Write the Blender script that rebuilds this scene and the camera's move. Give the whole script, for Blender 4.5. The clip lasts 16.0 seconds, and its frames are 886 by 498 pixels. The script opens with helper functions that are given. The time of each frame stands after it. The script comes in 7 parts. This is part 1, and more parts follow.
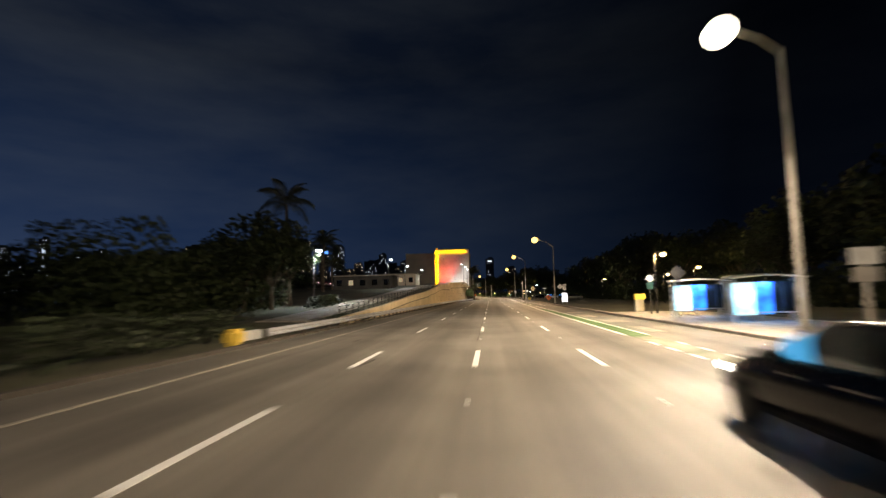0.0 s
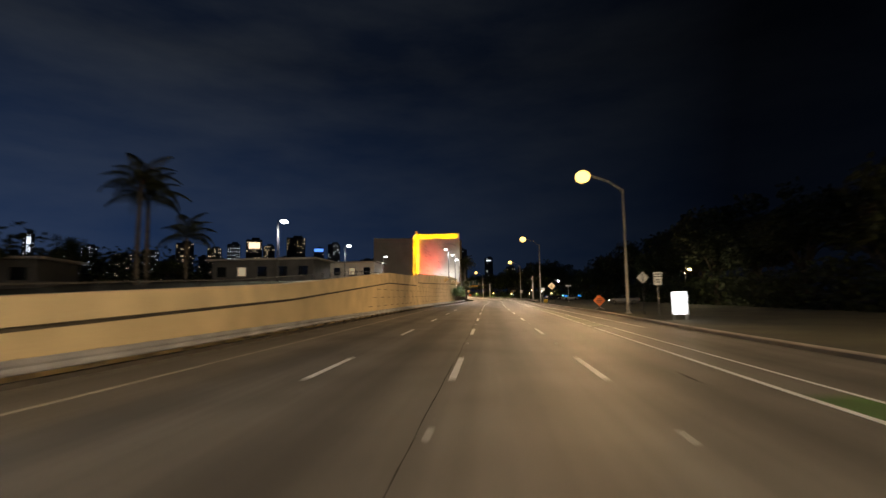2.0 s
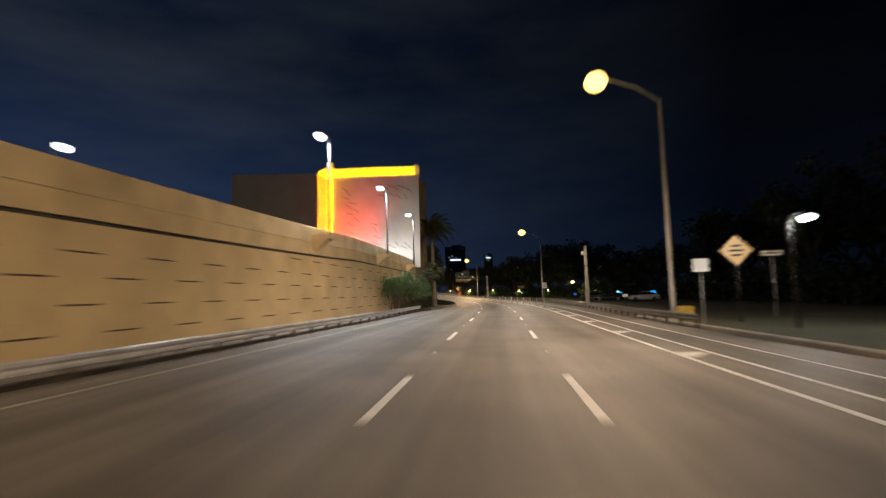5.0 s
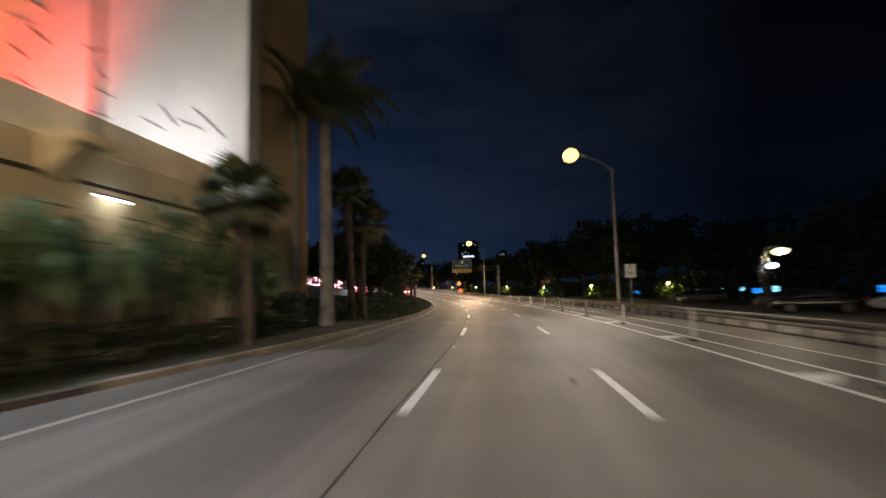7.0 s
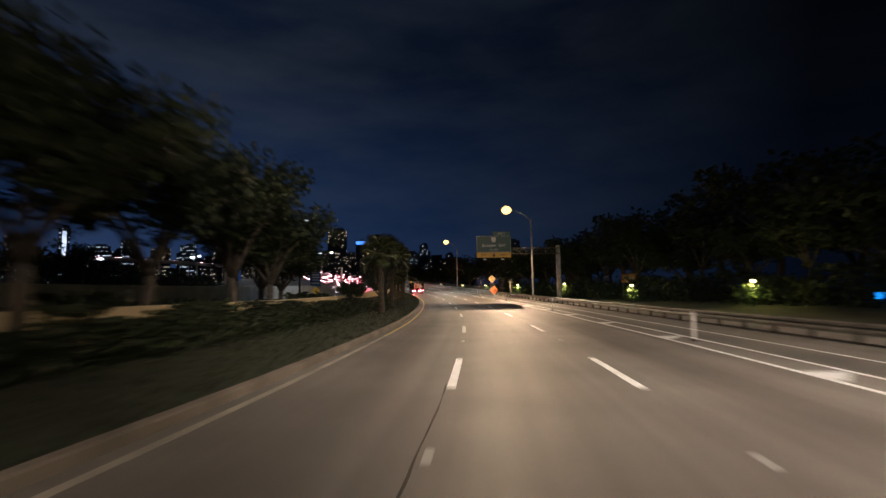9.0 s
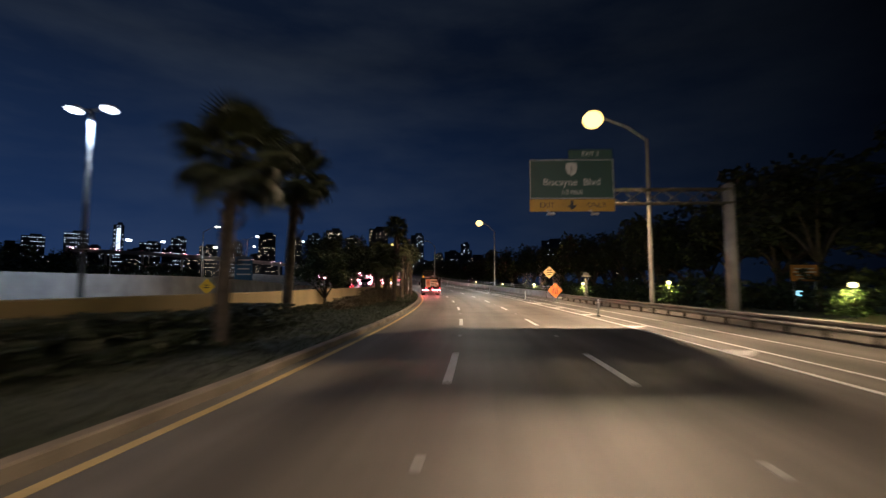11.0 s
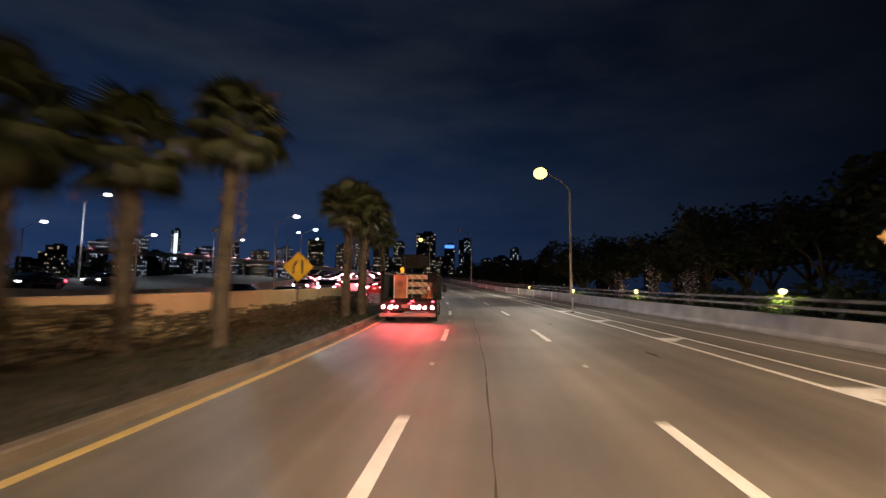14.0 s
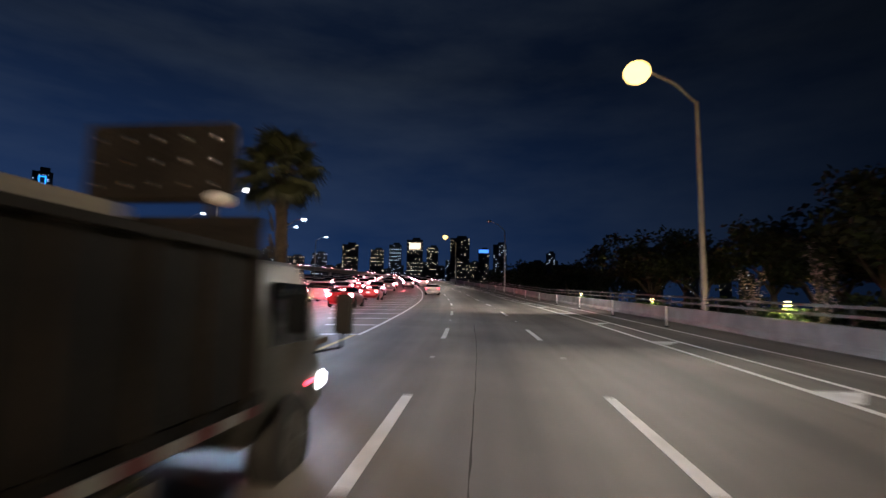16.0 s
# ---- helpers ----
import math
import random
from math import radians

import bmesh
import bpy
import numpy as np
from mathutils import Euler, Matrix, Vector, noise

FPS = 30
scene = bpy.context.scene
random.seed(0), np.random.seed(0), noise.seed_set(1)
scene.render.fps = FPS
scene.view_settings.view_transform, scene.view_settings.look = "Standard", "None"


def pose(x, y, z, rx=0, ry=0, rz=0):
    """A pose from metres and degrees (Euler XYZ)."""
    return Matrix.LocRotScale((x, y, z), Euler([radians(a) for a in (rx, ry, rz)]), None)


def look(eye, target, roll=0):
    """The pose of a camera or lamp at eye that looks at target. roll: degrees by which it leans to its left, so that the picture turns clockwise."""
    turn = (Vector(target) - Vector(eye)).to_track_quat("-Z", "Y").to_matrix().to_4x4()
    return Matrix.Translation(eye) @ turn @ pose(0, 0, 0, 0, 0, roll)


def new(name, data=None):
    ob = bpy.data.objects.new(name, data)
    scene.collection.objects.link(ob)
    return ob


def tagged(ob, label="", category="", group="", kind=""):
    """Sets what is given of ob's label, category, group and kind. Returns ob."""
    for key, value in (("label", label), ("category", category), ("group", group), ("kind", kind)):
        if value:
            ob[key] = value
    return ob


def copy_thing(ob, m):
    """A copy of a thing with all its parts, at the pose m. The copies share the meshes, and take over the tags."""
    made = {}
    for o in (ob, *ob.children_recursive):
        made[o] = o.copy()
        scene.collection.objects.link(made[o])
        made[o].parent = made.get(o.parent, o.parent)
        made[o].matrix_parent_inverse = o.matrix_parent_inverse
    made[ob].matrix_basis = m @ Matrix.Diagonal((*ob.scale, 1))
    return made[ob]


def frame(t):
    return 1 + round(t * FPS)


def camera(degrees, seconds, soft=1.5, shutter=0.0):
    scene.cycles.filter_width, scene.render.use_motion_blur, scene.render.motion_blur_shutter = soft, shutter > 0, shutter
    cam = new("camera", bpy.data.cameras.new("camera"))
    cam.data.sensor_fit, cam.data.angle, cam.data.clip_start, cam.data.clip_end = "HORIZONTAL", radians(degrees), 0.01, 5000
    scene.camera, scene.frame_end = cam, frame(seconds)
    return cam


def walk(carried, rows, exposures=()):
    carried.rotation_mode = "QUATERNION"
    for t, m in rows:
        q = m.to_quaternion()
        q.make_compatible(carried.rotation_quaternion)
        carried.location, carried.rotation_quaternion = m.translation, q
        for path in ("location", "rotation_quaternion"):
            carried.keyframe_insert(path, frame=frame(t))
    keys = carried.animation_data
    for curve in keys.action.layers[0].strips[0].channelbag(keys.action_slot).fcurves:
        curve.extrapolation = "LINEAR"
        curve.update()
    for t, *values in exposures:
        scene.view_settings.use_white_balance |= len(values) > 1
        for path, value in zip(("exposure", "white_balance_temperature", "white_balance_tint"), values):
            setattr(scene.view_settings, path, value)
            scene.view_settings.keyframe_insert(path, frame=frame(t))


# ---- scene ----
cam = camera(83.2, 16.0, soft=1.4, shutter=0.75)
PATH = [
    (0, (0.0, 0.0, 1.81), (-0.181, 1.983, 1.997), -1.23),
    (0.5, (0.064, 12.753, 1.705), (-0.12, 14.735, 1.895), -1.20),
    (1, (0.143, 25.499, 1.701), (-0.041, 27.482, 1.891), -0.88),
    (1.5, (0.264, 38.23, 1.768), (0.084, 40.212, 1.96), -0.81),
    (2, (0.383, 50.823, 1.79), (0.205, 52.807, 1.976), -0.75),
    (2.5, (0.522, 63.628, 1.736), (0.348, 65.612, 1.921), -0.56),
    (3, (0.59, 76.434, 1.766), (0.415, 78.417, 1.952), -0.20),
    (3.5, (0.783, 89.218, 1.764), (0.603, 91.201, 1.952), -0.69),
    (4, (0.998, 102.122, 1.706), (0.817, 104.105, 1.892), -0.97),
    (4.5, (1.222, 115.02, 1.712), (1.043, 117.004, 1.897), -1.26),
    (5, (1.441, 127.875, 1.718), (1.264, 129.859, 1.9), -1.54),
    (5.5, (1.64, 140.649, 1.723), (1.464, 142.633, 1.905), -1.83),
    (6, (1.802, 153.305, 1.725), (1.623, 155.289, 1.904), -2.11),
    (6.5, (2.004, 165.332, 1.66), (1.807, 167.314, 1.843), -1.62),
    (7, (1.932, 177.737, 1.63), (1.698, 179.716, 1.802), -1.22),
    (7.5, (1.582, 190.159, 1.588), (1.306, 192.133, 1.752), -1.31),
    (8, (0.956, 202.047, 1.624), (0.642, 204.015, 1.793), -1.14),
    (8.5, (0.172, 213.068, 1.626), (-0.179, 215.029, 1.796), -0.96),
    (9, (-0.754, 223.02, 1.636), (-1.146, 224.974, 1.807), -0.77),
    (9.5, (-1.822, 232.19, 1.646), (-2.256, 234.135, 1.817), -0.60),
    (10, (-3.028, 240.867, 1.657), (-3.505, 242.802, 1.827), -0.41),
    (10.5, (-4.372, 249.337, 1.611), (-4.89, 251.261, 1.783), -0.23),
    (11, (-5.864, 257.709, 1.669), (-6.42, 259.622, 1.841), 0.06),
    (11.5, (-7.429, 265.646, 1.801), (-8.029, 267.546, 1.977), 0.22),
    (12, (-8.953, 272.813, 1.895), (-9.585, 274.702, 2.077), 0.35),
    (12.5, (-10.711, 280.189, 1.981), (-11.375, 282.067, 2.165), 0.41),
    (13, (-12.377, 286.656, 2.103), (-13.072, 288.523, 2.286), 0.47),
    (13.5, (-14.107, 293.148, 2.213), (-14.829, 295.004, 2.398), 0.61),
    (14, (-15.77, 299.059, 2.325), (-16.511, 300.906, 2.519), 0.56),
    (14.5, (-17.445, 304.821, 2.477), (-18.204, 306.661, 2.678), 0.52),
    (15, (-19.135, 310.264, 2.629), (-19.931, 312.086, 2.847), 0.68),
    (15.5, (-20.973, 315.64, 2.801), (-21.799, 317.449, 3.017), 0.92),
    (16, (-22.72, 320.505, 2.977), (-23.587, 322.295, 3.19), 0.88),
]
EXPOSURES = ((0, 0, 6700, 10), (3.5, 0, 6900, 10), (6, 0, 6100, 10), (8, 0, 6050, 10), (10.5, 0, 5750, 10), (13, 0, 6150, 10), (14.5, 0, 5900, 10), (16, 0, 5600, 10))
walk(cam, [(t, look(eye, target, roll)) for t, eye, target, roll in PATH], EXPOSURES)

# ---- sky, exposure ----
scene.view_settings.exposure = 0.0
sky = bpy.data.worlds.new("night_sky")
scene.world = sky
sky.use_nodes = True
nt = sky.node_tree
nt.nodes.clear()
w_out = nt.nodes.new("ShaderNodeOutputWorld")
w_bg = nt.nodes.new("ShaderNodeBackground")
w_tc = nt.nodes.new("ShaderNodeTexCoord")
w_sep = nt.nodes.new("ShaderNodeSeparateXYZ")
w_map = nt.nodes.new("ShaderNodeMapping")
w_map.inputs["Scale"].default_value = (1.6, 1.0, 5.5)
w_map.inputs["Rotation"].default_value = (0.0, 0.35, 0.3)
w_no = nt.nodes.new("ShaderNodeTexNoise")
w_no.inputs["Scale"].default_value = 2.2
w_no.inputs["Detail"].default_value = 6.0
w_no.inputs["Roughness"].default_value = 0.55
w_cr = nt.nodes.new("ShaderNodeValToRGB")
w_cr.color_ramp.elements[0].position, w_cr.color_ramp.elements[0].color = 0.34, (0.0034, 0.006, 0.0135, 1)
w_cr.color_ramp.elements[1].position, w_cr.color_ramp.elements[1].color = 0.78, (0.0125, 0.016, 0.0228, 1)
w_hz = nt.nodes.new("ShaderNodeMapRange")
w_hz.inputs["From Min"].default_value, w_hz.inputs["From Max"].default_value = -0.02, 0.42
w_hz.inputs["To Min"].default_value, w_hz.inputs["To Max"].default_value = 1.0, 0.0
w_mix = nt.nodes.new("ShaderNodeMix")
w_mix.data_type, w_mix.blend_type = "RGBA", "ADD"
w_tint = nt.nodes.new("ShaderNodeMix")
w_tint.data_type = "RGBA"
w_tint.inputs[6].default_value, w_tint.inputs[7].default_value = (0.0048, 0.0135, 0.041, 1), (0.0058, 0.0135, 0.035, 1)
w_east = nt.nodes.new("ShaderNodeMapRange")
w_east.inputs["From Min"].default_value, w_east.inputs["From Max"].default_value = -0.35, 0.1
nt.links.new(w_sep.outputs["X"], w_east.inputs["Value"])
nt.links.new(w_east.outputs["Result"], w_tint.inputs[0])
nt.links.new(w_tint.outputs[2], w_mix.inputs[7])
nt.links.new(w_tc.outputs["Generated"], w_map.inputs["Vector"])
nt.links.new(w_map.outputs["Vector"], w_no.inputs["Vector"])
nt.links.new(w_no.outputs["Fac"], w_cr.inputs["Fac"])
nt.links.new(w_tc.outputs["Generated"], w_sep.inputs["Vector"])
nt.links.new(w_sep.outputs["Z"], w_hz.inputs["Value"])
nt.links.new(w_hz.outputs["Result"], w_mix.inputs[0])
nt.links.new(w_cr.outputs["Color"], w_mix.inputs[6])
w_side = nt.nodes.new("ShaderNodeMapRange")
w_side.inputs["From Min"].default_value, w_side.inputs["From Max"].default_value = -0.95, 0.42
w_side.inputs["To Min"].default_value, w_side.inputs["To Max"].default_value = 2.0, 0.12
w_mul = nt.nodes.new("ShaderNodeMix")
w_mul.data_type, w_mul.blend_type = "RGBA", "MULTIPLY"
w_mul.inputs[0].default_value = 1.0
nt.links.new(w_sep.outputs["X"], w_side.inputs["Value"])
nt.links.new(w_mix.outputs[2], w_mul.inputs[6])
nt.links.new(w_side.outputs["Result"], w_mul.inputs[7])
nt.links.new(w_mul.outputs[2], w_bg.inputs["Color"])
w_bg.inputs["Strength"].default_value = 1.0
nt.links.new(w_bg.outputs["Background"], w_out.inputs["Surface"])


# ---- road frame: s metres along the centre lane line, d metres to the right of it ----
TURN = ((-60, 0.0), (120, 0.0), (160, -1.74), (185, 0.13), (210, 3.81), (250, 9.84), (290, 15.45), (345, 23.49), (420, 31.53), (900, 31.53))
RISE = ((-60, 0), (250, 0), (266, 0.12), (279, 0.3), (291, 0.5), (303, 0.74), (316, 1.08), (328, 1.43), (340, 1.83), (380, 3.4), (440, 7.0), (480, 9.6), (560, 13.0), (900, 15.0))


def along(table, s):
    """Straight lines through a table of (s, value)."""
    return float(np.interp(s, [a for a, _ in table], [b for _, b in table]))


STEP, S_MIN = 0.5, -60.0
_th = np.radians(np.interp(np.arange(S_MIN, 900, STEP), [a for a, _ in TURN], [b for _, b in TURN]))
_x = np.concatenate(([0], np.cumsum(-np.sin(_th) * STEP)[:-1]))
_y = np.concatenate(([0], np.cumsum(np.cos(_th) * STEP)[:-1]))
_x += -0.431 - _x[120]
_y -= _y[120]


def heading(s):
    return float(np.interp(s, np.arange(S_MIN, 900, STEP), _th))


def rp(s, d=0.0, z=0.0):
    """The place at s, d, z metres over the road."""
    i = np.arange(S_MIN, 900, STEP)
    h = heading(s)
    return Vector((np.interp(s, i, _x) + d * math.cos(h), np.interp(s, i, _y) + d * math.sin(h), along(RISE, s) + z))


def at_road(s, d=0.0, z=0.0, turn=0.0):
    """The pose of a thing at s, d, z whose +y looks down the road, turned by degrees to the left."""
    p = rp(s, d, z)
    return pose(p.x, p.y, p.z, 0, 0, math.degrees(heading(s)) + turn)


# ---- materials ----
def mat(name, color, rough=0.8, metal=0.0, vary=0.25, scale=1.5, fine=30.0, bump=0.15, tint=None, spec=0.5, per_object=0.0):
    """A surface with stains and grain: color, its variation at two scales, relief."""
    m = bpy.data.materials.new(name)
    m.use_nodes = True
    t = m.node_tree
    b = t.nodes["Principled BSDF"]
    b.inputs["Roughness"].default_value, b.inputs["Metallic"].default_value = rough, metal
    b.inputs["Specular IOR Level"].default_value = spec
    co = t.nodes.new("ShaderNodeTexCoord")
    big, small = t.nodes.new("ShaderNodeTexNoise"), t.nodes.new("ShaderNodeTexNoise")
    big.inputs["Scale"].default_value, big.inputs["Detail"].default_value = scale, 5.0
    small.inputs["Scale"].default_value, small.inputs["Detail"].default_value = fine, 3.0
    t.links.new(co.outputs["Object"], big.inputs["Vector"])
    t.links.new(co.outputs["Object"], small.inputs["Vector"])
    ramp = t.nodes.new("ShaderNodeValToRGB")
    lo = [c * (1 - vary) for c in color]
    hi = [min(1, c * (1 + vary)) for c in (tint or color)]
    ramp.color_ramp.elements[0].position, ramp.color_ramp.elements[0].color = 0.3, (*lo, 1)
    ramp.color_ramp.elements[1].position, ramp.color_ramp.elements[1].color = 0.7, (*hi, 1)
    mix = t.nodes.new("ShaderNodeMix")
    mix.data_type, mix.blend_type = "RGBA", "OVERLAY"
    mix.inputs[0].default_value = 0.5 * min(1, vary * 2)
    t.links.new(big.outputs["Fac"], ramp.inputs["Fac"])
    t.links.new(ramp.outputs["Color"], mix.inputs[6])
    t.links.new(small.outputs["Fac"], mix.inputs[7])
    last = mix.outputs[2]
    if per_object:
        info, hsv = t.nodes.new("ShaderNodeObjectInfo"), t.nodes.new("ShaderNodeHueSaturation")
        rng = t.nodes.new("ShaderNodeMapRange")
        rng.inputs["To Min"].default_value, rng.inputs["To Max"].default_value = 1 - per_object, 1 + per_object
        t.links.new(info.outputs["Random"], rng.inputs["Value"])
        t.links.new(rng.outputs["Result"], hsv.inputs["Value"])
        t.links.new(last, hsv.inputs["Color"])
        last = hsv.outputs["Color"]
    t.links.new(last, b.inputs["Base Color"])
    if bump:
        bp = t.nodes.new("ShaderNodeBump")
        bp.inputs["Strength"].default_value, bp.inputs["Distance"].default_value = bump, 0.02
        t.links.new(small.outputs["Fac"], bp.inputs["Height"])
        t.links.new(bp.outputs["Normal"], b.inputs["Normal"])
    return m


def lamp_mat(name, color, strength):
    """What gives off light."""
    m = bpy.data.materials.new(name)
    m.use_nodes = True
    b = m.node_tree.nodes["Principled BSDF"]
    b.inputs["Base Color"].default_value = (*color, 1)
    b.inputs["Emission Color"].default_value = (*color, 1)
    b.inputs["Emission Strength"].default_value = strength
    b.inputs["Roughness"].default_value = 0.4
    return m


def poster_mat(name, a, b_col, strength, scale):
    """A picture lit from behind: two colours in soft patches."""
    m = lamp_mat(name, a, strength)
    t = m.node_tree
    b = t.nodes["Principled BSDF"]
    co, nz, ramp = t.nodes.new("ShaderNodeTexCoord"), t.nodes.new("ShaderNodeTexNoise"), t.nodes.new("ShaderNodeValToRGB")
    nz.inputs["Scale"].default_value, nz.inputs["Detail"].default_value = scale, 3.0
    ramp.color_ramp.elements[0].position, ramp.color_ramp.elements[0].color = 0.38, (*a, 1)
    ramp.color_ramp.elements[1].position, ramp.color_ramp.elements[1].color = 0.62, (*b_col, 1)
    t.links.new(co.outputs["Object"], nz.inputs["Vector"])
    t.links.new(nz.outputs["Fac"], ramp.inputs["Fac"])
    t.links.new(ramp.outputs["Color"], b.inputs["Emission Color"])
    return m


def road_mat(name, color, wheel):
    """Worn concrete pavement: stains, long tyre tracks down the lanes, fine grain."""
    m = mat(name, color, 0.62, 0, 0.2, 0.35, 60.0, 0.35, spec=0.4)
    t = m.node_tree
    b = t.nodes["Principled BSDF"]
    uv = t.nodes.new("ShaderNodeUVMap")
    uv.uv_map = "road"
    sep = t.nodes.new("ShaderNodeSeparateXYZ")
    t.links.new(uv.outputs["UV"], sep.inputs["Vector"])
    # oil darkening down the middle of each lane, with wander
    wav = t.nodes.new("ShaderNodeMath")
    wav.operation = "MULTIPLY"
    wav.inputs[1].default_value = 2 * math.pi / 3.23
    cosn = t.nodes.new("ShaderNodeMath")
    cosn.operation = "COSINE"
    nz = t.nodes.new("ShaderNodeTexNoise")
    nz.inputs["Scale"].default_value = 1.0
    mp = t.nodes.new("ShaderNodeMapping")
    mp.inputs["Scale"].default_value = (1.6, 0.05, 1)
    t.links.new(uv.outputs["UV"], mp.inputs["Vector"])
    t.links.new(mp.outputs["Vector"], nz.inputs["Vector"])
    t.links.new(sep.outputs["X"], wav.inputs[0])
    t.links.new(wav.outputs[0], cosn.inputs[0])
    rng = t.nodes.new("ShaderNodeMapRange")
    rng.inputs["From Min"].default_value, rng.inputs["From Max"].default_value = -1.0, 0.2
    rng.inputs["To Min"].default_value, rng.inputs["To Max"].default_value = wheel, 1.0
    t.links.new(cosn.outputs[0], rng.inputs["Value"])
    r2 = t.nodes.new("ShaderNodeMapRange")
    r2.inputs["From Min"].default_value, r2.inputs["From Max"].default_value = 0.3, 0.7
    r2.inputs["To Min"].default_value, r2.inputs["To Max"].default_value = 0.78, 1.12
    t.links.new(nz.outputs["Fac"], r2.inputs["Value"])
    mul = t.nodes.new("ShaderNodeMath")
    mul.operation = "MULTIPLY"
    t.links.new(rng.outputs["Result"], mul.inputs[0])
    t.links.new(r2.outputs["Result"], mul.inputs[1])
    hsv = t.nodes.new("ShaderNodeHueSaturation")
    t.links.new(mul.outputs[0], hsv.inputs["Value"])
    old = b.inputs["Base Color"].links[0].from_socket
    t.links.new(old, hsv.inputs["Color"])
    t.links.new(hsv.outputs["Color"], b.inputs["Base Color"])
    return m


def striped(name, a, b_col, width, along_axis="X", slant=1.0, rough=0.5):
    """Retroreflective slanted stripes of two colours."""
    m = mat(name, a, rough, 0, 0.05, 2, 40, 0.05)
    t = m.node_tree
    b = t.nodes["Principled BSDF"]
    co, sep = t.nodes.new("ShaderNodeTexCoord"), t.nodes.new("ShaderNodeSeparateXYZ")
    add, div, fr, gt = (t.nodes.new("ShaderNodeMath") for _ in range(4))
    add.operation, div.operation, fr.operation, gt.operation = "MULTIPLY_ADD", "DIVIDE", "FRACT", "GREATER_THAN"
    add.inputs[1].default_value, div.inputs[1].default_value, gt.inputs[1].default_value = slant, width, 0.5
    t.links.new(co.outputs["Object"], sep.inputs["Vector"])
    t.links.new(sep.outputs["Z"], add.inputs[0])
    t.links.new(sep.outputs[along_axis], add.inputs[2])
    t.links.new(add.outputs[0], div.inputs[0])
    t.links.new(div.outputs[0], fr.inputs[0])
    t.links.new(fr.outputs[0], gt.inputs[0])
    mix = t.nodes.new("ShaderNodeMix")
    mix.data_type = "RGBA"
    mix.inputs[6].default_value, mix.inputs[7].default_value = (*a, 1), (*b_col, 1)
    t.links.new(gt.outputs[0], mix.inputs[0])
    t.links.new(mix.outputs[2], b.inputs["Base Color"])
    return m


ROAD = road_mat("pavement_concrete", (0.2, 0.182, 0.157), 0.7)
SHOULDER = mat("shoulder_concrete", (0.21, 0.185, 0.155), 0.8, 0, 0.3, 0.6, 40, 0.4)
WHITE = mat("white_road_paint", (0.93, 0.93, 0.91), 0.6, 0, 0.18, 3, 60, 0.3)
FADED = mat("faded_edge_paint", (0.42, 0.38, 0.31), 0.7, 0, 0.3, 1.2, 50, 0.3)
YELLOW = mat("yellow_road_paint", (0.66, 0.5, 0.2), 0.6, 0, 0.18, 3, 60, 0.3)
GREENW = mat("faded_green_paint", (0.16, 0.22, 0.13), 0.8, 0, 0.4, 1.2, 30, 0.1, tint=(0.26, 0.25, 0.2))
GREENP = mat("green_lane_paint", (0.07, 0.145, 0.035), 0.7, 0, 0.3, 1.2, 50, 0.3)
KERB = mat("kerb_concrete", (0.34, 0.30, 0.25), 0.85, 0, 0.3, 1.3, 30, 0.4)
# kerb concrete in a darker, browner tone
KERB_DARK = mat("dark_kerb_concrete", (0.21, 0.175, 0.135), 0.9, 0, 0.4, 1.1, 26, 0.5)
WALLC = mat("tan_wall_render", (0.6, 0.47, 0.27), 0.9, 0, 0.16, 0.5, 18, 0.3)
WALLCAP = mat("tan_wall_cap", (0.62, 0.49, 0.29), 0.9, 0, 0.2, 0.7, 18, 0.3)
DARKC = mat("dark_concrete", (0.06, 0.05, 0.04), 0.9, 0, 0.4, 1.3, 20, 0.4)
CONC = mat("grey_concrete", (0.36, 0.34, 0.31), 0.85, 0, 0.25, 0.8, 25, 0.35)
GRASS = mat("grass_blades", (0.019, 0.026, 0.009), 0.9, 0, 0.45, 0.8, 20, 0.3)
VERGE = mat("dry_verge", (0.04, 0.03, 0.018), 0.95, 0, 0.5, 0.7, 18, 0.4)
SOIL = mat("soil_and_lawn", (0.05, 0.048, 0.022), 0.95, 0, 0.45, 0.25, 8, 0.6)
STEEL = mat("galvanised_steel", (0.46, 0.46, 0.45), 0.45, 0.35, 0.25, 2, 40, 0.1)
POLE = mat("aluminium_pole", (0.42, 0.40, 0.36), 0.5, 0.35, 0.2, 2, 40, 0.1)
DARKM = mat("dark_painted_metal", (0.03, 0.03, 0.03), 0.5, 0.3, 0.3, 3, 40, 0.1)
PALE_BARK = mat("smooth_grey_palm_trunk", (0.16, 0.148, 0.13), 0.85, 0, 0.35, 1.5, 12, 0.3)
LEAF = mat("dark_leaves", (0.028, 0.04, 0.014), 0.7, 0, 0.5, 0.8, 6, 0.0, per_object=0.35)
PALM = mat("palm_fronds", (0.04, 0.046, 0.016), 0.6, 0, 0.4, 1.0, 8, 0.0, per_object=0.25)
DRY = mat("dry_brush", (0.075, 0.057, 0.03), 0.8, 0, 0.4, 1.2, 8, 0.0, per_object=0.3)
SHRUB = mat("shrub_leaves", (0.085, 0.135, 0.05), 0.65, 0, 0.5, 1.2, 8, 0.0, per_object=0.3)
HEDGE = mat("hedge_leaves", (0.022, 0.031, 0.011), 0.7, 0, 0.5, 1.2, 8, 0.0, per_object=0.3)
BOOTS = mat("palm_boots", (0.075, 0.058, 0.042), 0.95, 0, 0.45, 3.0, 18, 0.7)
BARK = mat("grey_bark", (0.1, 0.083, 0.062), 0.95, 0, 0.35, 2.5, 25, 0.6)
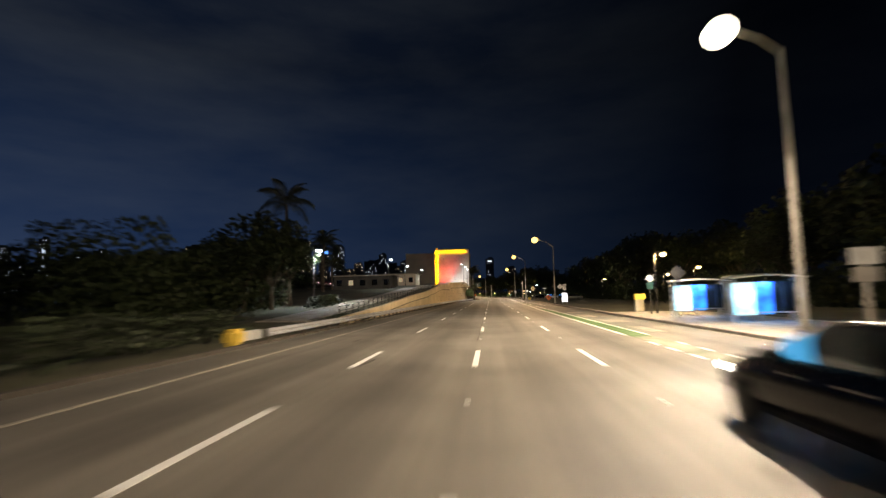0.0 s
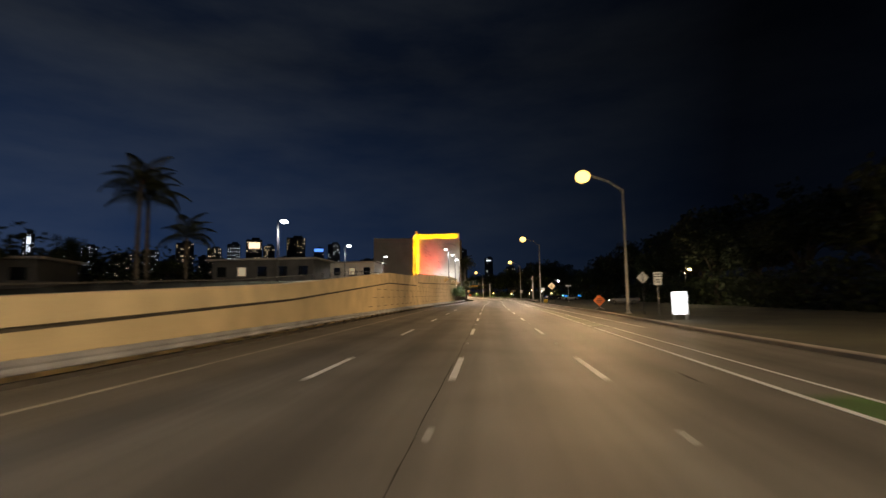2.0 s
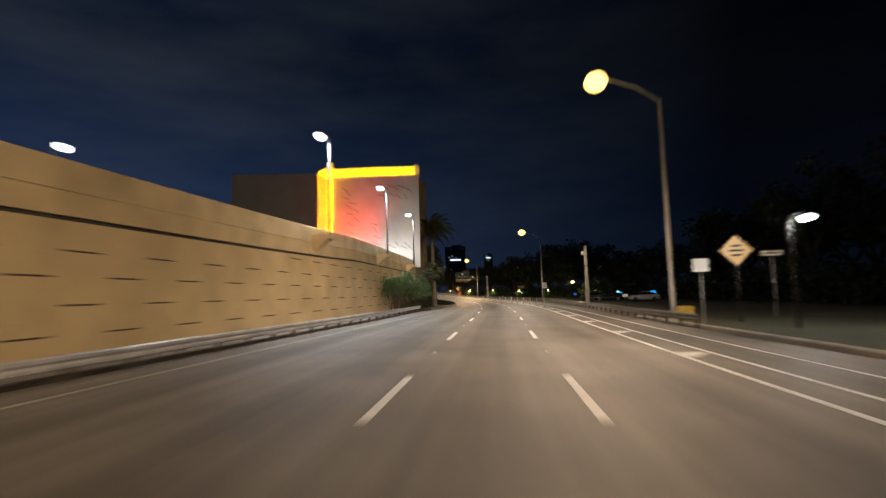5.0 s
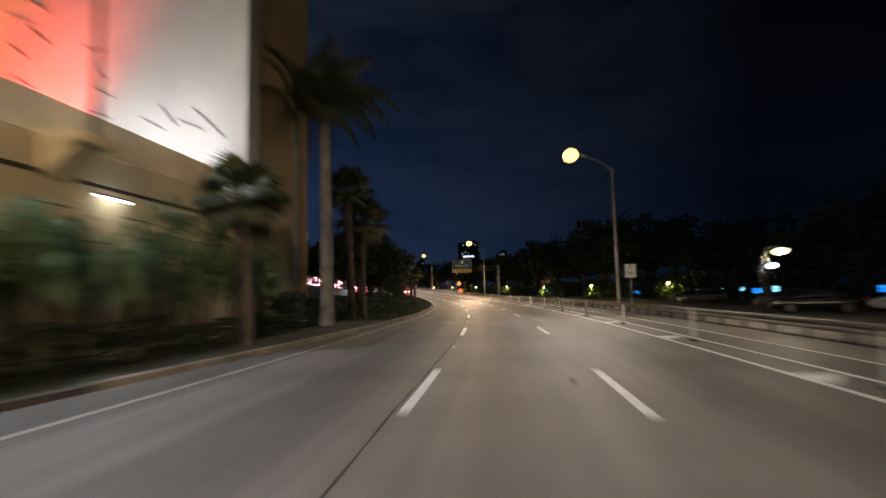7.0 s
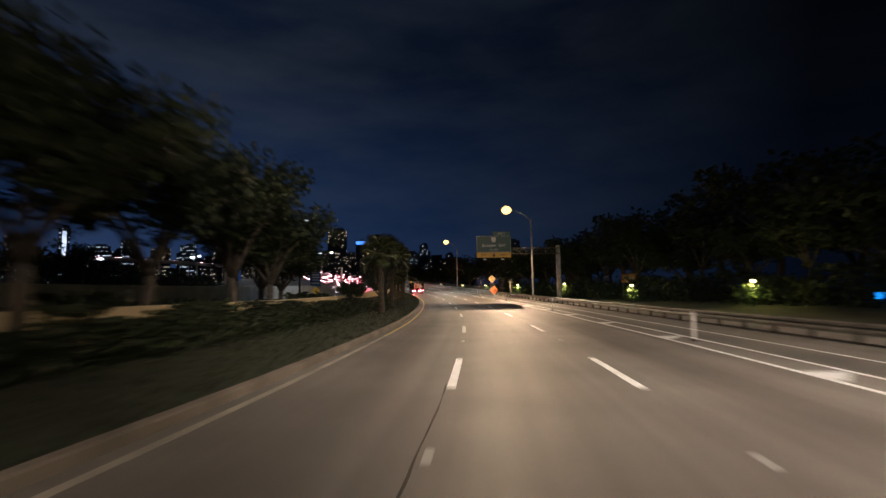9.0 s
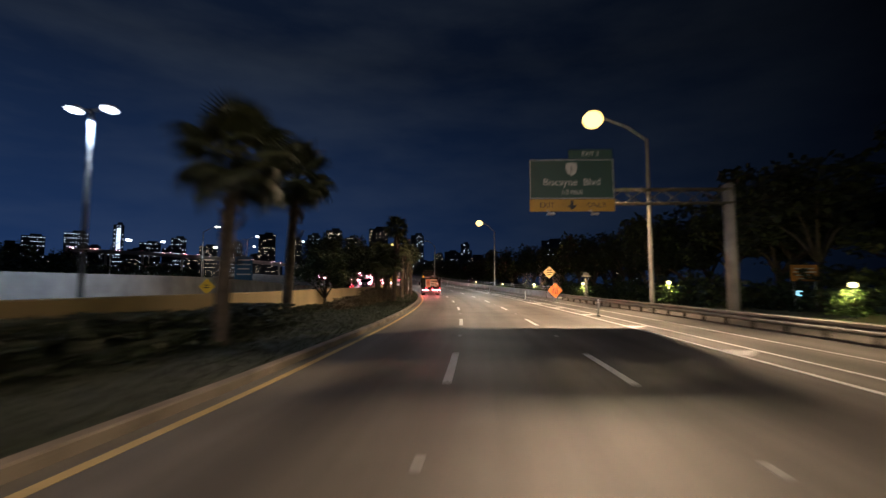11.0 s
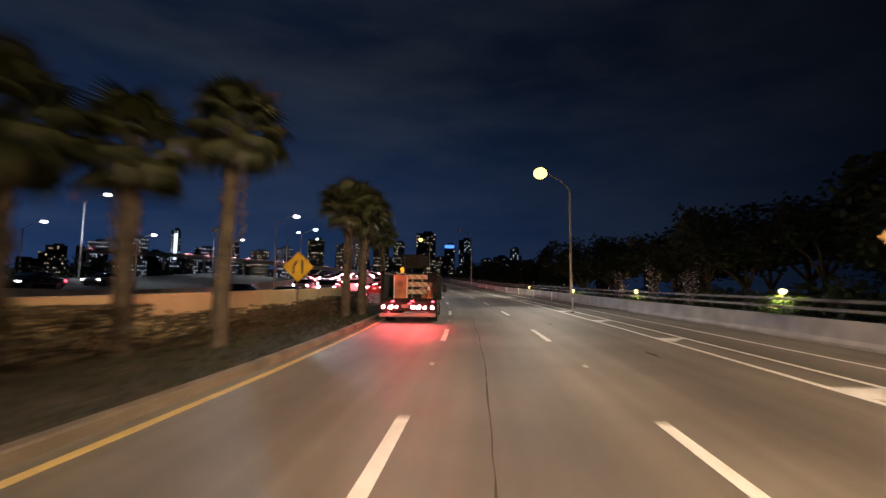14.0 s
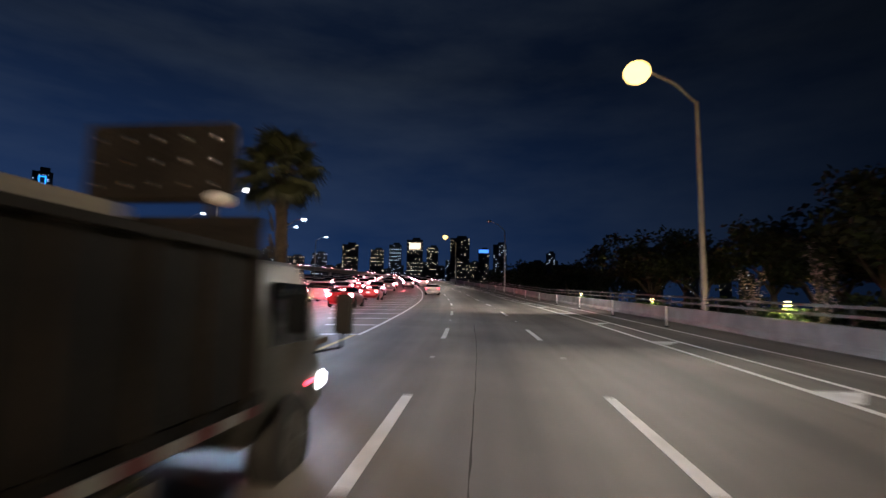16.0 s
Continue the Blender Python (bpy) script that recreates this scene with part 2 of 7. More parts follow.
# darker copy of the museum render: shade of the unlit side block and strokes
MUSEUM_SHADED = mat("shaded_museum_render", (0.27, 0.26, 0.25), 0.9, 0, 0.12, 0.4, 14, 0.35)
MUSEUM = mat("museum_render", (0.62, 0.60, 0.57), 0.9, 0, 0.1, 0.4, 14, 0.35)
# tan halved, so the shading of the return face is in the colour
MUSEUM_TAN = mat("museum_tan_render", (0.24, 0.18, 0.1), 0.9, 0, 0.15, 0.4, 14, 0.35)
SIGN_GLASS = mat("unlit_lamp_glass", (0.2, 0.2, 0.19), 0.15, 0.0, 0.1, 3, 40, 0.0)
BRONZE = mat("dark_grey_lamp_pole", (0.07, 0.07, 0.072), 0.55, 0.2, 0.2, 2, 40, 0.1)
# steel toned down a little for a beam face lit only from above
RAIL_STEEL = mat("grey_guard_rail", (0.37, 0.37, 0.38), 0.5, 0.3, 0.3, 1.5, 30, 0.15)
# steel with the park-side rail's shadow in its colour; other dim parts share it
DIM_STEEL = mat("dim_steel", (0.12, 0.108, 0.09), 0.6, 0.2, 0.35, 1.2, 30, 0.2)
BLACK = mat("black_rubber", (0.012, 0.012, 0.012), 0.8, 0, 0.3, 3, 50, 0.2)
SODIUM = lamp_mat("sodium_lens", (1.0, 0.63, 0.165), 3.3)
SODIUM_NEAR = lamp_mat("warm_white_lens", (1.0, 0.9, 0.7), 8.0)
COOL = lamp_mat("cool_white_lens", (0.85, 0.93, 1.0), 6.0)
GLOBE = lamp_mat("garden_lamp_glass", (1.0, 0.78, 0.36), 5.0)


# ---- mesh helpers ----
def box(bm, c, size, m=None, bevel=0.0):
    """A box, bevelled on request, under the matrix m."""
    r = bmesh.ops.create_cube(bm, size=1.0)
    vs = r["verts"]
    for v in vs:
        v.co = Vector((v.co.x * size[0] + c[0], v.co.y * size[1] + c[1], v.co.z * size[2] + c[2]))
    if bevel:
        es = list({e for v in vs for e in v.link_edges})
        out = bmesh.ops.bevel(bm, geom=es, offset=bevel, segments=2, affect="EDGES", clamp_overlap=True)
        vs = list({v for f in out["faces"] for v in f.verts} | {v for v in vs if v.is_valid})
    if m is not None:
        for v in vs:
            v.co = m @ v.co
    return vs


def tube(bm, pts, radii, n=10, cap=True):
    """A round bar through points, with a radius at each."""
    rings = []
    pts = [Vector(p) for p in pts]
    for i, p in enumerate(pts):
        a = (pts[min(i + 1, len(pts) - 1)] - pts[max(i - 1, 0)]).normalized()
        side = a.cross(Vector((0, 0, 1)))
        if side.length < 1e-3:
            side = Vector((1, 0, 0))
        side.normalize()
        up = side.cross(a)
        r = radii[i] if hasattr(radii, "__len__") else radii
        rings.append([bm.verts.new(p + r * (math.cos(2 * math.pi * k / n) * side + math.sin(2 * math.pi * k / n) * up)) for k in range(n)])
    for a, b in zip(rings, rings[1:]):
        for k in range(n):
            f = bm.faces.new((a[k], a[(k + 1) % n], b[(k + 1) % n], b[k]))
            f.smooth = True
    if cap:
        bm.faces.new(rings[0][::-1])
        bm.faces.new(rings[-1])
    return rings


def ball(bm, c, r, squash=1.0, seg=14, rings=9, m=None):
    out = bmesh.ops.create_uvsphere(bm, u_segments=seg, v_segments=rings, radius=1.0)["verts"]
    for v in out:
        v.co = Vector((v.co.x * r + c[0], v.co.y * r + c[1], v.co.z * r * squash + c[2]))
        if m is not None:
            v.co = m @ v.co
        for f in v.link_faces:
            f.smooth = True
    return out


def sweep(bm, s0, s1, outline, step=2.0, close=True):
    """A bar along the road: outline(s) gives its (d, z) corners in turn."""
    n = max(1, round((s1 - s0) / step))
    rows = []
    for k in range(n + 1):
        s = s0 + (s1 - s0) * k / n
        rows.append([bm.verts.new(rp(s, d, z)) for d, z in outline(s)])
    for a, b in zip(rows, rows[1:]):
        m = len(a)
        for k in range(m if close else m - 1):
            bm.faces.new((a[k], a[(k + 1) % m], b[(k + 1) % m], b[k]))
    if close:
        bm.faces.new(rows[0][::-1])
        bm.faces.new(rows[-1])


def slab(bm, s0, s1, d0, d1, z0, z1, step=2.0):
    """A strip of pavement or paint between d0 and d1 (numbers or tables)."""
    get = lambda d, s: along(d, s) if isinstance(d, (tuple, list)) else d  # noqa: E731
    sweep(bm, s0, s1, lambda s: ((get(d0, s), z0), (get(d1, s), z0), (get(d1, s), z1), (get(d0, s), z1)), step)


def done(name, bm, material, parent=None):
    me = bpy.data.meshes.new(name)
    bmesh.ops.recalc_face_normals(bm, faces=bm.faces[:])
    bm.to_mesh(me)
    bm.free()
    me.materials.append(material)
    ob = new(name, me)
    if parent is not None:
        ob.parent = parent
    return ob


def part(name, bm, material, parent, label=""):
    """One part of a thing, in the thing's own space."""
    return tagged(done(name, bm, material, parent), label)


def thing(name, m, label, category, group=""):
    ob = tagged(new(name), label, category, group)
    ob.empty_display_size = 0.2
    ob.matrix_basis = m
    return ob


def structure(name, bm, material, label="", category=""):
    return tagged(done(name, bm, material), label, category, kind="structure")


def lamp(name, place, color, watts, size=0.3, spot=None, aim=None):
    """A lamp that the place has: a small glowing ball, or a cone that looks down or at aim."""
    if spot:
        li = bpy.data.lights.new(name, "SPOT")
        li.spot_size, li.spot_blend = radians(spot), 0.9
    else:
        li = bpy.data.lights.new(name, "POINT")
    li.energy, li.color, li.shadow_soft_size = watts, color, size
    ob = new(name, li)
    ob.matrix_basis = look(place, aim if aim is not None else (place[0], place[1] + 0.001, place[2] - 5)) if spot else pose(*place)
    return ob


def strip_lamp(name, low, high, way, color, watts, wide=0.15):
    """A linear fixture from low to high that shines one way."""
    low, high = Vector(low), Vector(high)
    li = bpy.data.lights.new(name, "AREA")
    li.shape, li.size, li.size_y = "RECTANGLE", wide, (high - low).length
    li.energy, li.color = watts, color
    ob = new(name, li)
    y = (high - low).normalized()
    z = -Vector(way).normalized()
    x = y.cross(z).normalized()
    z = x.cross(y)
    m = Matrix((x, y, z)).transposed().to_4x4()
    m.translation = (low + high) / 2
    ob.matrix_basis = m
    return ob


# ---- ground, road, kerbs ----
EDGE_L = ((-60, -6.9), (115, -6.9), (135, -6.5), (155, -5.75), (175, -4.9), (195, -4.12), (215, -3.2), (232, -3.0), (250, -2.95), (270, -3.03), (290, -2.98), (310, -2.9), (330, -3.08), (900, -3.08))
KERB_L = ((-60, -8.9), (115, -8.9), (160, -7.0), (181, -6.4), (190, -5.4), (203, -4.25), (215, -3.55), (232, -3.32), (250, -3.28), (270, -3.36), (290, -3.28), (310, -3.22), (330, -3.42), (900, -3.7))
KERB_R = ((-60, 10.2), (75, 10.3), (100, 11.2), (160, 10.2), (190, 10.7), (215, 11.2), (300, 11.2), (900, 11.2))
LINE_1 = ((-60, 6.05), (60, 6.1), (98, 6.6), (165, 6.55), (262, 6.7), (900, 6.75))
LINE_2 = ((-60, 7.0), (60, 7.05), (98, 7.5), (165, 7.5), (262, 7.65), (900, 7.65))
LINE_3 = ((-60, 8.7), (98, 8.9), (165, 8.8), (262, 9.25), (900, 9.1))
WALL_TOP = ((30, 0.5), (45, 1.1), (60, 1.9), (75, 2.5), (100, 4.12), (119, 4.5), (119.2, 4.9), (150, 5.75), (165, 6.25), (200, 6.45))
PARAPET = ((30, 0.5), (60, 0.65), (100, 0.97), (120, 1.25), (160, 1.7), (200, 1.75))
WALL_D = -9.0

bm = bmesh.new()
for x0, x1, y0, y1 in ((-2600, 2600, -600, 3200),):
    n = 24
    vs = [[bm.verts.new((x0 + (x1 - x0) * i / n, y0 + (y1 - y0) * j / n, -0.12)) for i in range(n + 1)] for j in range(n + 1)]
    for j in range(n):
        for i in range(n):
            bm.faces.new((vs[j][i], vs[j][i + 1], vs[j + 1][i + 1], vs[j + 1][i]))
structure("ground", bm, SOIL, "dark lawn and soil reaching to the horizon", "ground")

# driving surface, with d and s as its own map
bm = bmesh.new()
uvl = bm.loops.layers.uv.new("road")
cols = 12
rows = []
S_ROAD = [-60 + 2.0 * k for k in range(281)]
for s in S_ROAD:
    a = along(KERB_L, s) if s < 336 else along(((336, -3.5), (352, -9.0), (900, -9.0)), s)
    b = along(KERB_R, s)
    rows.append([(bm.verts.new(rp(s, a + (b - a) * k / cols)), a + (b - a) * k / cols, s) for k in range(cols + 1)])
for p, q in zip(rows, rows[1:]):
    for k in range(cols):
        quad = (p[k], p[k + 1], q[k + 1], q[k])
        f = bm.faces.new([v for v, _, _ in quad])
        for lo, (_, d, s) in zip(f.loops, quad):
            lo[uvl].uv = (d, s)
structure("road", bm, ROAD, "worn tan-grey concrete carriageway with dark tyre tracks", "road")

# the bridge deck's edge and embankment under the rising road
bm = bmesh.new()
sweep(bm, 252, 500, lambda s: ((-9.2 if s > 352 else along(KERB_L, s) - 0.1, -0.02), (along(KERB_R, s) + 0.6, -0.02), (along(KERB_R, s) + 0.6, min(-0.13, -along(RISE, s) - 0.12)), (-9.2 if s > 352 else along(KERB_L, s) - 0.1, min(-0.13, -along(RISE, s) - 0.12))), 4.0)
structure("road_embankment", bm, CONC, "concrete fill below the rising road", "embankment")

PAINT = 0.006


def dashes(name, d, starts, length, width, material, label):
    """Broken line: one mesh with each stroke of it."""
    bm = bmesh.new()
    for s in starts:
        c = along(d, s) if isinstance(d, tuple) else d
        c2 = along(d, s + length) if isinstance(d, tuple) else d
        slab(bm, s, s + length, ((s, c - width / 2), (s + length, c2 - width / 2)), ((s, c + width / 2), (s + length, c2 + width / 2)), 0.0, PAINT, 1.5)
    return tagged(done(name, bm, material), label, "lane marking", kind="structure")


starts_early = [12.95 - 12.19 * 5 + 12.19 * k for k in range(17)]
starts_l = starts_early + [159.97, 172.36, 184.65, 196.73, 209.1, 220.2] + [231.7, 243.2] + [254.83, 266.7, 278.87, 291.02, 303.1, 315.32, 327.19, 339.38] + [351.4 + 12.13 * k for k in range(10)]
starts_r = starts_early + [159.97, 172.38, 184.52, 196.76, 209.17, 220.2] + [231.7, 243.3] + [254.91, 266.73, 278.89, 291.05, 303.11, 315.54, 327.42, 339.37] + [351.5 + 12.13 * k for k in range(10)]
LANE_R = ((-60, 3.23), (120, 3.23), (155, 3.31), (175, 3.27), (195, 3.21), (250, 3.17), (270, 3.14), (900, 3.15))
dashes("lane_line", 0.0, starts_l, 3.7, 0.16, WHITE, "broken white lane line, worn")
dashes("lane_line", LANE_R, starts_r, 3.7, 0.16, WHITE, "broken white lane line, worn")
dashes("lane_line", -3.23, [s if abs(s - 0.76) > 0.1 else 4.5 for s in starts_early if s < 112], 3.7, 0.16, WHITE, "faded broken white lane line")

bm = bmesh.new()
slab(bm, -60, 242, tuple((s, d - 0.07) for s, d in EDGE_L), tuple((s, d + 0.07) for s, d in EDGE_L), 0, PAINT)
tagged(done("edge_line", bm, FADED), "solid pale edge line, faded", "lane marking", kind="structure")
bm = bmesh.new()
slab(bm, 242, 340, tuple((s, d - 0.07) for s, d in EDGE_L), tuple((s, d + 0.07) for s, d in EDGE_L), 0, PAINT)
tagged(done("edge_line", bm, YELLOW), "solid yellow edge line beside the kerb", "lane marking", kind="structure")
bm = bmesh.new()
slab(bm, 340, 490, -3.0, -2.86, 0, PAINT)
tagged(done("edge_line", bm, WHITE), "solid white edge line of the gore", "lane marking", kind="structure")

# cycle lane: green strip, solid and dotted lines, hatched buffer
bm = bmesh.new()
slab(bm, 21, 60, tuple((s, d + 0.08) for s, d in LINE_1), tuple((s, d - 0.08) for s, d in LINE_2), 0, 0.004)
tagged(done("cycle_lane", bm, GREENP), "green painted cycle lane", "cycle lane", kind="structure")
bm = bmesh.new()
slab(bm, 6, 21, tuple((s, d + 0.08) for s, d in LINE_1), tuple((s, d - 0.08) for s, d in LINE_2), 0, 0.004)
tagged(done("cycle_lane", bm, GREENW), "faded green paint where traffic crosses the cycle lane", "cycle lane", kind="structure")
bm = bmesh.new()
slab(bm, 79, 121, tuple((s, d + 0.08) for s, d in LINE_1), tuple((s, d - 0.08) for s, d in LINE_2), 0, 0.004)
tagged(done("cycle_lane", bm, GREENW), "faded green paint between dotted lines", "cycle lane", kind="structure")
bm = bmesh.new()
slab(bm, 22, 78, tuple((s, d - 0.07) for s, d in LINE_1), tuple((s, d + 0.07) for s, d in LINE_1), 0, PAINT)
slab(bm, 122, 490, tuple((s, d - 0.07) for s, d in LINE_1), tuple((s, d + 0.07) for s, d in LINE_1), 0, PAINT)
slab(bm, 22, 78, tuple((s, d - 0.05) for s, d in LINE_2), tuple((s, d + 0.05) for s, d in LINE_2), 0, PAINT)
slab(bm, 122, 490, tuple((s, d - 0.06) for s, d in LINE_2), tuple((s, d + 0.06) for s, d in LINE_2), 0, PAINT)
slab(bm, 78, 490, tuple((s, d - 0.05) for s, d in LINE_3), tuple((s, d + 0.05) for s, d in LINE_3), 0, PAINT)
tagged(done("cycle_lane_line", bm, WHITE), "solid white lines along the cycle lane", "lane marking", kind="structure")
dots = [6.4 + 1.9 * k for k in range(7)] + [79 + 1.75 * k for k in range(24)]
dashes("cycle_lane_dots", LINE_1, dots, 1.0, 0.14, WHITE, "dotted white line of the cycle lane")
dashes("cycle_lane_dots", LINE_2, dots, 0.8, 0.11, WHITE, "dotted white line of the cycle lane")
bm = bmesh.new()
for k in range(46):
    s = 126 + 7.6 * k
    a, b = along(LINE_1, s), along(LINE_2, s)
    slab(bm, s, s + 0.9, ((s, a), (s + 0.9, a)), ((s, a + 0.25), (s + 0.9, b)), 0.0, PAINT + 0.002, 0.9)
tagged(done("buffer_hatching", bm, WHITE), "slanted white bars between the buffer lines", "lane marking", kind="structure")

# kerbs
bm = bmesh.new()
sweep(bm, 186, 338, lambda s: ((along(KERB_L, s), -0.1), (along(KERB_L, s), 0.13), (along(KERB_L, s) - 0.03, 0.15), (along(KERB_L, s) - 0.18, 0.155), (along(KERB_L, s) - 0.18, -0.1)))
structure("kerb_1", bm, KERB_DARK, "darker tan concrete kerb of the verge", "kerb")
# dark concrete here carries the shadow strip below the rail
bm = bmesh.new()
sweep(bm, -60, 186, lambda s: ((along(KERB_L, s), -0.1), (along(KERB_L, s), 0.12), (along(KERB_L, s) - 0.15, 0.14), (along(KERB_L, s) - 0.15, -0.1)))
structure("kerb_2", bm, DARKC, "kerb below the guard rail, dark to stand for the shadow there", "kerb")
bm = bmesh.new()
sweep(bm, -60, 160, lambda s: ((along(KERB_R, s), -0.1), (along(KERB_R, s), 0.12), (along(KERB_R, s) + 0.03, 0.15), (along(KERB_R, s) + 0.3, 0.16), (along(KERB_R, s) + 0.3, -0.1)))
structure("kerb_3", bm, KERB, "pale concrete kerb along the park", "kerb")

# pavement by the bus stops and verge on the park side
bm = bmesh.new()
slab(bm, 6, 44, tuple((s, d + 0.3) for s, d in KERB_R), 17.5, -0.1, 0.14)
structure("pavement", bm, KERB, "pale concrete pavement at the bus stop", "pavement")
bm = bmesh.new()
slab(bm, 44, 160, tuple((s, d + 0.3) for s, d in KERB_R), 30.0, -0.12, 0.1)
slab(bm, 6, 44, 17.5, 30.0, -0.12, 0.1)
structure("verge_1", bm, SOIL, "dark worn grass verge beside the park", "verge")

# verge between the road and the lower road
bm = bmesh.new()
slab(bm, 200, 294, -11.0, tuple((s, d - 0.18) for s, d in KERB_L), -0.6, 0.135)
slab(bm, 182, 200, -9.2, tuple((s, d - 0.18) for s, d in KERB_L), -0.6, 0.135)
structure("verge_2", bm, GRASS, "dark green grass verge behind the kerb", "verge")
bm = bmesh.new()
slab(bm, 294, 338, -11.0, tuple((s, d - 0.18) for s, d in KERB_L), -0.6, 0.135)
structure("verge_3", bm, VERGE, "dry brown verge under the palms", "verge")

# ---- retaining wall ----
bm = bmesh.new()
sweep(bm, 32, 200, lambda s: ((WALL_D, -0.1), (WALL_D, along(WALL_TOP, s) - along(PARAPET, s) - 0.12), (WALL_D - 0.5, along(WALL_TOP, s) - along(PARAPET, s) - 0.12), (WALL_D - 0.5, -0.1)), 1.0)
structure("wall_retaining", bm, WALLC, "tan rendered retaining wall with short dark joints", "wall")
# recessed band in dark concrete
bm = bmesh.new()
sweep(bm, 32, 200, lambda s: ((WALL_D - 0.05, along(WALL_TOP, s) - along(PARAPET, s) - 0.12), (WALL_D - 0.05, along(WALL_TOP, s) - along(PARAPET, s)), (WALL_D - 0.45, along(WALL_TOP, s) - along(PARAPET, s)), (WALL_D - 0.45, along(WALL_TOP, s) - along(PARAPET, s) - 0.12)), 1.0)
structure("wall_groove", bm, DARKC, "dark groove below the parapet", "trim")
bm = bmesh.new()
sweep(bm, 32, 200, lambda s: ((WALL_D + 0.05, along(WALL_TOP, s) - along(PARAPET, s)), (WALL_D + 0.05, along(WALL_TOP, s) - 0.03), (WALL_D + 0.02, along(WALL_TOP, s)), (WALL_D - 0.35, along(WALL_TOP, s)), (WALL_D - 0.35, along(WALL_TOP, s) - along(PARAPET, s))), 1.0)
structure("wall_parapet", bm, WALLCAP, "tan rendered parapet with streaks of dirt", "parapet")
# terrace behind the wall
bm = bmesh.new()
sweep(bm, 32, 192, lambda s: ((WALL_D - 0.5, -0.1), (WALL_D - 0.5, along(WALL_TOP, s) - 0.75), (-16.0, along(WALL_TOP, s) - 0.6), (-70.0, along(WALL_TOP, s) - 0.6), (-70.0, -0.1)), 3.0)
structure("terrace", bm, SOIL, "dark planted terrace above the wall", "terrace")
# narrow ledge half way down the parapet
bm = bmesh.new()
sweep(bm, 119.4, 200, lambda s: tuple((WALL_D + x, along(WALL_TOP, s) - 0.54 * along(PARAPET, s) + z) for x, z in ((0.05, -0.05), (0.085, -0.03), (0.085, 0.0), (0.05, 0.015))), 1.0)
structure("wall_ledge", bm, WALLCAP, "narrow pale ledge along the parapet", "trim")
# concrete shelf between the kerb and the wall, under the guard rail
bm = bmesh.new()
slab(bm, 22, 186, WALL_D, tuple((s, d - 0.15) for s, d in KERB_L), -0.1, 0.125)
structure("kerb_shelf", bm, SHOULDER, "stained concrete shelf under the guard rail", "kerb")
# short joints in the face of the wall, in staggered rows
wall_ob = bpy.data.objects["wall_retaining"]
joint_me = None
for row, z in enumerate((0.94, 1.7, 2.43, 3.1, 3.88)):
    for k in range(34):
        s = 92 + 3.1 * k + (1.55 if row % 2 else 0)
        if s > 192 or z > along(WALL_TOP, s) - along(PARAPET, s) - 0.35:
            continue
        if joint_me is None:
            bm = bmesh.new()
            box(bm, (0, 0, 0), (0.02, 1.25, 0.05))
            bm.verts.ensure_lookup_table()
            o = done("joint", bm, DARKC, wall_ob)
            joint_me = o.data
        else:
            o = new("joint", joint_me)
            o.parent = wall_ob
        o.matrix_basis = at_road(s, WALL_D + 0.004, z)


# ---- guard rails ----
def guard_rail(s0, s1, dist, label, steel, post_step=1.9, z=0.0):
    """W-beam on posts, beam towards the road."""
    rail = tagged(new("guard_rail"), label, "guard rail")
    side = 1 if dist(s0) < 0 else -1
    bm = bmesh.new()
    prof = ((0.0, 0.31), (0.05, 0.34), (0.05, 0.40), (0.0, 0.46), (0.05, 0.52), (0.05, 0.59), (0.0, 0.63), (-0.012, 0.63), (-0.012, 0.31))
    sweep(bm, s0, s1, lambda s: [(dist(s) + side * x, z + h) for x, h in prof])
    part("beam", bm, steel, rail, "galvanised steel beam")
    bm = bmesh.new()
    box(bm, (0, 0, 0.15), (0.1, 0.15, 0.95), bevel=0.01)
    box(bm, (0.07 * side, 0, 0.47), (0.1, 0.12, 0.3))
    me = None
    for k in range(int((s1 - s0) / post_step)):
        s = s0 + 0.5 + post_step * k
        if me is None:
            o = part("post", bm, BARK, rail)
            me = o.data
        else:
            o = new("post", me)
            o.parent = rail
        o.matrix_basis = at_road(s, dist(s) - side * 0.13, z)
    return rail


guard_rail(20, 181, lambda s: along(((20, -8.7), (115, -8.4), (160, -6.75), (181, -6.45)), s), "galvanised steel guard rail along the retaining wall", RAIL_STEEL)
# same steel rail, its shadow put into the darker colour
guard_rail(150, 312, lambda s: along(KERB_R, s) - 0.15, "steel guard rail along the park side, darkened as if in shadow", DIM_STEEL)
# concrete footway strip behind the right guard rail
bm = bmesh.new()
slab(bm, 150, 312, tuple((s, d - 0.02) for s, d in KERB_R), tuple((s, d + 1.6) for s, d in KERB_R), -0.6, 0.06)
structure("footway", bm, SHOULDER, "stained concrete strip behind the guard rail", "footway")

# ---- bridge parapet with steel railing ----
bm = bmesh.new()
sweep(bm, 310, 490, lambda s: ((11.2, -0.6), (11.2, 0.08), (11.32, 0.2), (11.36, min(0.72, 0.2 + (s - 310) * 0.2)), (11.66, min(0.72, 0.2 + (s - 310) * 0.2)), (11.7, -0.6)))
structure("parapet", bm, CONC, "pale concrete bridge parapet", "parapet")
railing = tagged(new("bridge_railing"), "two-bar steel railing on the concrete parapet", "railing")
for z in (0.95, 1.22):
    bm = bmesh.new()
    sweep(bm, 313, 490, lambda s: ((11.46, z), (11.56, z), (11.56, z + 0.09), (11.46, z + 0.09)))
    part("bar", bm, DIM_STEEL, railing)
me = None
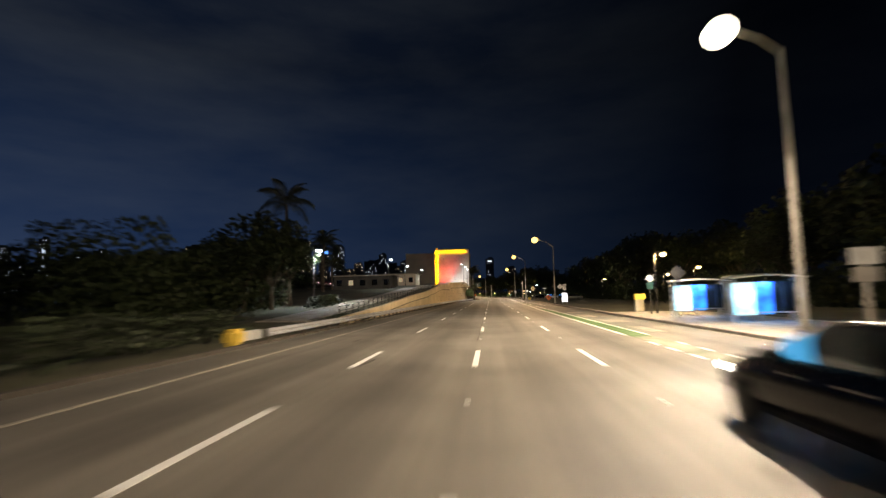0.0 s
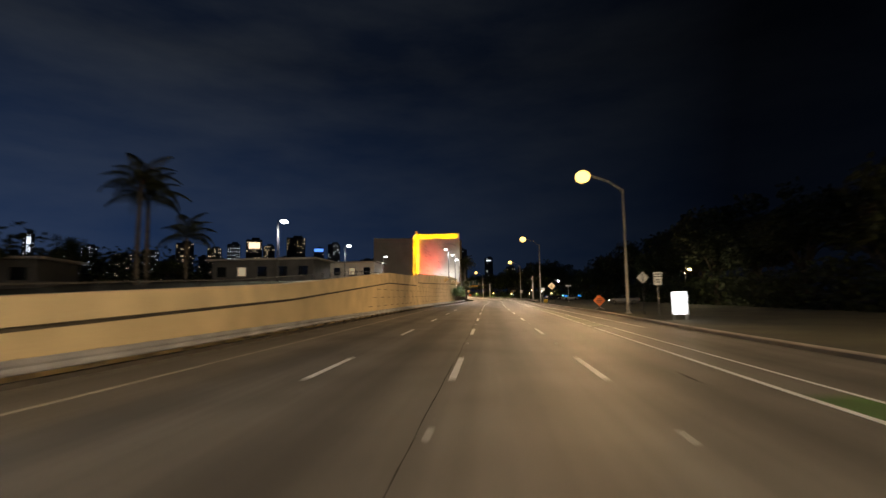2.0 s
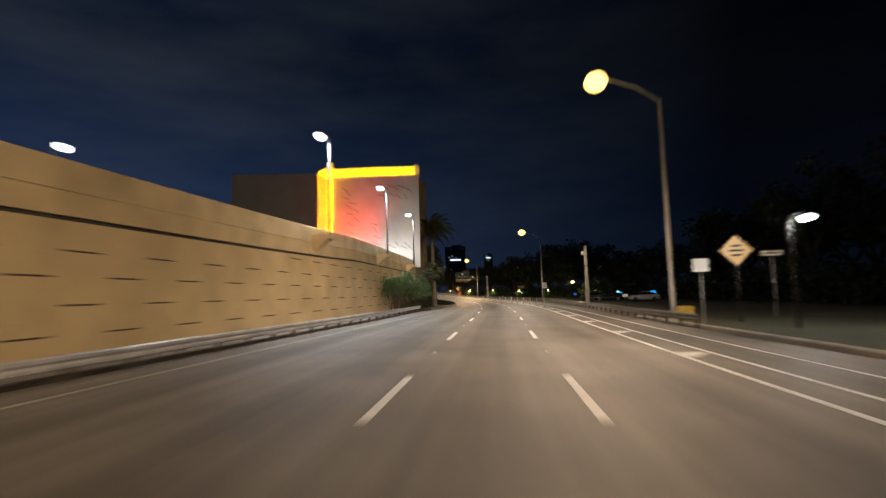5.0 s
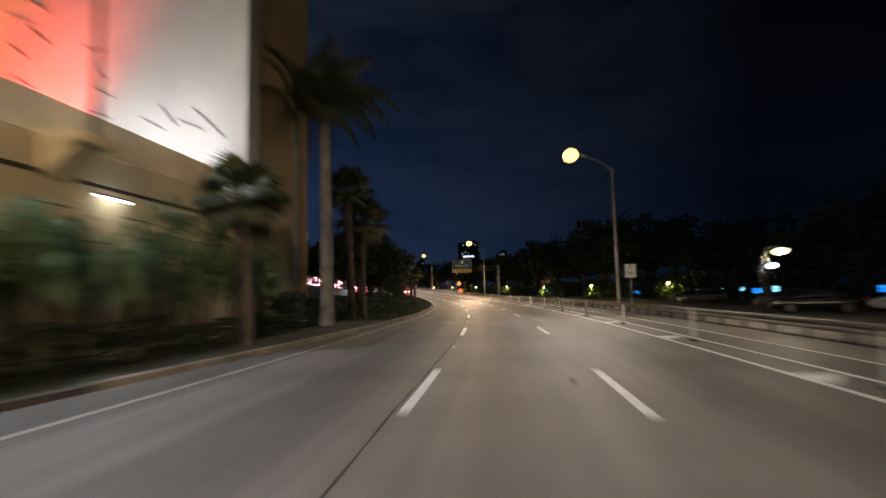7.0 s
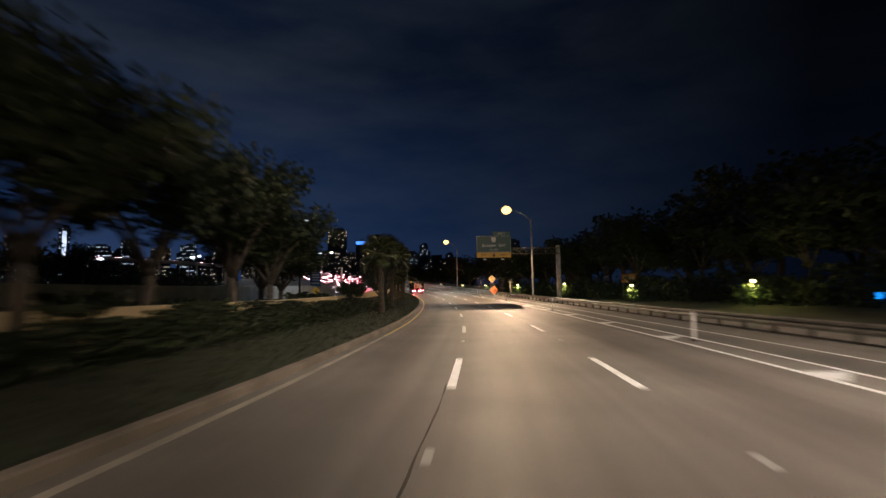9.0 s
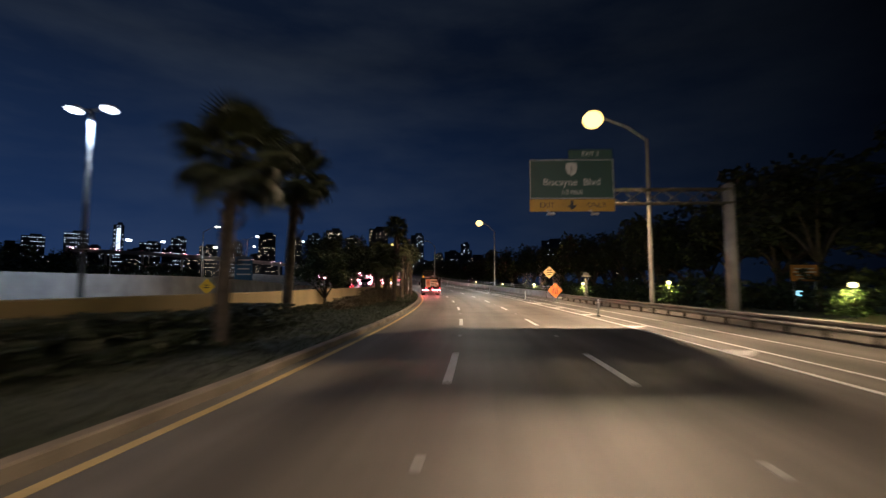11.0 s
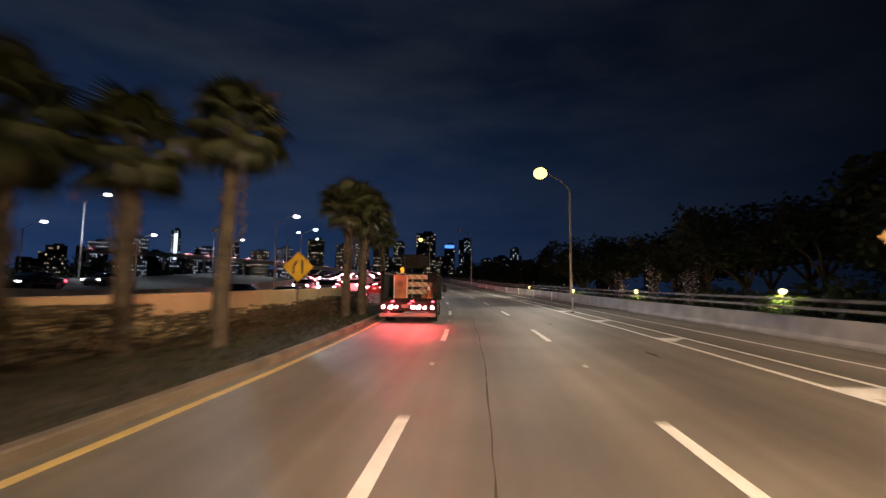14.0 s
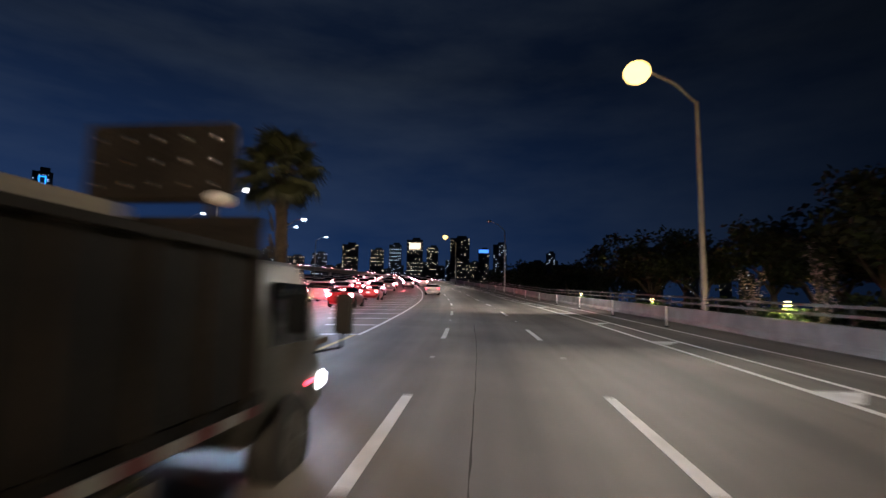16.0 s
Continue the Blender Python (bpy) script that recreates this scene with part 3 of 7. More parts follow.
for k in range(72):
    s = 313.2 + 2.45 * k
    if me is None:
        bm = bmesh.new()
        box(bm, (0, 0, 0.99), (0.07, 0.09, 0.58), bevel=0.01)
        o = part("post", bm, DIM_STEEL, railing)
        me = o.data
    else:
        o = new("post", me)
        o.parent = railing
    o.matrix_basis = at_road(s, 11.61)

# ---- left side beyond the museum: low wall, lower carriageway, far barrier ----
LOW_D = ((205, -9.4), (292, -9.2), (314, -7.4), (338, -7.0), (352, -7.0))
bm = bmesh.new()
sweep(bm, 206, 336, lambda s: ((along(LOW_D, s), -0.6), (along(LOW_D, s), 1.3), (along(LOW_D, s) - 0.02, 1.34), (along(LOW_D, s) - 0.3, 1.34), (along(LOW_D, s) - 0.3, -0.6)))
structure("wall_low", bm, WALLC, "low tan rendered wall behind the verge", "wall")
bm = bmesh.new()
slab(bm, 206, 336, -18.3, tuple((s, d - 0.3) for s, d in LOW_D), -0.9, -0.25)
slab(bm, 336, 490, -24.0, -9.0, -0.9, -0.002)
structure("road_lower", bm, SHOULDER, "second carriageway of bluish lit concrete", "road")
bm = bmesh.new()
FAR_TOP = ((200, 2.25), (292, 2.2), (304, 1.95), (327, 1.1), (345, 1.15), (490, 0.95))
FAR_D = ((200, -18.2), (345, -18.2), (372, -24.0), (490, -24.0))
sweep(bm, 200, 490, lambda s: ((along(FAR_D, s), -0.9), (along(FAR_D, s) - 0.08, 0.3), (along(FAR_D, s) - 0.2, along(FAR_TOP, s)), (along(FAR_D, s) - 0.45, along(FAR_TOP, s)), (along(FAR_D, s) - 0.6, -0.9)), 4.0)
structure("barrier", bm, CONC, "long pale concrete barrier beyond the second carriageway", "barrier")
bm = bmesh.new()
sweep(bm, 286, 420, lambda s: ((along(FAR_D, s) - 0.6, -0.9), (along(FAR_D, s) - 0.6, 0.25), (-30.0, 0.7), (-46.0, 1.5), (-46.0, -0.9)), 4.0)
structure("ramp_road", bm, SHOULDER, "pale sloping concrete slip road behind the barrier", "road")
# chevron strokes of the gore
bm = bmesh.new()
for k in range(13):
    s = 340 + 3.9 * k
    w = min(7.5, 1.2 + 0.9 * k)
    a, b = rp(s, -3.05, 0.004), rp(s - w * 0.12, -3.05 - w, 0.004)
    c, d = rp(s - w * 0.12 + 0.3, -3.05 - w, 0.004), rp(s + 0.3, -3.05, 0.004)
    bm.faces.new([bm.verts.new(v) for v in (a, d, c, b)])
tagged(done("gore_hatching", bm, WHITE), "slanted white strokes of the gore", "lane marking", kind="structure")


# ---- street lamps ----
def street_lamp(m, height=10.7, reach=3.3, rise=1.35, glass=SODIUM, power=1.0, ahead=52000, behind=21000, down=5000, tone=(1.0, 0.73, 0.46), lean=6.0, lit=True):
    """Aluminium pole with a raking arm and a cobra head."""
    t = thing("street_lamp", m, "tall aluminium street lamp with a lit sodium head" if lit else "tall aluminium street lamp, unlit", "street lamp", "street lamps along the road")
    bm = bmesh.new()
    tube(bm, [(0, 0, -0.4), (0, 0, 0.5), (0, 0, height)], [0.15, 0.14, 0.085], 12)
    box(bm, (0, 0, 0.12), (0.42, 0.42, 0.24), bevel=0.03)
    part("pole", bm, POLE, t)
    bm = bmesh.new()
    tube(bm, [(0, 0, height - 0.1), (-reach * 0.35, 0, height + rise * 0.55), (-reach * 0.75, 0, height + rise * 0.92), (-reach + 0.3, 0, height + rise)], [0.06, 0.055, 0.05, 0.045], 8)
    part("arm", bm, POLE, t)
    bm = bmesh.new()
    ball(bm, (-reach, 0, height + rise + 0.05), 0.42, 0.35)
    head = part("lamp_head", bm, POLE, t)
    bm = bmesh.new()
    if not lit:
        ball(bm, (-reach, 0, height + rise - 0.08), 0.3, 0.5)
        part("lens", bm, SIGN_GLASS, head, "dark glass lens")
        return t
    # lit lens drawn about twice its true size to stand for glare
    ball(bm, (-reach, 0, height + rise - 0.12), 0.64, 0.85)
    part("lens", bm, glass, head, "glowing sodium lens, oversized to stand for its glare")
    p = m @ Vector((-reach, 0, height + rise - 0.95))
    lamp("street_lamp_light", p, tone, 1.28 * down * power, 0.3, 118, m @ Vector((-reach - lean, 0, 0)))
    for way in (-1, 1):
        lamp("street_lamp_throw", p, tone, 1.28 * (ahead if way > 0 else behind) * power, 0.3, 68, m @ Vector((-reach - lean, way * 25.0, 0)))
    return t


street_lamp(at_road(20.5, 12.4), 11.4, 2.3, 1.0, SODIUM_NEAR, 1.7, 28000, 12000, 12000, (1.0, 0.82, 0.6), 6.5)
street_lamp(at_road(-42.0, 12.4), 11.4, 2.3, 1.0, SODIUM_NEAR, 0.9, tone=(1.0, 0.82, 0.6))
for s, d, height, power, ahead, down, tone in ((94, 12.4, 10.6, 0.56, 50000, 11000, (1.0, 0.66, 0.33)), (155.5, 11.0, 12.0, 0.4, 42000, 16000, (1.0, 0.72, 0.48)),
                                         (218, 12.0, 11.3, 0.5, 42000, 9000, (1.0, 0.79, 0.6)), (288.5, 11.6, 10.7, 1.1, 33000, 10000, (1.0, 0.68, 0.385))):
    street_lamp(at_road(s, d), height, power=power, ahead=ahead, behind={94: 12500, 218: 13000}.get(s, 21000), down=down, tone=tone, lean=4.0 if s > 280 else 6.0)
for s, d, power in ((346, 11.5, 0.42), (449, 8.0, 0.45)):
    street_lamp(at_road(s, d), 10.5, 2.75, 1.55, power=power, behind=13500, down=3000, tone=(1.0, 0.84, 0.62), lean=8.0)
street_lamp(at_road(408, 11.5), 10.5, 2.75, 1.55, lit=False)


def park_lamp(m, height, watts=900, label="slim pole lamp with a cool white lit head"):
    t = thing("park_lamp", m, label, "lamp post", "white lamps above the wall")
    bm = bmesh.new()
    tube(bm, [(0, 0, -0.3), (0, 0, height)], [0.09, 0.06], 10)
    part("pole", bm, BRONZE, t)
    bm = bmesh.new()
    tube(bm, [(0, 0, height), (0.25, 0, height + 0.12), (0.5, 0, height + 0.12)], [0.05, 0.05, 0.05], 8)
    ball(bm, (0.6, 0, height + 0.14), 0.33, 0.3)
    head = part("lamp_head", bm, DARKM, t)
    bm = bmesh.new()
    ball(bm, (0.6, 0, height + 0.02), 0.36, 0.6)
    part("lens", bm, COOL, head, "cool white lit lens")
    lamp("park_lamp_light", m @ Vector((0.6, 0, height - 0.35)), (0.82, 0.92, 1.0), watts, 0.25, 165)
    return t


for s, d, top in ((56, -19.7, 7.4), (97.5, -19.5, 9.3), (124, -20.6, 9.5), (151, -21.0, 10.0)):
    base = along(WALL_TOP, s) - 0.6
    park_lamp(at_road(s, d, base), top - base - 0.1, 8000 if s < 60 else (1500 if s < 100 else 900))
for s in (156.8, 172.3, 188.3):
    park_lamp(at_road(s, -8.05, 5.45, 180), 6.15, 4800 if s < 180 else 2600, "wall-mounted pole lamp with a cool white lit head")
    ledge = thing("lamp_ledge", at_road(s, -8.95, 5.45), "tan concrete ledge carrying the wall lamp", "ledge", "lamp ledges on the wall")
    bm = bmesh.new()
    box(bm, (0.57, 0, -0.12), (1.16, 1.15, 0.24), bevel=0.03)
    part("cap", bm, WALLCAP, ledge)
    bm = bmesh.new()
    loft_pts = [[(-0.02, y, -0.24), (0.85, y, -0.24), (0.02, y, -0.95), (-0.02, y, -0.95)] for y in (-0.45, 0.45)]
    rings = [[bm.verts.new(p) for p in ring] for ring in loft_pts]
    for k in range(4):
        bm.faces.new((rings[0][k], rings[0][(k + 1) % 4], rings[1][(k + 1) % 4], rings[1][k]))
    bm.faces.new(rings[0][::-1])
    bm.faces.new(rings[1])
    part("corbel", bm, WALLC, ledge)


# ---- museum ----
def wall_block(bm, corners, z0, z1):
    lo = [bm.verts.new((p[0], p[1], z0)) for p in corners]
    hi = [bm.verts.new((p[0], p[1], z1)) for p in corners]
    n = len(corners)
    for k in range(n):
        bm.faces.new((lo[k], lo[(k + 1) % n], hi[(k + 1) % n], hi[k]))
    bm.faces.new(lo[::-1])
    bm.faces.new(hi)


museum = thing("museum", pose(0, 0, 0), "pale angular museum building lit red and yellow", "building")
A, B, C, D = (rp(s, d).xy for s, d in ((195.6, -20.8), (195.9, -8.12), (201.2, -7.6), (192.2, -21.4)))
across = (B - A).normalized()
back = Vector((-across.y, across.x))
bm = bmesh.new()
wall_block(bm, [A + back * 1.1, B + back * 1.1 - across * 0.6, C, C - across * 16 + back * 6, A + back * 24], -0.5, 18.4)
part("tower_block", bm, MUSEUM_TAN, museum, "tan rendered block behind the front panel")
bm = bmesh.new()
wall_block(bm, [A, B, B + back * 2.1 - across * 0.4, B + back * 1.05 - across * 0.7, A + back * 1.05], 5.6, 18.5)
panel = part("front_panel", bm, MUSEUM, museum, "pale rendered front panel with raised strokes")
bm = bmesh.new()
wall_block(bm, [B - across * 0.55 - back * 0.02, B - back * 0.02, B + back * 2.1, B - across * 0.55 + back * 2.1], 18.5, 19.95)
part("fin", bm, MUSEUM, museum)
bm = bmesh.new()
wall_block(bm, [A + back * 1.12 - across * 0.1, B + back * 1.12 - across * 0.6, B + back * 1.7 - across * 0.6, A + back * 1.7 - across * 0.1], 18.4, 20.05)
part("crown_wall", bm, MUSEUM, museum, "low wall behind the panel's top, lit yellow")
bm = bmesh.new()
turn_in = (D - A).normalized()
wall_block(bm, [A + back * 1.1 - across * 0.5, A + back * 1.1 + across * 0.45, A + back * 1.75 + across * 0.45, A + back * 1.75 - across * 0.5], 18.35, 20.9)
low = [A + back * 1.7 - across * 0.5, A + back * 0.6 + turn_in * 0.3, D + back * 0.6, D + back * 1.6]
rings = [[bm.verts.new((q.x, q.y, z)) for q, z in zip(low, heights)] for heights in ((18.25,) * 4, (20.4, 20.2, 18.75, 18.75))]
for k in range(4):
    bm.faces.new((rings[0][k], rings[0][(k + 1) % 4], rings[1][(k + 1) % 4], rings[1][k]))
bm.faces.new(rings[1])
part("corner_crown", bm, MUSEUM, museum, "raised corner of the crown wall, lit yellow")
bm = bmesh.new()
for k in range(9):
    c = A + across * (0.7 + 1.35 * k) + back * 1.08
    box(bm, (0, 0, 0), (0.12, 0.1, 1.2), Matrix.Translation((c.x, c.y, 19.05)) @ Matrix.Rotation(math.atan2(across.y, across.x), 4, "Z"), 0.02)
part("crown_rib", bm, MUSEUM, museum)
bm = bmesh.new()
far_l = rp(190.6, -32.4).xy
wall_block(bm, [D, A - across * 0.12 + back * 0.3, A - across * 0.12 + back * 24, far_l + back * 20, far_l], 3.0, 18.3)
part("side_block", bm, MUSEUM_SHADED, museum, "rendered side block, its unlit look put into a darker grey")
rnd = random.Random(7)
stroke_me = None
for u, v in ((0.18, 17.2), (0.2, 15.9), (0.22, 14.8), (0.24, 13.7), (0.24, 12.3), (0.26, 11.0), (0.26, 9.6), (0.22, 16.6), (0.27, 15.2), (0.54, 17.0), (0.58, 16.2), (0.63, 17.2), (0.69, 17.4), (0.75, 17.2), (0.8, 17.4), (0.86, 17.0), (0.9, 16.8),
             (0.62, 16.1), (0.7, 16.3), (0.78, 15.9), (0.85, 16.0), (0.5, 12.2), (0.52, 11.3), (0.53, 10.4), (0.52, 9.5), (0.55, 8.6), (0.7, 9.0), (0.75, 9.3), (0.82, 8.9), (0.86, 9.2), (0.9, 8.7), (0.3, 14.2), (0.31, 12.9)):
    if stroke_me is None:
        bm = bmesh.new()
        # strokes are shallow; their shadow lines come from the darker render
        box(bm, (0, 0, 0), (1.05, 0.09, 0.085), bevel=0.02)
        o = part("relief_stroke", bm, MUSEUM_SHADED, panel)
        stroke_me = o.data
    else:
        o = new("relief_stroke", stroke_me)
        o.parent = panel
    p = A + (B - A) * u - back * 0.03
    o.matrix_basis = pose(p.x, p.y, v - 0.5, 0, 0, math.degrees(math.atan2(across.y, across.x))) @ pose(0, 0, 0, 0, rnd.uniform(15, 60), 0)
YELLOW_LED = (1.0, 0.5, 0.0)
for place, way, watts in ((D + across * 0.75 + back * 0.9, back * 0.25 - across, 420), (A + across * 0.4 - back * 0.5, back * 0.8 - across * 0.75, 560)):
    strip_lamp("museum_yellow_light", (place.x, place.y, 5.0), (place.x, place.y, 17.9), (way.x, way.y, 0), YELLOW_LED, watts)
for k in range(6):
    pl = A + across * (0.6 + 2.15 * k) + back * 0.55
    lamp("museum_top_light", (pl.x, pl.y, 18.65), (1.0, 0.5, 0.0), 260, 0.12)
pl = A + turn_in * 1.6 + back * 0.3
lamp("museum_top_light", (pl.x, pl.y, 18.6), (1.0, 0.5, 0.0), 160, 0.12)
pl = A + across * 4.4 - back * 3.0
lamp("museum_red_light", (pl.x, pl.y, 6.5), (1.0, 0.05, 0.03), 6500, 0.5, 112, (A.x + across.x * 2.4, A.y + across.y * 2.9, 13.5))
pl = B + across * 0.2 + back * 0.9
lamp("museum_top_light", (pl.x, pl.y, 19.2), (1.0, 0.5, 0.0), 40, 0.1)
for k in range(3):
    pl = A + across * (5.8 + 2.5 * k) - back * 3.5
    lamp("museum_white_light", (pl.x, pl.y, 5.6), (1.0, 0.98, 0.96), (360, 620, 620)[k], 0.5, 140, (A.x + across.x * (6 + 2.9 * k), A.y + across.y * (6 + 2.9 * k), 12.5))


# ---- plants ----
def leaf(bm, p, size, rng, down=0.0):
    """One small leaf blade: a bent quad with a pointed end."""
    a, b = rng.uniform(0, 2 * math.pi), rng.uniform(-0.9, 0.6) - down
    d = Vector((math.cos(a) * math.cos(b), math.sin(a) * math.cos(b), math.sin(b)))
    side = d.cross(Vector((rng.uniform(-1, 1), rng.uniform(-1, 1), rng.uniform(0.2, 1)))).normalized() * size * 0.32
    vs = [bm.verts.new(q) for q in (p - d * size * 0.5, p + side, p + d * size * 0.6, p - side)]
    bm.faces.new(vs)


def clump_cloud(bm, clumps, leaves, size, rng):
    """Leaves scattered in round clumps (centre, radius)."""
    for c, r in clumps:
        for _ in range(leaves):
            v = Vector((rng.gauss(0, 1), rng.gauss(0, 1), rng.gauss(0, 0.8)))
            v = v.normalized() * r * rng.uniform(0.45, 1.05)
            leaf(bm, Vector(c) + v, size * rng.uniform(0.7, 1.35), rng)


def broad_tree(m, seed, height=9.0, spread=4.2, label="broad dark-leaved tree with an uneven crown", leaves=70, size=0.5):
    rng = random.Random(seed)
    t = thing("tree", m, label, "tree", "dark trees along the road")
    bm = bmesh.new()
    fork = height * 0.32
    tube(bm, [(0, 0, -0.3), (0.1, 0.05, fork * 0.5), (0.05, 0.15, fork)], [0.36, 0.27, 0.23], 9)
    clumps = []
    for k in range(6):
        a = 2 * math.pi * k / 6 + rng.uniform(-0.4, 0.4)
        r = spread * rng.uniform(0.45, 0.85)
        tip = Vector((math.cos(a) * r, math.sin(a) * r, height * rng.uniform(0.58, 0.82)))
        mid = Vector((tip.x * 0.4, tip.y * 0.4, fork + (tip.z - fork) * 0.55))
        tube(bm, [(0.05, 0.15, fork - 0.1), mid, tip], [0.16, 0.1, 0.04], 6)
        for _ in range(4):
            clumps.append((tip + Vector((rng.uniform(-1, 1), rng.uniform(-1, 1), rng.uniform(-0.5, 0.8))) * spread * 0.3, spread * rng.uniform(0.2, 0.36)))
    for _ in range(10):
        a, r = rng.uniform(0, 6.28), spread * rng.uniform(0, 0.8)
        clumps.append((Vector((math.cos(a) * r, math.sin(a) * r, height * rng.uniform(0.55, 0.93))), spread * rng.uniform(0.2, 0.34)))
    part("trunk", bm, BARK, t)
    bm = bmesh.new()
    clump_cloud(bm, clumps, leaves, size, rng)
    part("crown", bm, LEAF, t)
    return t


def frond_mesh(kind, rng):
    """One palm leaf: a feather (royal, coconut) or a fan (sabal), growing along +x."""
    bm = bmesh.new()
    if kind == "feather":
        n, ln = 22, 3.4
        spine = [Vector((ln * (k / n) * (1 - 0.12 * (k / n)), 0, 0.9 * math.sin(1.9 * k / n) - 1.75 * (k / n) ** 2.2)) for k in range(n + 1)]
        tube(bm, spine[::3], [0.045 - 0.005 * k for k in range(len(spine[::3]))], 5, False)
        for k in range(3, n + 1):
            w = 0.85 * math.sin(math.pi * min(1, (k + 2) / (n + 3))) + 0.12
            for sgn in (-1, 1):
                p = spine[k]
                tip = p + Vector((0.35 * w, sgn * w * 0.8, -0.55 * w - rng.uniform(0, 0.15)))
                q = p + Vector((0.1, 0, 0))
                bm.faces.new([bm.verts.new(v) for v in (p, q, tip + Vector((0.04, 0, 0)), tip)])
    else:
        ln = 1.1
        tube(bm, [(0, 0, 0), (ln * 0.6, 0, 0.15), (ln, 0, 0.1)], [0.035, 0.03, 0.02], 5, False)
        for k in range(26):
            a = radians(-115 + 230 * k / 25)
            r = 1.05 * (1 - 0.25 * abs(a) / 2)
            d = Vector((math.cos(a), math.sin(a), -0.1))
            side = Vector((-math.sin(a), math.cos(a), 0)) * 0.055
            base = Vector((ln, 0, 0.1))
            midp = base + d * r * 0.6
            tip = base + d * r + Vector((0, 0, -0.4 - rng.uniform(0, 0.2)))
            bm.faces.new([bm.verts.new(v) for v in (base, midp + side, tip, midp - side)])
    me = bpy.data.meshes.new("frond")
    bm.to_mesh(me)
    bm.free()
    me.materials.append(PALM)
    return me


_rng = random.Random(11)
FROND = {k: [frond_mesh(k, _rng) for _ in range(2)] for k in ("feather", "fan")}


def palm_tree(m, seed, height, kind="fan", girth=0.2, count=None, size=1.0, label="", trunk=None):
    rng = random.Random(seed)
    t = thing("palm_tree", m, label or ("stout sabal palm with a round crown of fans" if kind == "fan" else "tall feather palm with drooping fronds"), "palm", "palms beside the road")
    bm = bmesh.new()
    lean = (rng.uniform(-0.25, 0.25), rng.uniform(-0.25, 0.25))
    pts, rad = [], []
    n = 22
    for k in range(n + 1):
        f = k / n
        pts.append((lean[0] * f * f, lean[1] * f * f, -0.3 + (height + 0.3) * f))
        rad.append(girth * (1.15 - 0.3 * f) * (1.0 + (0.07 if k % 2 else 0)) + (0.1 * girth / 0.2) * max(0, 0.12 - f) * 6)
    tube(bm, pts, rad, 10)
    part("trunk", bm, trunk or (BOOTS if kind == "fan" else BARK), t)
    top = Vector((lean[0], lean[1], height - 0.05))
    if kind == "fan":
        bm = bmesh.new()
        for k in range(54):
            a = rng.uniform(0, 6.28)
            z = -0.1 - rng.random() ** 1.3 * min(2.4, height * 0.5)
            d = Vector((math.cos(a), math.sin(a), 0)) * girth * 1.05
            tube(bm, [top + d + Vector((0, 0, z - 0.15)), top + d * 1.7 + Vector((0, 0, z + 0.2))], [0.04, 0.025], 4)
        part("boot_collar", bm, BOOTS, t)
    count = count or (34 if kind == "fan" else 17)
    for k in range(count):
        o = new("frond", FROND[kind][k % 2])
        o.parent = t
        up = (78 - 125 * (k / count)) if kind == "fan" else (62 - 85 * (k / count))
        o.matrix_basis = Matrix.Translation(top + Vector((0, 0, 0.15))) @ pose(0, 0, 0, 0, 0, 137.5 * k + rng.uniform(-15, 15)) @ pose(0, 0, 0, rng.uniform(-20, 20), -up + rng.uniform(-9, 9), 0) @ Matrix.Scale(size * rng.uniform(0.85, 1.1), 4)
    return t


def hedge(name, label, s0, s1, dist, height, width, seed, leaves=220, size=0.22, material=HEDGE):
    """A row of shrubs, leaf by leaf."""
    rng = random.Random(seed)
    t = tagged(new(name), label, "hedge")
    n = max(1, int((s1 - s0) / 0.9))
    for k in range(n):
        s = s0 + (s1 - s0) * (k + 0.5) / n
        d = dist(s) if callable(dist) else dist
        h = height * rng.uniform(0.75, 1.15)
        bm = bmesh.new()
        for _ in range(leaves):
            z = h * (1 - rng.random() ** 1.6)
            w = width * (0.55 + 0.45 * math.sin(math.pi * min(1, z / h + 0.15)))
            p = rp(s + rng.uniform(-0.8, 0.8), d + rng.gauss(0, 0.33) * w, z + 0.05)
            leaf(bm, p, size * rng.uniform(0.7, 1.3), rng)
        part("bush", bm, material, t)
    return t


# trees of the park, a few shapes repeated
protos = [broad_tree(pose(0, 0, 0), 31 + k, 9.2 + 0.8 * (k % 3), 4.4 + 0.4 * (k % 2)) for k in range(4)]
near_protos = [broad_tree(pose(0, 0, 0), 71 + k, 9.2 + 0.8 * k, 4.4, leaves=210, size=0.3) for k in range(2)]
near_used = 0
rng = random.Random(5)
spots = []
for k in range(26):
    s = 26 + 9.2 * k
    low = 0.8 if s > 205 else 1.0
    spots.append((s + rng.uniform(-2, 2), rng.uniform(33, 37) + (3 if s < 90 else 0), rng.uniform(0.92, 1.15) * low))
    spots.append((s + 4 + rng.uniform(-2, 2), rng.uniform(40, 50), rng.uniform(1.05, 1.35) * low))
for k in range(16):
    s = 266 + 7.5 * k
    spots.append((s + rng.uniform(-2, 2), rng.uniform(34, 37), rng.uniform(0.6, 0.72) * (1.7 if s > 296 else 1.35)))
    spots.append((s + rng.uniform(-2, 2), rng.uniform(38, 46), rng.uniform(0.75, 0.95) * 1.45))
for k in range(14):
    s = 390 + 9 * k
    spots.append((s, rng.uniform(30, 44), rng.uniform(1.1, 1.35)))
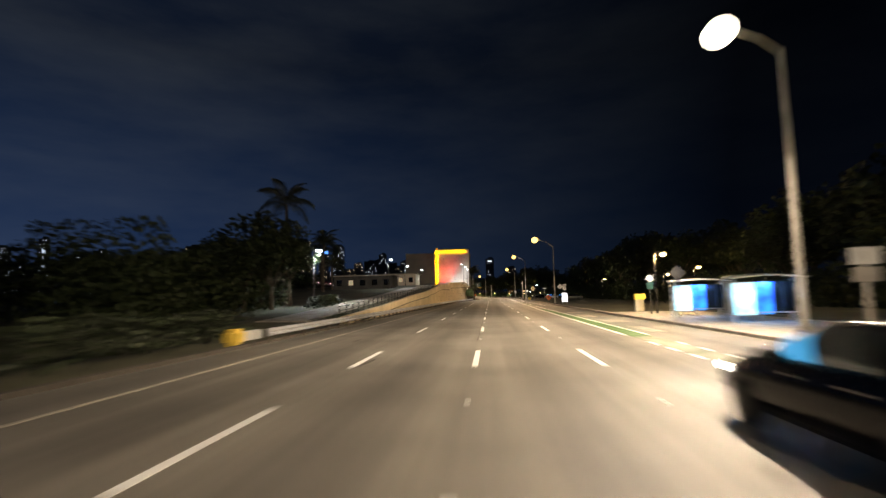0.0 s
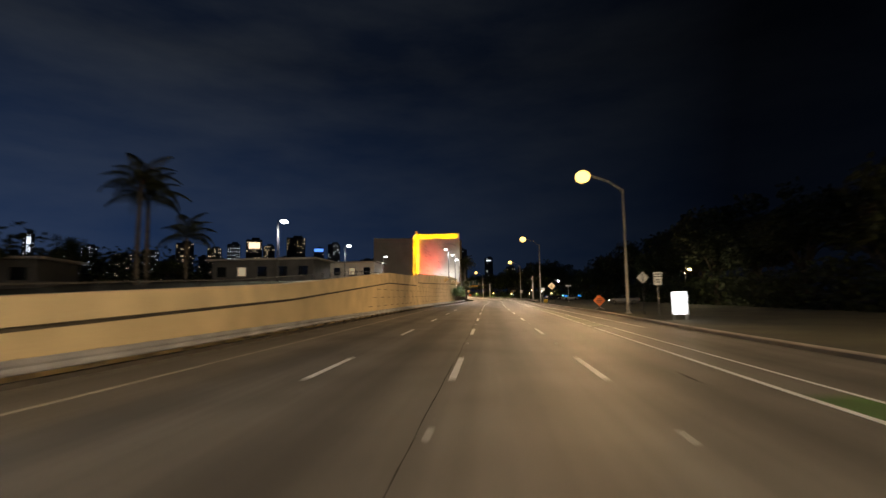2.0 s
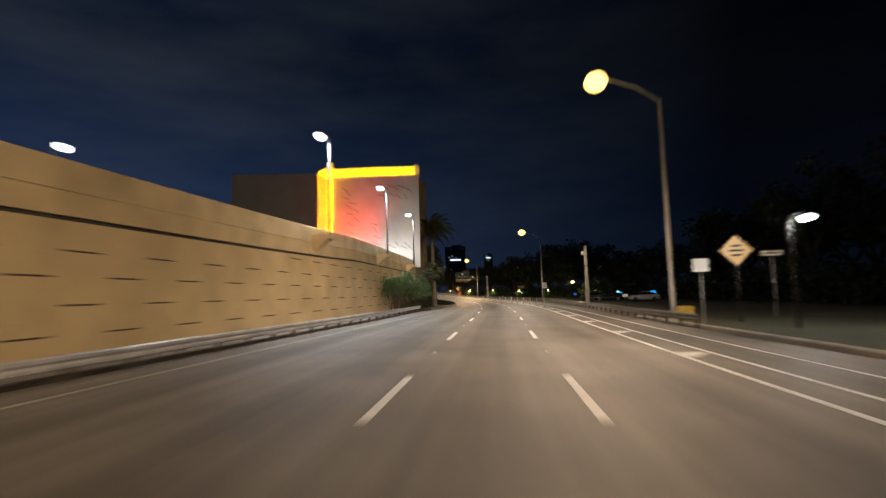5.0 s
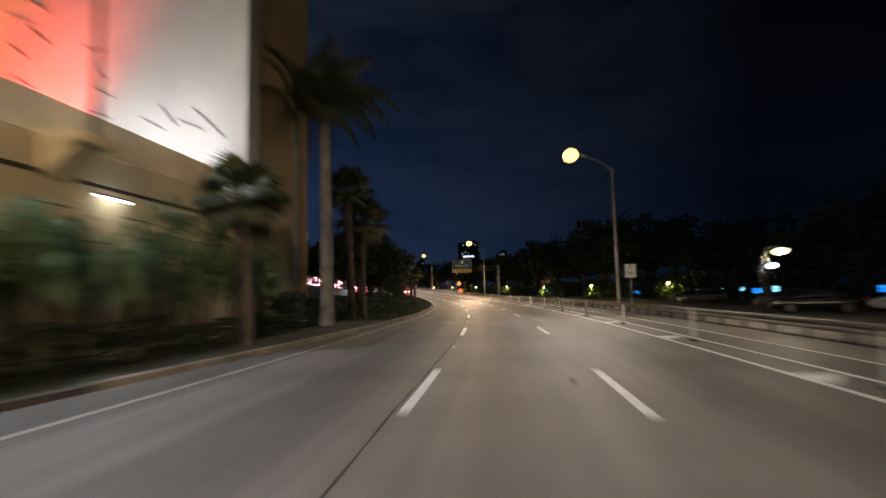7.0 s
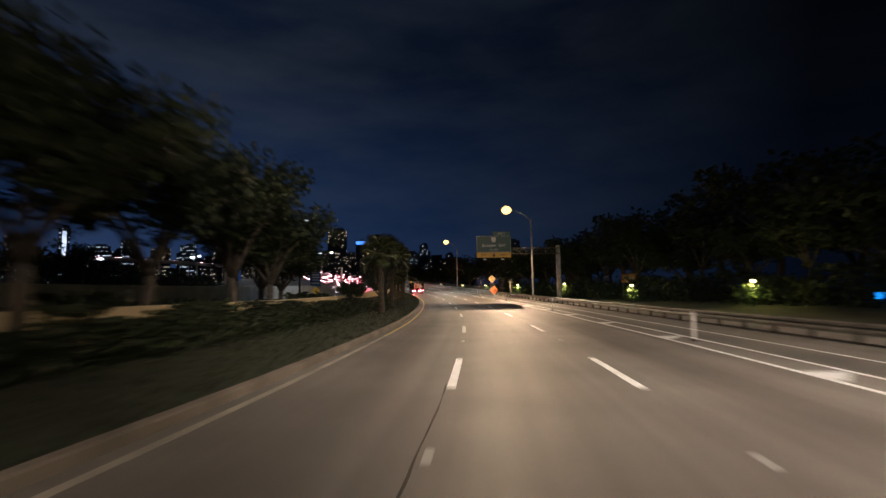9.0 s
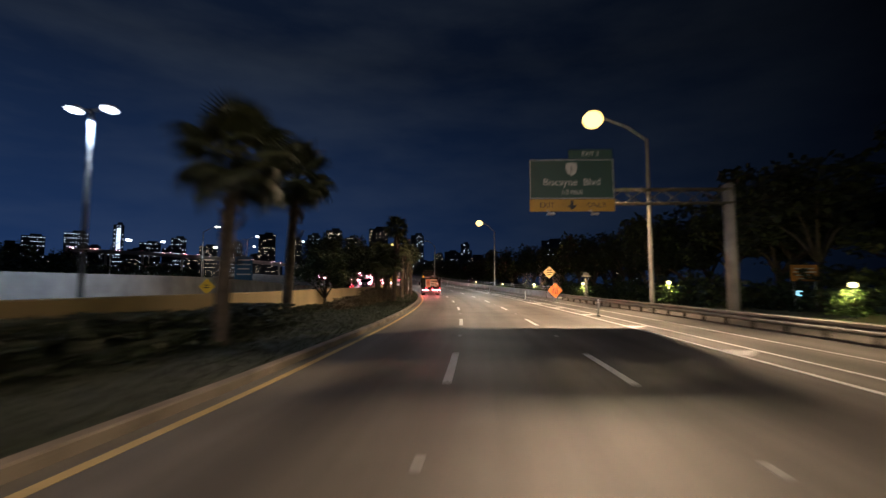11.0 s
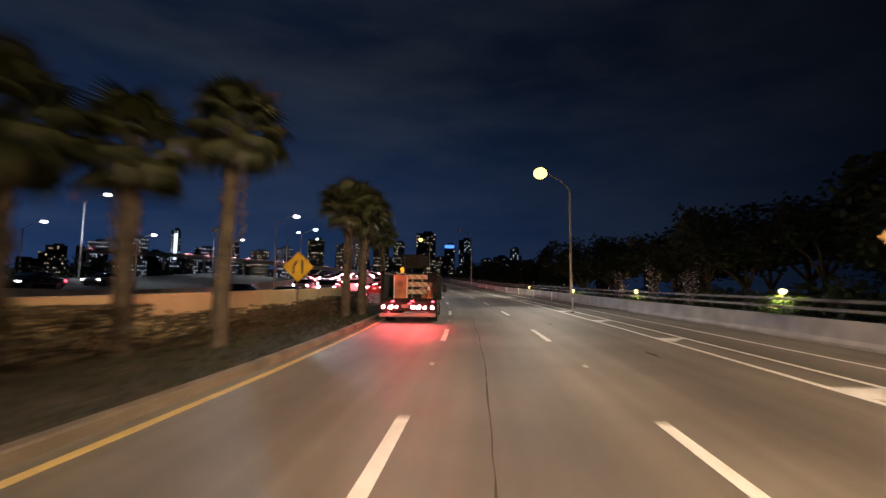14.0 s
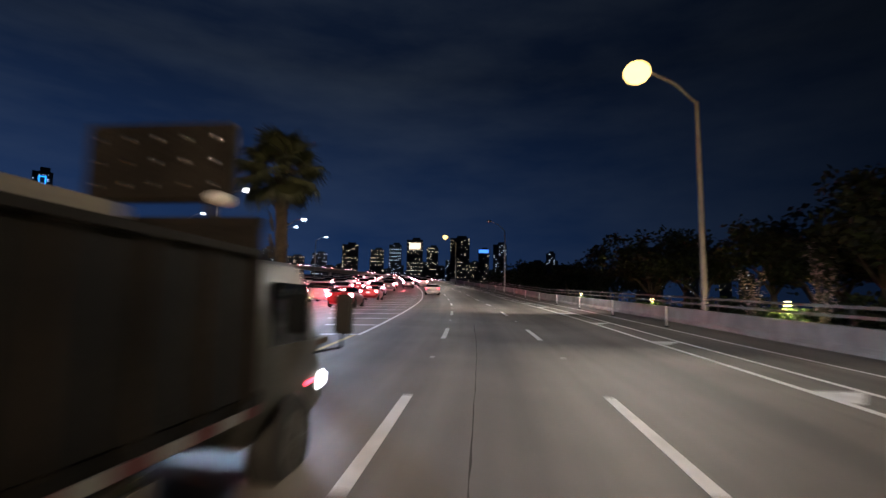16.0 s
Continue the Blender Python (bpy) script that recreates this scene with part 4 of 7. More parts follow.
# dark trees left of the road past the museum, and round the car park
for s, d, f in ((219.5, -11.4, 0.68), (224, -9.9, 0.74), (232.5, -8.9, 1.1), (228, -11.5, 0.95), (238, -9.8, 1.1), (245, -10.3, 1.1), (251, -10.8, 1.15), (290.5, -8.8, 0.62), (296.5, -9.3, 0.96), (300.5, -9.8, 0.76), (258, -12.6, 0.95), (254, -12.4, 0.95), (265, -8.8, 0.42)):
    spots.append((s, d, f))
for s, d, f in ((47, -23.5, 0.72), (50, -22.0, 0.74), (53, -24.5, 0.8), (56, -22.5, 0.66), (59, -26, 0.75), (52, -29, 0.8), (86, -40, 0.36), (100, -44, 0.38), (114, -42, 0.36), (70, -46, 0.42), (60, -52, 0.5)):
    spots.append((s, d, f))
for k in range(18):
    spots.append((255 + 13 * k, -48 - 14 * rng.random() - (12 if k > 6 else 0), rng.uniform(0.6, 0.85)))
for k, (s, d, f) in enumerate(spots):
    p = rp(s, d)
    z = along(WALL_TOP, s) - 0.7 if d < -17 and 32 < s < 192 else (max(-0.2, along(RISE, s) - 0.9) if -24 < d < 0 else -0.1)
    m = pose(p.x, p.y, z, 0, 0, 137 * k) @ Matrix.Diagonal((f, f, f * rng.uniform(0.9, 1.1), 1))
    if k < 4:
        protos[k].matrix_basis = m
    elif -14 < d < 0:
        if near_used < 2:
            near_protos[near_used].matrix_basis = m
        else:
            copy_thing(near_protos[near_used % 2], m)
        near_used += 1
    else:
        copy_thing(protos[k % 4], m)

# feather palms above the wall
for k, (s, d, crown, size) in enumerate(((58.5, -24.0, 13.4, 1.15), (62, -27.0, 9.0, 1.0), (94.2, -31.6, 12.4, 1.1), (97.5, -33.0, 11.6, 1.1), (104, -33.0, 8.6, 1.0))):
    base = along(WALL_TOP, s) - 0.7
    palm_tree(at_road(s, d, base), 60 + k, crown - base, "feather", 0.2, size=size)
# royal palms by the museum's corner
for k, (s, d, crown) in enumerate(((201.6, -6.75, 11.0), (200.4, -8.0, 10.2))):
    palm_tree(at_road(s, d, 0.1), 80 + k, crown, "feather", 0.29, 24, 1.12, label="royal palm with a smooth grey trunk and hanging fronds", trunk=PALE_BARK)
palm_tree(at_road(192.3, -6.2, 0.1), 90, 4.35, "fan", 0.14, 34, 0.78)
# sabal palms on the verge
for k, (s, d, crown, size) in enumerate(((209.2, -7.4, 8.0, 0.85), (211.8, -7.2, 6.2, 1.05), (258.8, -5.6, 4.15, 0.78), (270.5, -6.0, 4.7, 0.82), (278.5, -7.2, 5.9, 0.85), (303.0, -5.4, 6.4, 0.66), (312.2, -5.2, 5.2, 0.74), (308.5, -7.3, 4.3, 0.74), (310.6, -6.5, 4.35, 0.74), (302.0, -6.8, 3.4, 0.85), (303.4, -6.3, 3.2, 0.85), (323.4, -4.8, 4.9, 0.78), (324.8, -4.3, 4.8, 0.74), (337.9, -4.9, 5.0, 0.78))):
    palm_tree(at_road(s, d, 0.1), 100 + k, crown, "fan", 0.18, 34, size)



def tall_shrub(m, seed, height, spread, label):
    """A many-stemmed shrub: thin stems and tufts of long drooping leaves."""
    rng = random.Random(seed)
    t = thing("tall_shrub", m, label, "shrub", "shrubs before the retaining wall")
    bm = bmesh.new()
    tufts = []
    for k in range(9):
        a = 2.4 * k + rng.uniform(-0.5, 0.5)
        r = spread * rng.uniform(0.3, 1.0)
        tip = Vector((math.cos(a) * r * 0.7, math.sin(a) * r, height * rng.uniform(0.62, 1.0)))
        tube(bm, [(0.1 * math.cos(a), 0.1 * math.sin(a), -0.15), (tip.x * 0.4, tip.y * 0.4, tip.z * 0.5), tip], [0.045, 0.035, 0.015], 5)
        tufts += [tip, Vector((tip.x * 0.8, tip.y * 0.8, tip.z * 0.8))]
    part("stems", bm, BARK, t)
    bm = bmesh.new()
    for tip in tufts:
        for _ in range(46):
            a, b = rng.uniform(0, 6.28), rng.uniform(-0.7, 1.2)
            d = Vector((math.cos(a) * math.cos(b), math.sin(a) * math.cos(b), math.sin(b)))
            ln = rng.uniform(0.3, 0.62)
            side = d.cross(Vector((0, 0, 1))).normalized() * 0.045
            p = tip + Vector((rng.gauss(0, 0.14), rng.gauss(0, 0.14), rng.gauss(0, 0.12)))
            mid, end = p + d * ln * 0.55, p + d * ln + Vector((0, 0, -0.35 * ln))
            bm.faces.new([bm.verts.new(v) for v in (p, mid + side, end, mid - side)])
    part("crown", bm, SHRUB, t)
    return t


for k in range(13):
    tall_shrub(at_road(173.4 + 1.85 * k, -8.05 + 0.06 * k, 0.1, 31 * k), 700 + k, (3.4, 3.9, 3.1, 3.6)[k % 4], (1.05, 1.2, 0.95)[k % 3], "tall shrub with tufts of long green leaves")
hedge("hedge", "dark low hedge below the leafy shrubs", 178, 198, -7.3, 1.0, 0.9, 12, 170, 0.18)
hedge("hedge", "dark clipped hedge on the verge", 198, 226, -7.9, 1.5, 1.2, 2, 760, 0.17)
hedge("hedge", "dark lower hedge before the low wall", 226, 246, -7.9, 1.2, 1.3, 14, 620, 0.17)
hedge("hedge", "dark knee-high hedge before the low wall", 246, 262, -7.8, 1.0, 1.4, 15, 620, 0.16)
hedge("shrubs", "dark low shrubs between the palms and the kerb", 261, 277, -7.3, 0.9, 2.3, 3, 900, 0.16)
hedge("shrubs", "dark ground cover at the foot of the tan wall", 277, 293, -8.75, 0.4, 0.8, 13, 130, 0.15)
hedge("shrubs", "low dry brush at the end of the tan wall", 287.5, 295.5, -7.2, 0.72, 1.5, 16, 420, 0.13, DRY)
hedge("shrubs", "loose dry shrubs under the palms", 295.5, 311, lambda s: -7.0 + 0.02 * (s - 291), 1.15, 1.5, 4, 520, 0.13, DRY)
hedge("shrubs", "low dry brush beside the wall", 311, 336, -6.1, 0.8, 1.5, 5, 420, 0.11, DRY)
hedge("shrubs", "dark bushes on the roadside bank", 6, 24, -12.5, 1.3, 2.2, 6, 170, 0.24)
hedge("shrubs", "lit pale shrubs beside the drive", 50, 58, -17.5, 1.9, 2.2, 7, 240, 0.28)
hedge("shrubs", "low planting on the terrace edge", 34, 118, lambda s: -10.6, 0.5, 0.8, 8, 60, 0.22)


def woods(name, label, s0, s1, d0, d1, height, count, seed, size=0.55, base=-0.1):
    """A dark belt of undergrowth and far trees, uneven along its top."""
    rng = random.Random(seed)
    verts, faces = [], []
    for _ in range(count):
        s = rng.uniform(s0, s1)
        top = height * (0.72 + 0.2 * math.sin(s * 0.31 + seed) + 0.13 * math.sin(s * 0.83) + 0.08 * math.sin(s * 2.1))
        p = rp(s, rng.uniform(d0, d1))
        p.z = base + top * (1 - rng.random() ** 1.5)
        a, b = rng.uniform(0, 6.28), rng.uniform(-0.9, 0.9)
        d = Vector((math.cos(a) * math.cos(b), math.sin(a) * math.cos(b), math.sin(b))) * size * rng.uniform(0.6, 1.3)
        w = d.cross(Vector((rng.uniform(-1, 1), rng.uniform(-1, 1), 0.6))).normalized() * size * 0.4
        i = len(verts)
        verts += [p - d * 0.6, p + w, p + d * 0.6, p - w]
        faces.append((i, i + 1, i + 2, i + 3))
    me = bpy.data.meshes.new(name)
    me.from_pydata(verts, [], faces)
    me.materials.append(LEAF)
    return tagged(new(name, me), label, "woods", kind="stuff")


woods("undergrowth", "dark undergrowth below the park trees", 20, 262, 31, 38, 5.0, 26000, 1)
woods("undergrowth", "dark undergrowth below the park trees", 262, 520, 31, 38, 4.2, 26000, 2)
woods("undergrowth", "dense dark bushes behind the hedge", 224, 262, -12.5, -9.8, 1.7, 5000, 3, 0.35)
woods("far_woods", "low dark wood across the car park", -10, 66, -52, -42, 8.5, 12000, 5, 0.6)
woods("far_woods", "dark trees behind the terrace", 66, 150, -60, -48, 8.0, 12000, 8, 0.6, 1.5)
woods("far_woods", "dark wooded mound behind the slip road", 296, 372, -62, -47, 6.5, 11000, 6, 0.6)
woods("far_woods", "dark woods under the skyline", 380, 520, -72, -60, 7.0, 9000, 7, 0.8)
woods("undergrowth", "dark thicket beside the car park", 33, 57, -33, -22.5, 7.6, 15000, 4, 0.45)


def lawn(name, label, s0, s1, d0, d1, count, seed, height=0.07):
    """Grass blades on a verge."""
    rng = random.Random(seed)
    verts, faces = [], []
    for _ in range(count):
        s = rng.uniform(s0, s1)
        a = d0(s) if callable(d0) else d0
        b = d1(s) if callable(d1) else d1
        p = rp(s, rng.uniform(a, b), 0.13)
        t = rng.uniform(0, 6.28)
        w = Vector((math.cos(t), math.sin(t), 0)) * 0.018
        tip = p + Vector((rng.uniform(-0.05, 0.05), rng.uniform(-0.05, 0.05), height * rng.uniform(0.6, 1.5)))
        i = len(verts)
        verts += [p - w, p + w, tip]
        faces.append((i, i + 1, i + 2))
    me = bpy.data.meshes.new(name)
    me.from_pydata(verts, [], faces)
    me.materials.append(GRASS)
    return tagged(new(name, me), label, "grass", kind="stuff")


lawn("grass", "mown grass of the verge", 205, 336, lambda s: along(LOW_D, s) + 0.05, lambda s: along(KERB_L, s) - 0.2, 60000, 3)

# ---- far city ----
TOWER = mat("dark_tower_wall", (0.035, 0.04, 0.05), 0.6, 0, 0.3, 0.05, 0.5, 0.0)
LIT = [lamp_mat("lit_windows_warm", (1.0, 0.8, 0.55), 1.5), lamp_mat("lit_windows_cool", (0.75, 0.85, 1.0), 1.5), lamp_mat("lit_windows_blue", (0.1, 0.3, 1.0), 1.6)]
EYE = Vector((-9.0, 290.0, 2.0))


def tower(az, wide, top, share=0.12, tone=0, crown=None, dist=1900.0, seed=0, steps=()):
    """A far high-rise: core, roof plant and the windows that are lit."""
    rng = random.Random(seed * 13 + int(az * 10))
    a = radians(az)
    p = EYE + Vector((-math.sin(a), math.cos(a), 0)) * dist
    h = dist * math.tan(radians(top)) + EYE.z
    w = dist * math.tan(radians(wide))
    t = thing("tower", pose(p.x, p.y, 0, 0, 0, az), "far dark high-rise with scattered lit windows", "building", "skyline")
    bm = bmesh.new()
    box(bm, (0, w * 0.35, h / 2), (w, w * 0.7, h))
    box(bm, (w * 0.1, w * 0.35, h + h * 0.02), (w * 0.5, w * 0.4, h * 0.04))
    for f, hh in steps:
        box(bm, (w * f, w * 0.3, h * hh / 2), (w * 0.7, w * 0.6, h * hh))
    part("wall", bm, TOWER, t)
    bm = bmesh.new()
    floors, bays = int(h / 6.5), max(3, int(w / 6.5))
    for j in range(6, floors):
        for i in range(bays):
            if rng.random() < share * (0.25 + 2.6 * abs(math.sin(j * 1.7 + az)) ** 4):
                x, z = -w / 2 + (i + 0.5) * w / bays, (j + 0.4) * h / floors
                u, v = rng.uniform(0.6, 2.2), rng.uniform(0.5, 1.1)
                q = [(x - u, -0.6, z - v), (x + u, -0.6, z - v), (x + u, -0.6, z + v), (x - u, -0.6, z + v)]
                bm.faces.new([bm.verts.new(v) for v in q])
    if bm.faces:
        tagged(part("lit_window", bm, LIT[tone], t, "windows lit from inside"), kind="stuff")
    else:
        bm.free()
    if crown is not None:
        bm = bmesh.new()
        box(bm, (0, -1.0, h * crown[0]), (w * crown[1], 1.5, h * crown[2]))
        part("sign_light", bm, LIT[crown[3]], t)
    return t


tower(-0.37, 1.05, 4.7, 0.1, 1, (0.93, 0.55, 0.03, 1), 2050, 1)
tower(3.7, 2.6, 5.9, 0.03, 1, (0.72, 0.5, 0.03, 1), 1900, 2)
for k, (az, wide, top, share, tone, crown) in enumerate((
        (13.8, 1.0, 5.6, 0.2, 1, None), (15.4, 1.6, 4.7, 0.22, 1, None), (16.9, 1.1, 4.4, 0.15, 0, None), (19.4, 1.5, 6.6, 0.16, 1, None), (21.2, 1.2, 6.0, 0.12, 0, (0.97, 0.9, 0.06, 2)),
        (23.9, 2.2, 7.3, 0.14, 0, None), (27.0, 1.3, 6.2, 0.2, 0, None), (29.0, 1.8, 7.0, 0.3, 0, (0.9, 0.7, 0.1, 0)), (31.2, 1.4, 6.4, 0.3, 1, None), (33.2, 1.5, 5.8, 0.25, 0, None), (36.2, 1.8, 6.3, 0.12, 0, None),
        (39.5, 1.6, 5.2, 0.3, 1, None), (42.0, 1.8, 4.8, 0.3, 0, None), (44.8, 1.4, 5.5, 0.3, 1, None), (47.4, 1.9, 4.9, 0.28, 1, None), (50.1, 0.9, 6.5, 0.3, 1, (0.75, 0.35, 0.4, 1)), (53.4, 1.9, 5.5, 0.35, 1, None),
        (56.5, 1.7, 5.0, 0.3, 1, None), (59.6, 1.6, 4.4, 0.25, 0, None), (64.6, 1.5, 11.0, 0.22, 1, None), (68.0, 1.9, 6.5, 0.25, 1, None), (11.0, 1.0, 3.9, 0.1, 0, None), (-3.2, 1.1, 3.6, 0.15, 0, None), (-5.0, 1.4, 3.2, 0.12, 1, None))):
    sky_tower = tower(az, wide, top, share, tone, crown, 1800 + 37 * (k % 7), 20 + k)
    if az == 64.6:
        neon_tower = sky_tower

# lower blocks that fill the skyline between the towers
r5 = random.Random(77)
for k in range(46):
    az = 8 + 1.18 * k + r5.uniform(-0.4, 0.4)
    tower(az, r5.uniform(0.7, 2.0), r5.uniform(2.6, 4.9), r5.uniform(0.04, 0.14), r5.randrange(2), None, 2250 + 40 * (k % 9), 200 + k, ((r5.uniform(-0.5, 0.5), r5.uniform(0.6, 1.1)),))


# ---- vehicles ----
PAINT_BLACK = mat("black_car_paint", (0.012, 0.012, 0.014), 0.22, 0.2, 0.1, 3, 60, 0.0)
PAINT_WHITE = mat("white_car_paint", (0.6, 0.6, 0.6), 0.3, 0.0, 0.05, 3, 60, 0.0)
PAINT_GREY = mat("grey_car_paint", (0.12, 0.12, 0.13), 0.3, 0.3, 0.05, 3, 60, 0.0)
PAINT_RED = mat("red_car_paint", (0.25, 0.02, 0.02), 0.3, 0.1, 0.05, 3, 60, 0.0)
GLASS_DARK = mat("tinted_glass", (0.012, 0.014, 0.016), 0.06, 0.0, 0.05, 3, 60, 0.0, spec=0.8)
CAR_GLASS = mat("clear_tinted_glass", (0.3, 0.34, 0.36), 0.03, 0.0, 0.02, 3, 60, 0.0)
CAR_GLASS.node_tree.nodes["Principled BSDF"].inputs["Transmission Weight"].default_value = 0.95
CAR_GLASS.node_tree.nodes["Principled BSDF"].inputs["IOR"].default_value = 1.15
CHROME = mat("chrome", (0.6, 0.6, 0.6), 0.18, 1.0, 0.05, 3, 60, 0.0)
TAIL = lamp_mat("lit_tail_lamp", (1.0, 0.03, 0.05), 16.0)
TAIL_HOT = lamp_mat("brake_lamp_core", (1.0, 0.27, 0.28), 45.0)
QUEUE_HOT = lamp_mat("queue_brake_lamp", (1.0, 0.36, 0.4), 85.0)
HEAD = lamp_mat("lit_headlamp", (1.0, 0.95, 0.85), 12.0)
SCREEN = lamp_mat("dashboard_screen", (0.1, 0.55, 1.0), 2.0)
PLATE = mat("number_plate", (0.7, 0.7, 0.68), 0.5, 0, 0.05, 5, 60, 0.0)


def loft(bm, sections, cap=True):
    """Skin through rings of the same number of points."""
    rings = [[bm.verts.new(p) for p in ring] for ring in sections]
    for a, b in zip(rings, rings[1:]):
        n = len(a)
        for k in range(n):
            f = bm.faces.new((a[k], a[(k + 1) % n], b[(k + 1) % n], b[k]))
            f.smooth = True
    if cap:
        bm.faces.new(rings[0][::-1])
        bm.faces.new(rings[-1])


def hoop(y, hw, z0, z1, tuck=0.12, taper=0.0):
    """A rounded cross-section of a body at y."""
    w = hw - taper
    return [(-hw + tuck, y, z0), (hw - tuck, y, z0), (hw, y, z0 + (z1 - z0) * 0.3), (hw, y, z0 + (z1 - z0) * 0.62), (w - tuck * 0.35, y, z1 - 0.05), (w - tuck, y, z1), (-w + tuck, y, z1), (-w + tuck * 0.35, y, z1 - 0.05), (-hw, y, z0 + (z1 - z0) * 0.62), (-hw, y, z0 + (z1 - z0) * 0.3)]


RIM = mat("road_dirty_rim", (0.07, 0.068, 0.064), 0.6, 0.3, 0.4, 6, 40, 0.2)


def wheel(parent, x, y, r, w, twin=False):
    bm = bmesh.new()
    tube(bm, [(x - w / 2, y, r), (x - w / 2 + 0.03, y, r), (x + w / 2 - 0.03, y, r), (x + w / 2, y, r)], [r * 0.93, r, r, r * 0.93], 24)
    tyre = part("wheel", bm, BLACK, parent, "black tyre")
    s = 1 if x > 0 else -1
    bm = bmesh.new()
    tube(bm, [(x + s * (w / 2 - 0.03), y, r), (x + s * (w / 2 + 0.006), y, r)], [r * 0.66, r * 0.64], 20)
    for k in range(5):
        a = 2 * math.pi * k / 5
        c = Vector((x + s * (w / 2 + 0.012), y + math.cos(a) * r * 0.33, r + math.sin(a) * r * 0.33))
        box(bm, (0, 0, 0), (0.02, r * 0.6, r * 0.12), Matrix.Translation(c) @ Matrix.Rotation(a, 4, "X"))
    part("rim", bm, RIM, tyre, "dull metal rim")


def car(m, paint, label, tall=1.0, tail_on=True, head_on=False, group="", hot=True, lit_screen=False, glass=None):
    """A saloon or, taller, an estate; nose towards +y."""
    t = thing("car", m, label, "car", group)
    hi = lambda z: 0.3 + (z - 0.3) * tall if z > 0.3 else z  # noqa: E731
    bm = bmesh.new()
    loft(bm, [hoop(y, hw, z0, hi(z1), 0.16) for y, hw, z0, z1 in ((-2.32, 0.7, 0.46, 0.86), (-2.24, 0.84, 0.32, 1.0), (-1.9, 0.9, 0.24, 1.04), (-1.0, 0.92, 0.2, 0.99), (0.2, 0.92, 0.2, 0.97), (1.1, 0.91, 0.2, 0.95), (1.7, 0.89, 0.22, 0.88), (2.12, 0.84, 0.28, 0.76), (2.3, 0.7, 0.36, 0.62))])
    part("body", bm, paint, t)
    bm = bmesh.new()
    if tall > 1.1:
        secs = ((-2.2, 0.8, 0.96), (-2.05, 0.68, 1.38), (-0.8, 0.67, 1.46), (0.3, 0.66, 1.42), (1.15, 0.78, 0.94))
    else:
        secs = ((-1.95, 0.78, 0.98), (-1.25, 0.66, 1.34), (-0.5, 0.65, 1.44), (0.3, 0.64, 1.4), (1.3, 0.78, 0.93))
    loft(bm, [hoop(y, 0.8, hi(0.9), hi(z), 0.1, 0.8 - hw) for y, hw, z in secs])
    part("cabin_glass", bm, glass or GLASS_DARK, t, "tinted side and rear glass")
    bm = bmesh.new()
    rr = secs[1:4]
    loft(bm, [[(-hw + 0.06, y, hi(z) - 0.02), (hw - 0.06, y, hi(z) - 0.02), (hw - 0.1, y, hi(z) + 0.018), (-hw + 0.1, y, hi(z) + 0.018)] for y, hw, z in rr])
    part("roof", bm, paint, t)
    for x in (-0.82, 0.82):
        for y in (-1.42, 1.4):
            wheel(t, x, y, 0.33, 0.21)
        bm = bmesh.new()
        box(bm, (x * 1.19, 0.75, hi(1.0)), (0.2, 0.1, 0.14), bevel=0.03)
        part("mirror", bm, paint, t)
        bm = bmesh.new()
        # lamp box slightly enlarged in place of the glare round it
        box(bm, (x * 0.82, -2.24, hi(0.82)), (0.4, 0.14, 0.19), bevel=0.03)
        part("tail_lamp", bm, (QUEUE_HOT if hot else TAIL) if tail_on else PAINT_RED, t, "red tail lamp")
        bm = bmesh.new()
        box(bm, (x * 0.8, 2.1, 0.66), (0.34, 0.24, 0.12), bevel=0.03)
        part("headlamp", bm, HEAD if head_on else CHROME, t, "clear headlamp")
        for y in (-0.35, 0.62):
            bm = bmesh.new()
            box(bm, (x * 1.125, y - 0.35, hi(0.82)), (0.03, 0.18, 0.03), bevel=0.008)
            part("door_handle", bm, CHROME, t)
    bm = bmesh.new()
    box(bm, (0, -2.33, 0.72), (0.36, 0.03, 0.17))
    part("number_plate", bm, PLATE, t)
    if tail_on and hot:
        bm = bmesh.new()
        box(bm, (0, -1.72, hi(1.2)), (0.5, 0.05, 0.05), bevel=0.01)
        part("high_brake_lamp", bm, TAIL_HOT, t, "narrow red brake lamp in the rear window")
    if lit_screen:
        bm = bmesh.new()
        box(bm, (-0.45, 0.72, 1.12), (0.3, 0.02, 0.2))
        part("screen", bm, SCREEN, t, "glowing blue screen")
    return t


car(at_road(5.9, 4.75, 0.0, 1.0), PAINT_BLACK, "black saloon with lit headlamps driving on the road", 1.0, True, True, lit_screen=True, glass=CAR_GLASS)
p = rp(8.3, 4.75, 0.55)
q = rp(13.5, 4.4, 0.0)
for x in (-0.65, 0.65):
    lamp("car_headlight", rp(8.35, 4.75 + x, 0.62), (1.0, 0.94, 0.82), 520, 0.08, 60, q)

# queue of cars ahead on the merging carriageway, brake lamps lit
rng = random.Random(9)
queue = [car(at_road(358, -7.4), PAINT_RED, "red car in the queue with brake lamps lit", 1.0, group="queue of cars"),
         car(at_road(352, -11.5), PAINT_GREY, "grey car in the queue with brake lamps lit", 1.22, group="queue of cars"),
         car(at_road(366, -11.0), PAINT_WHITE, "white car in the queue with brake lamps lit", 1.22, group="queue of cars")]
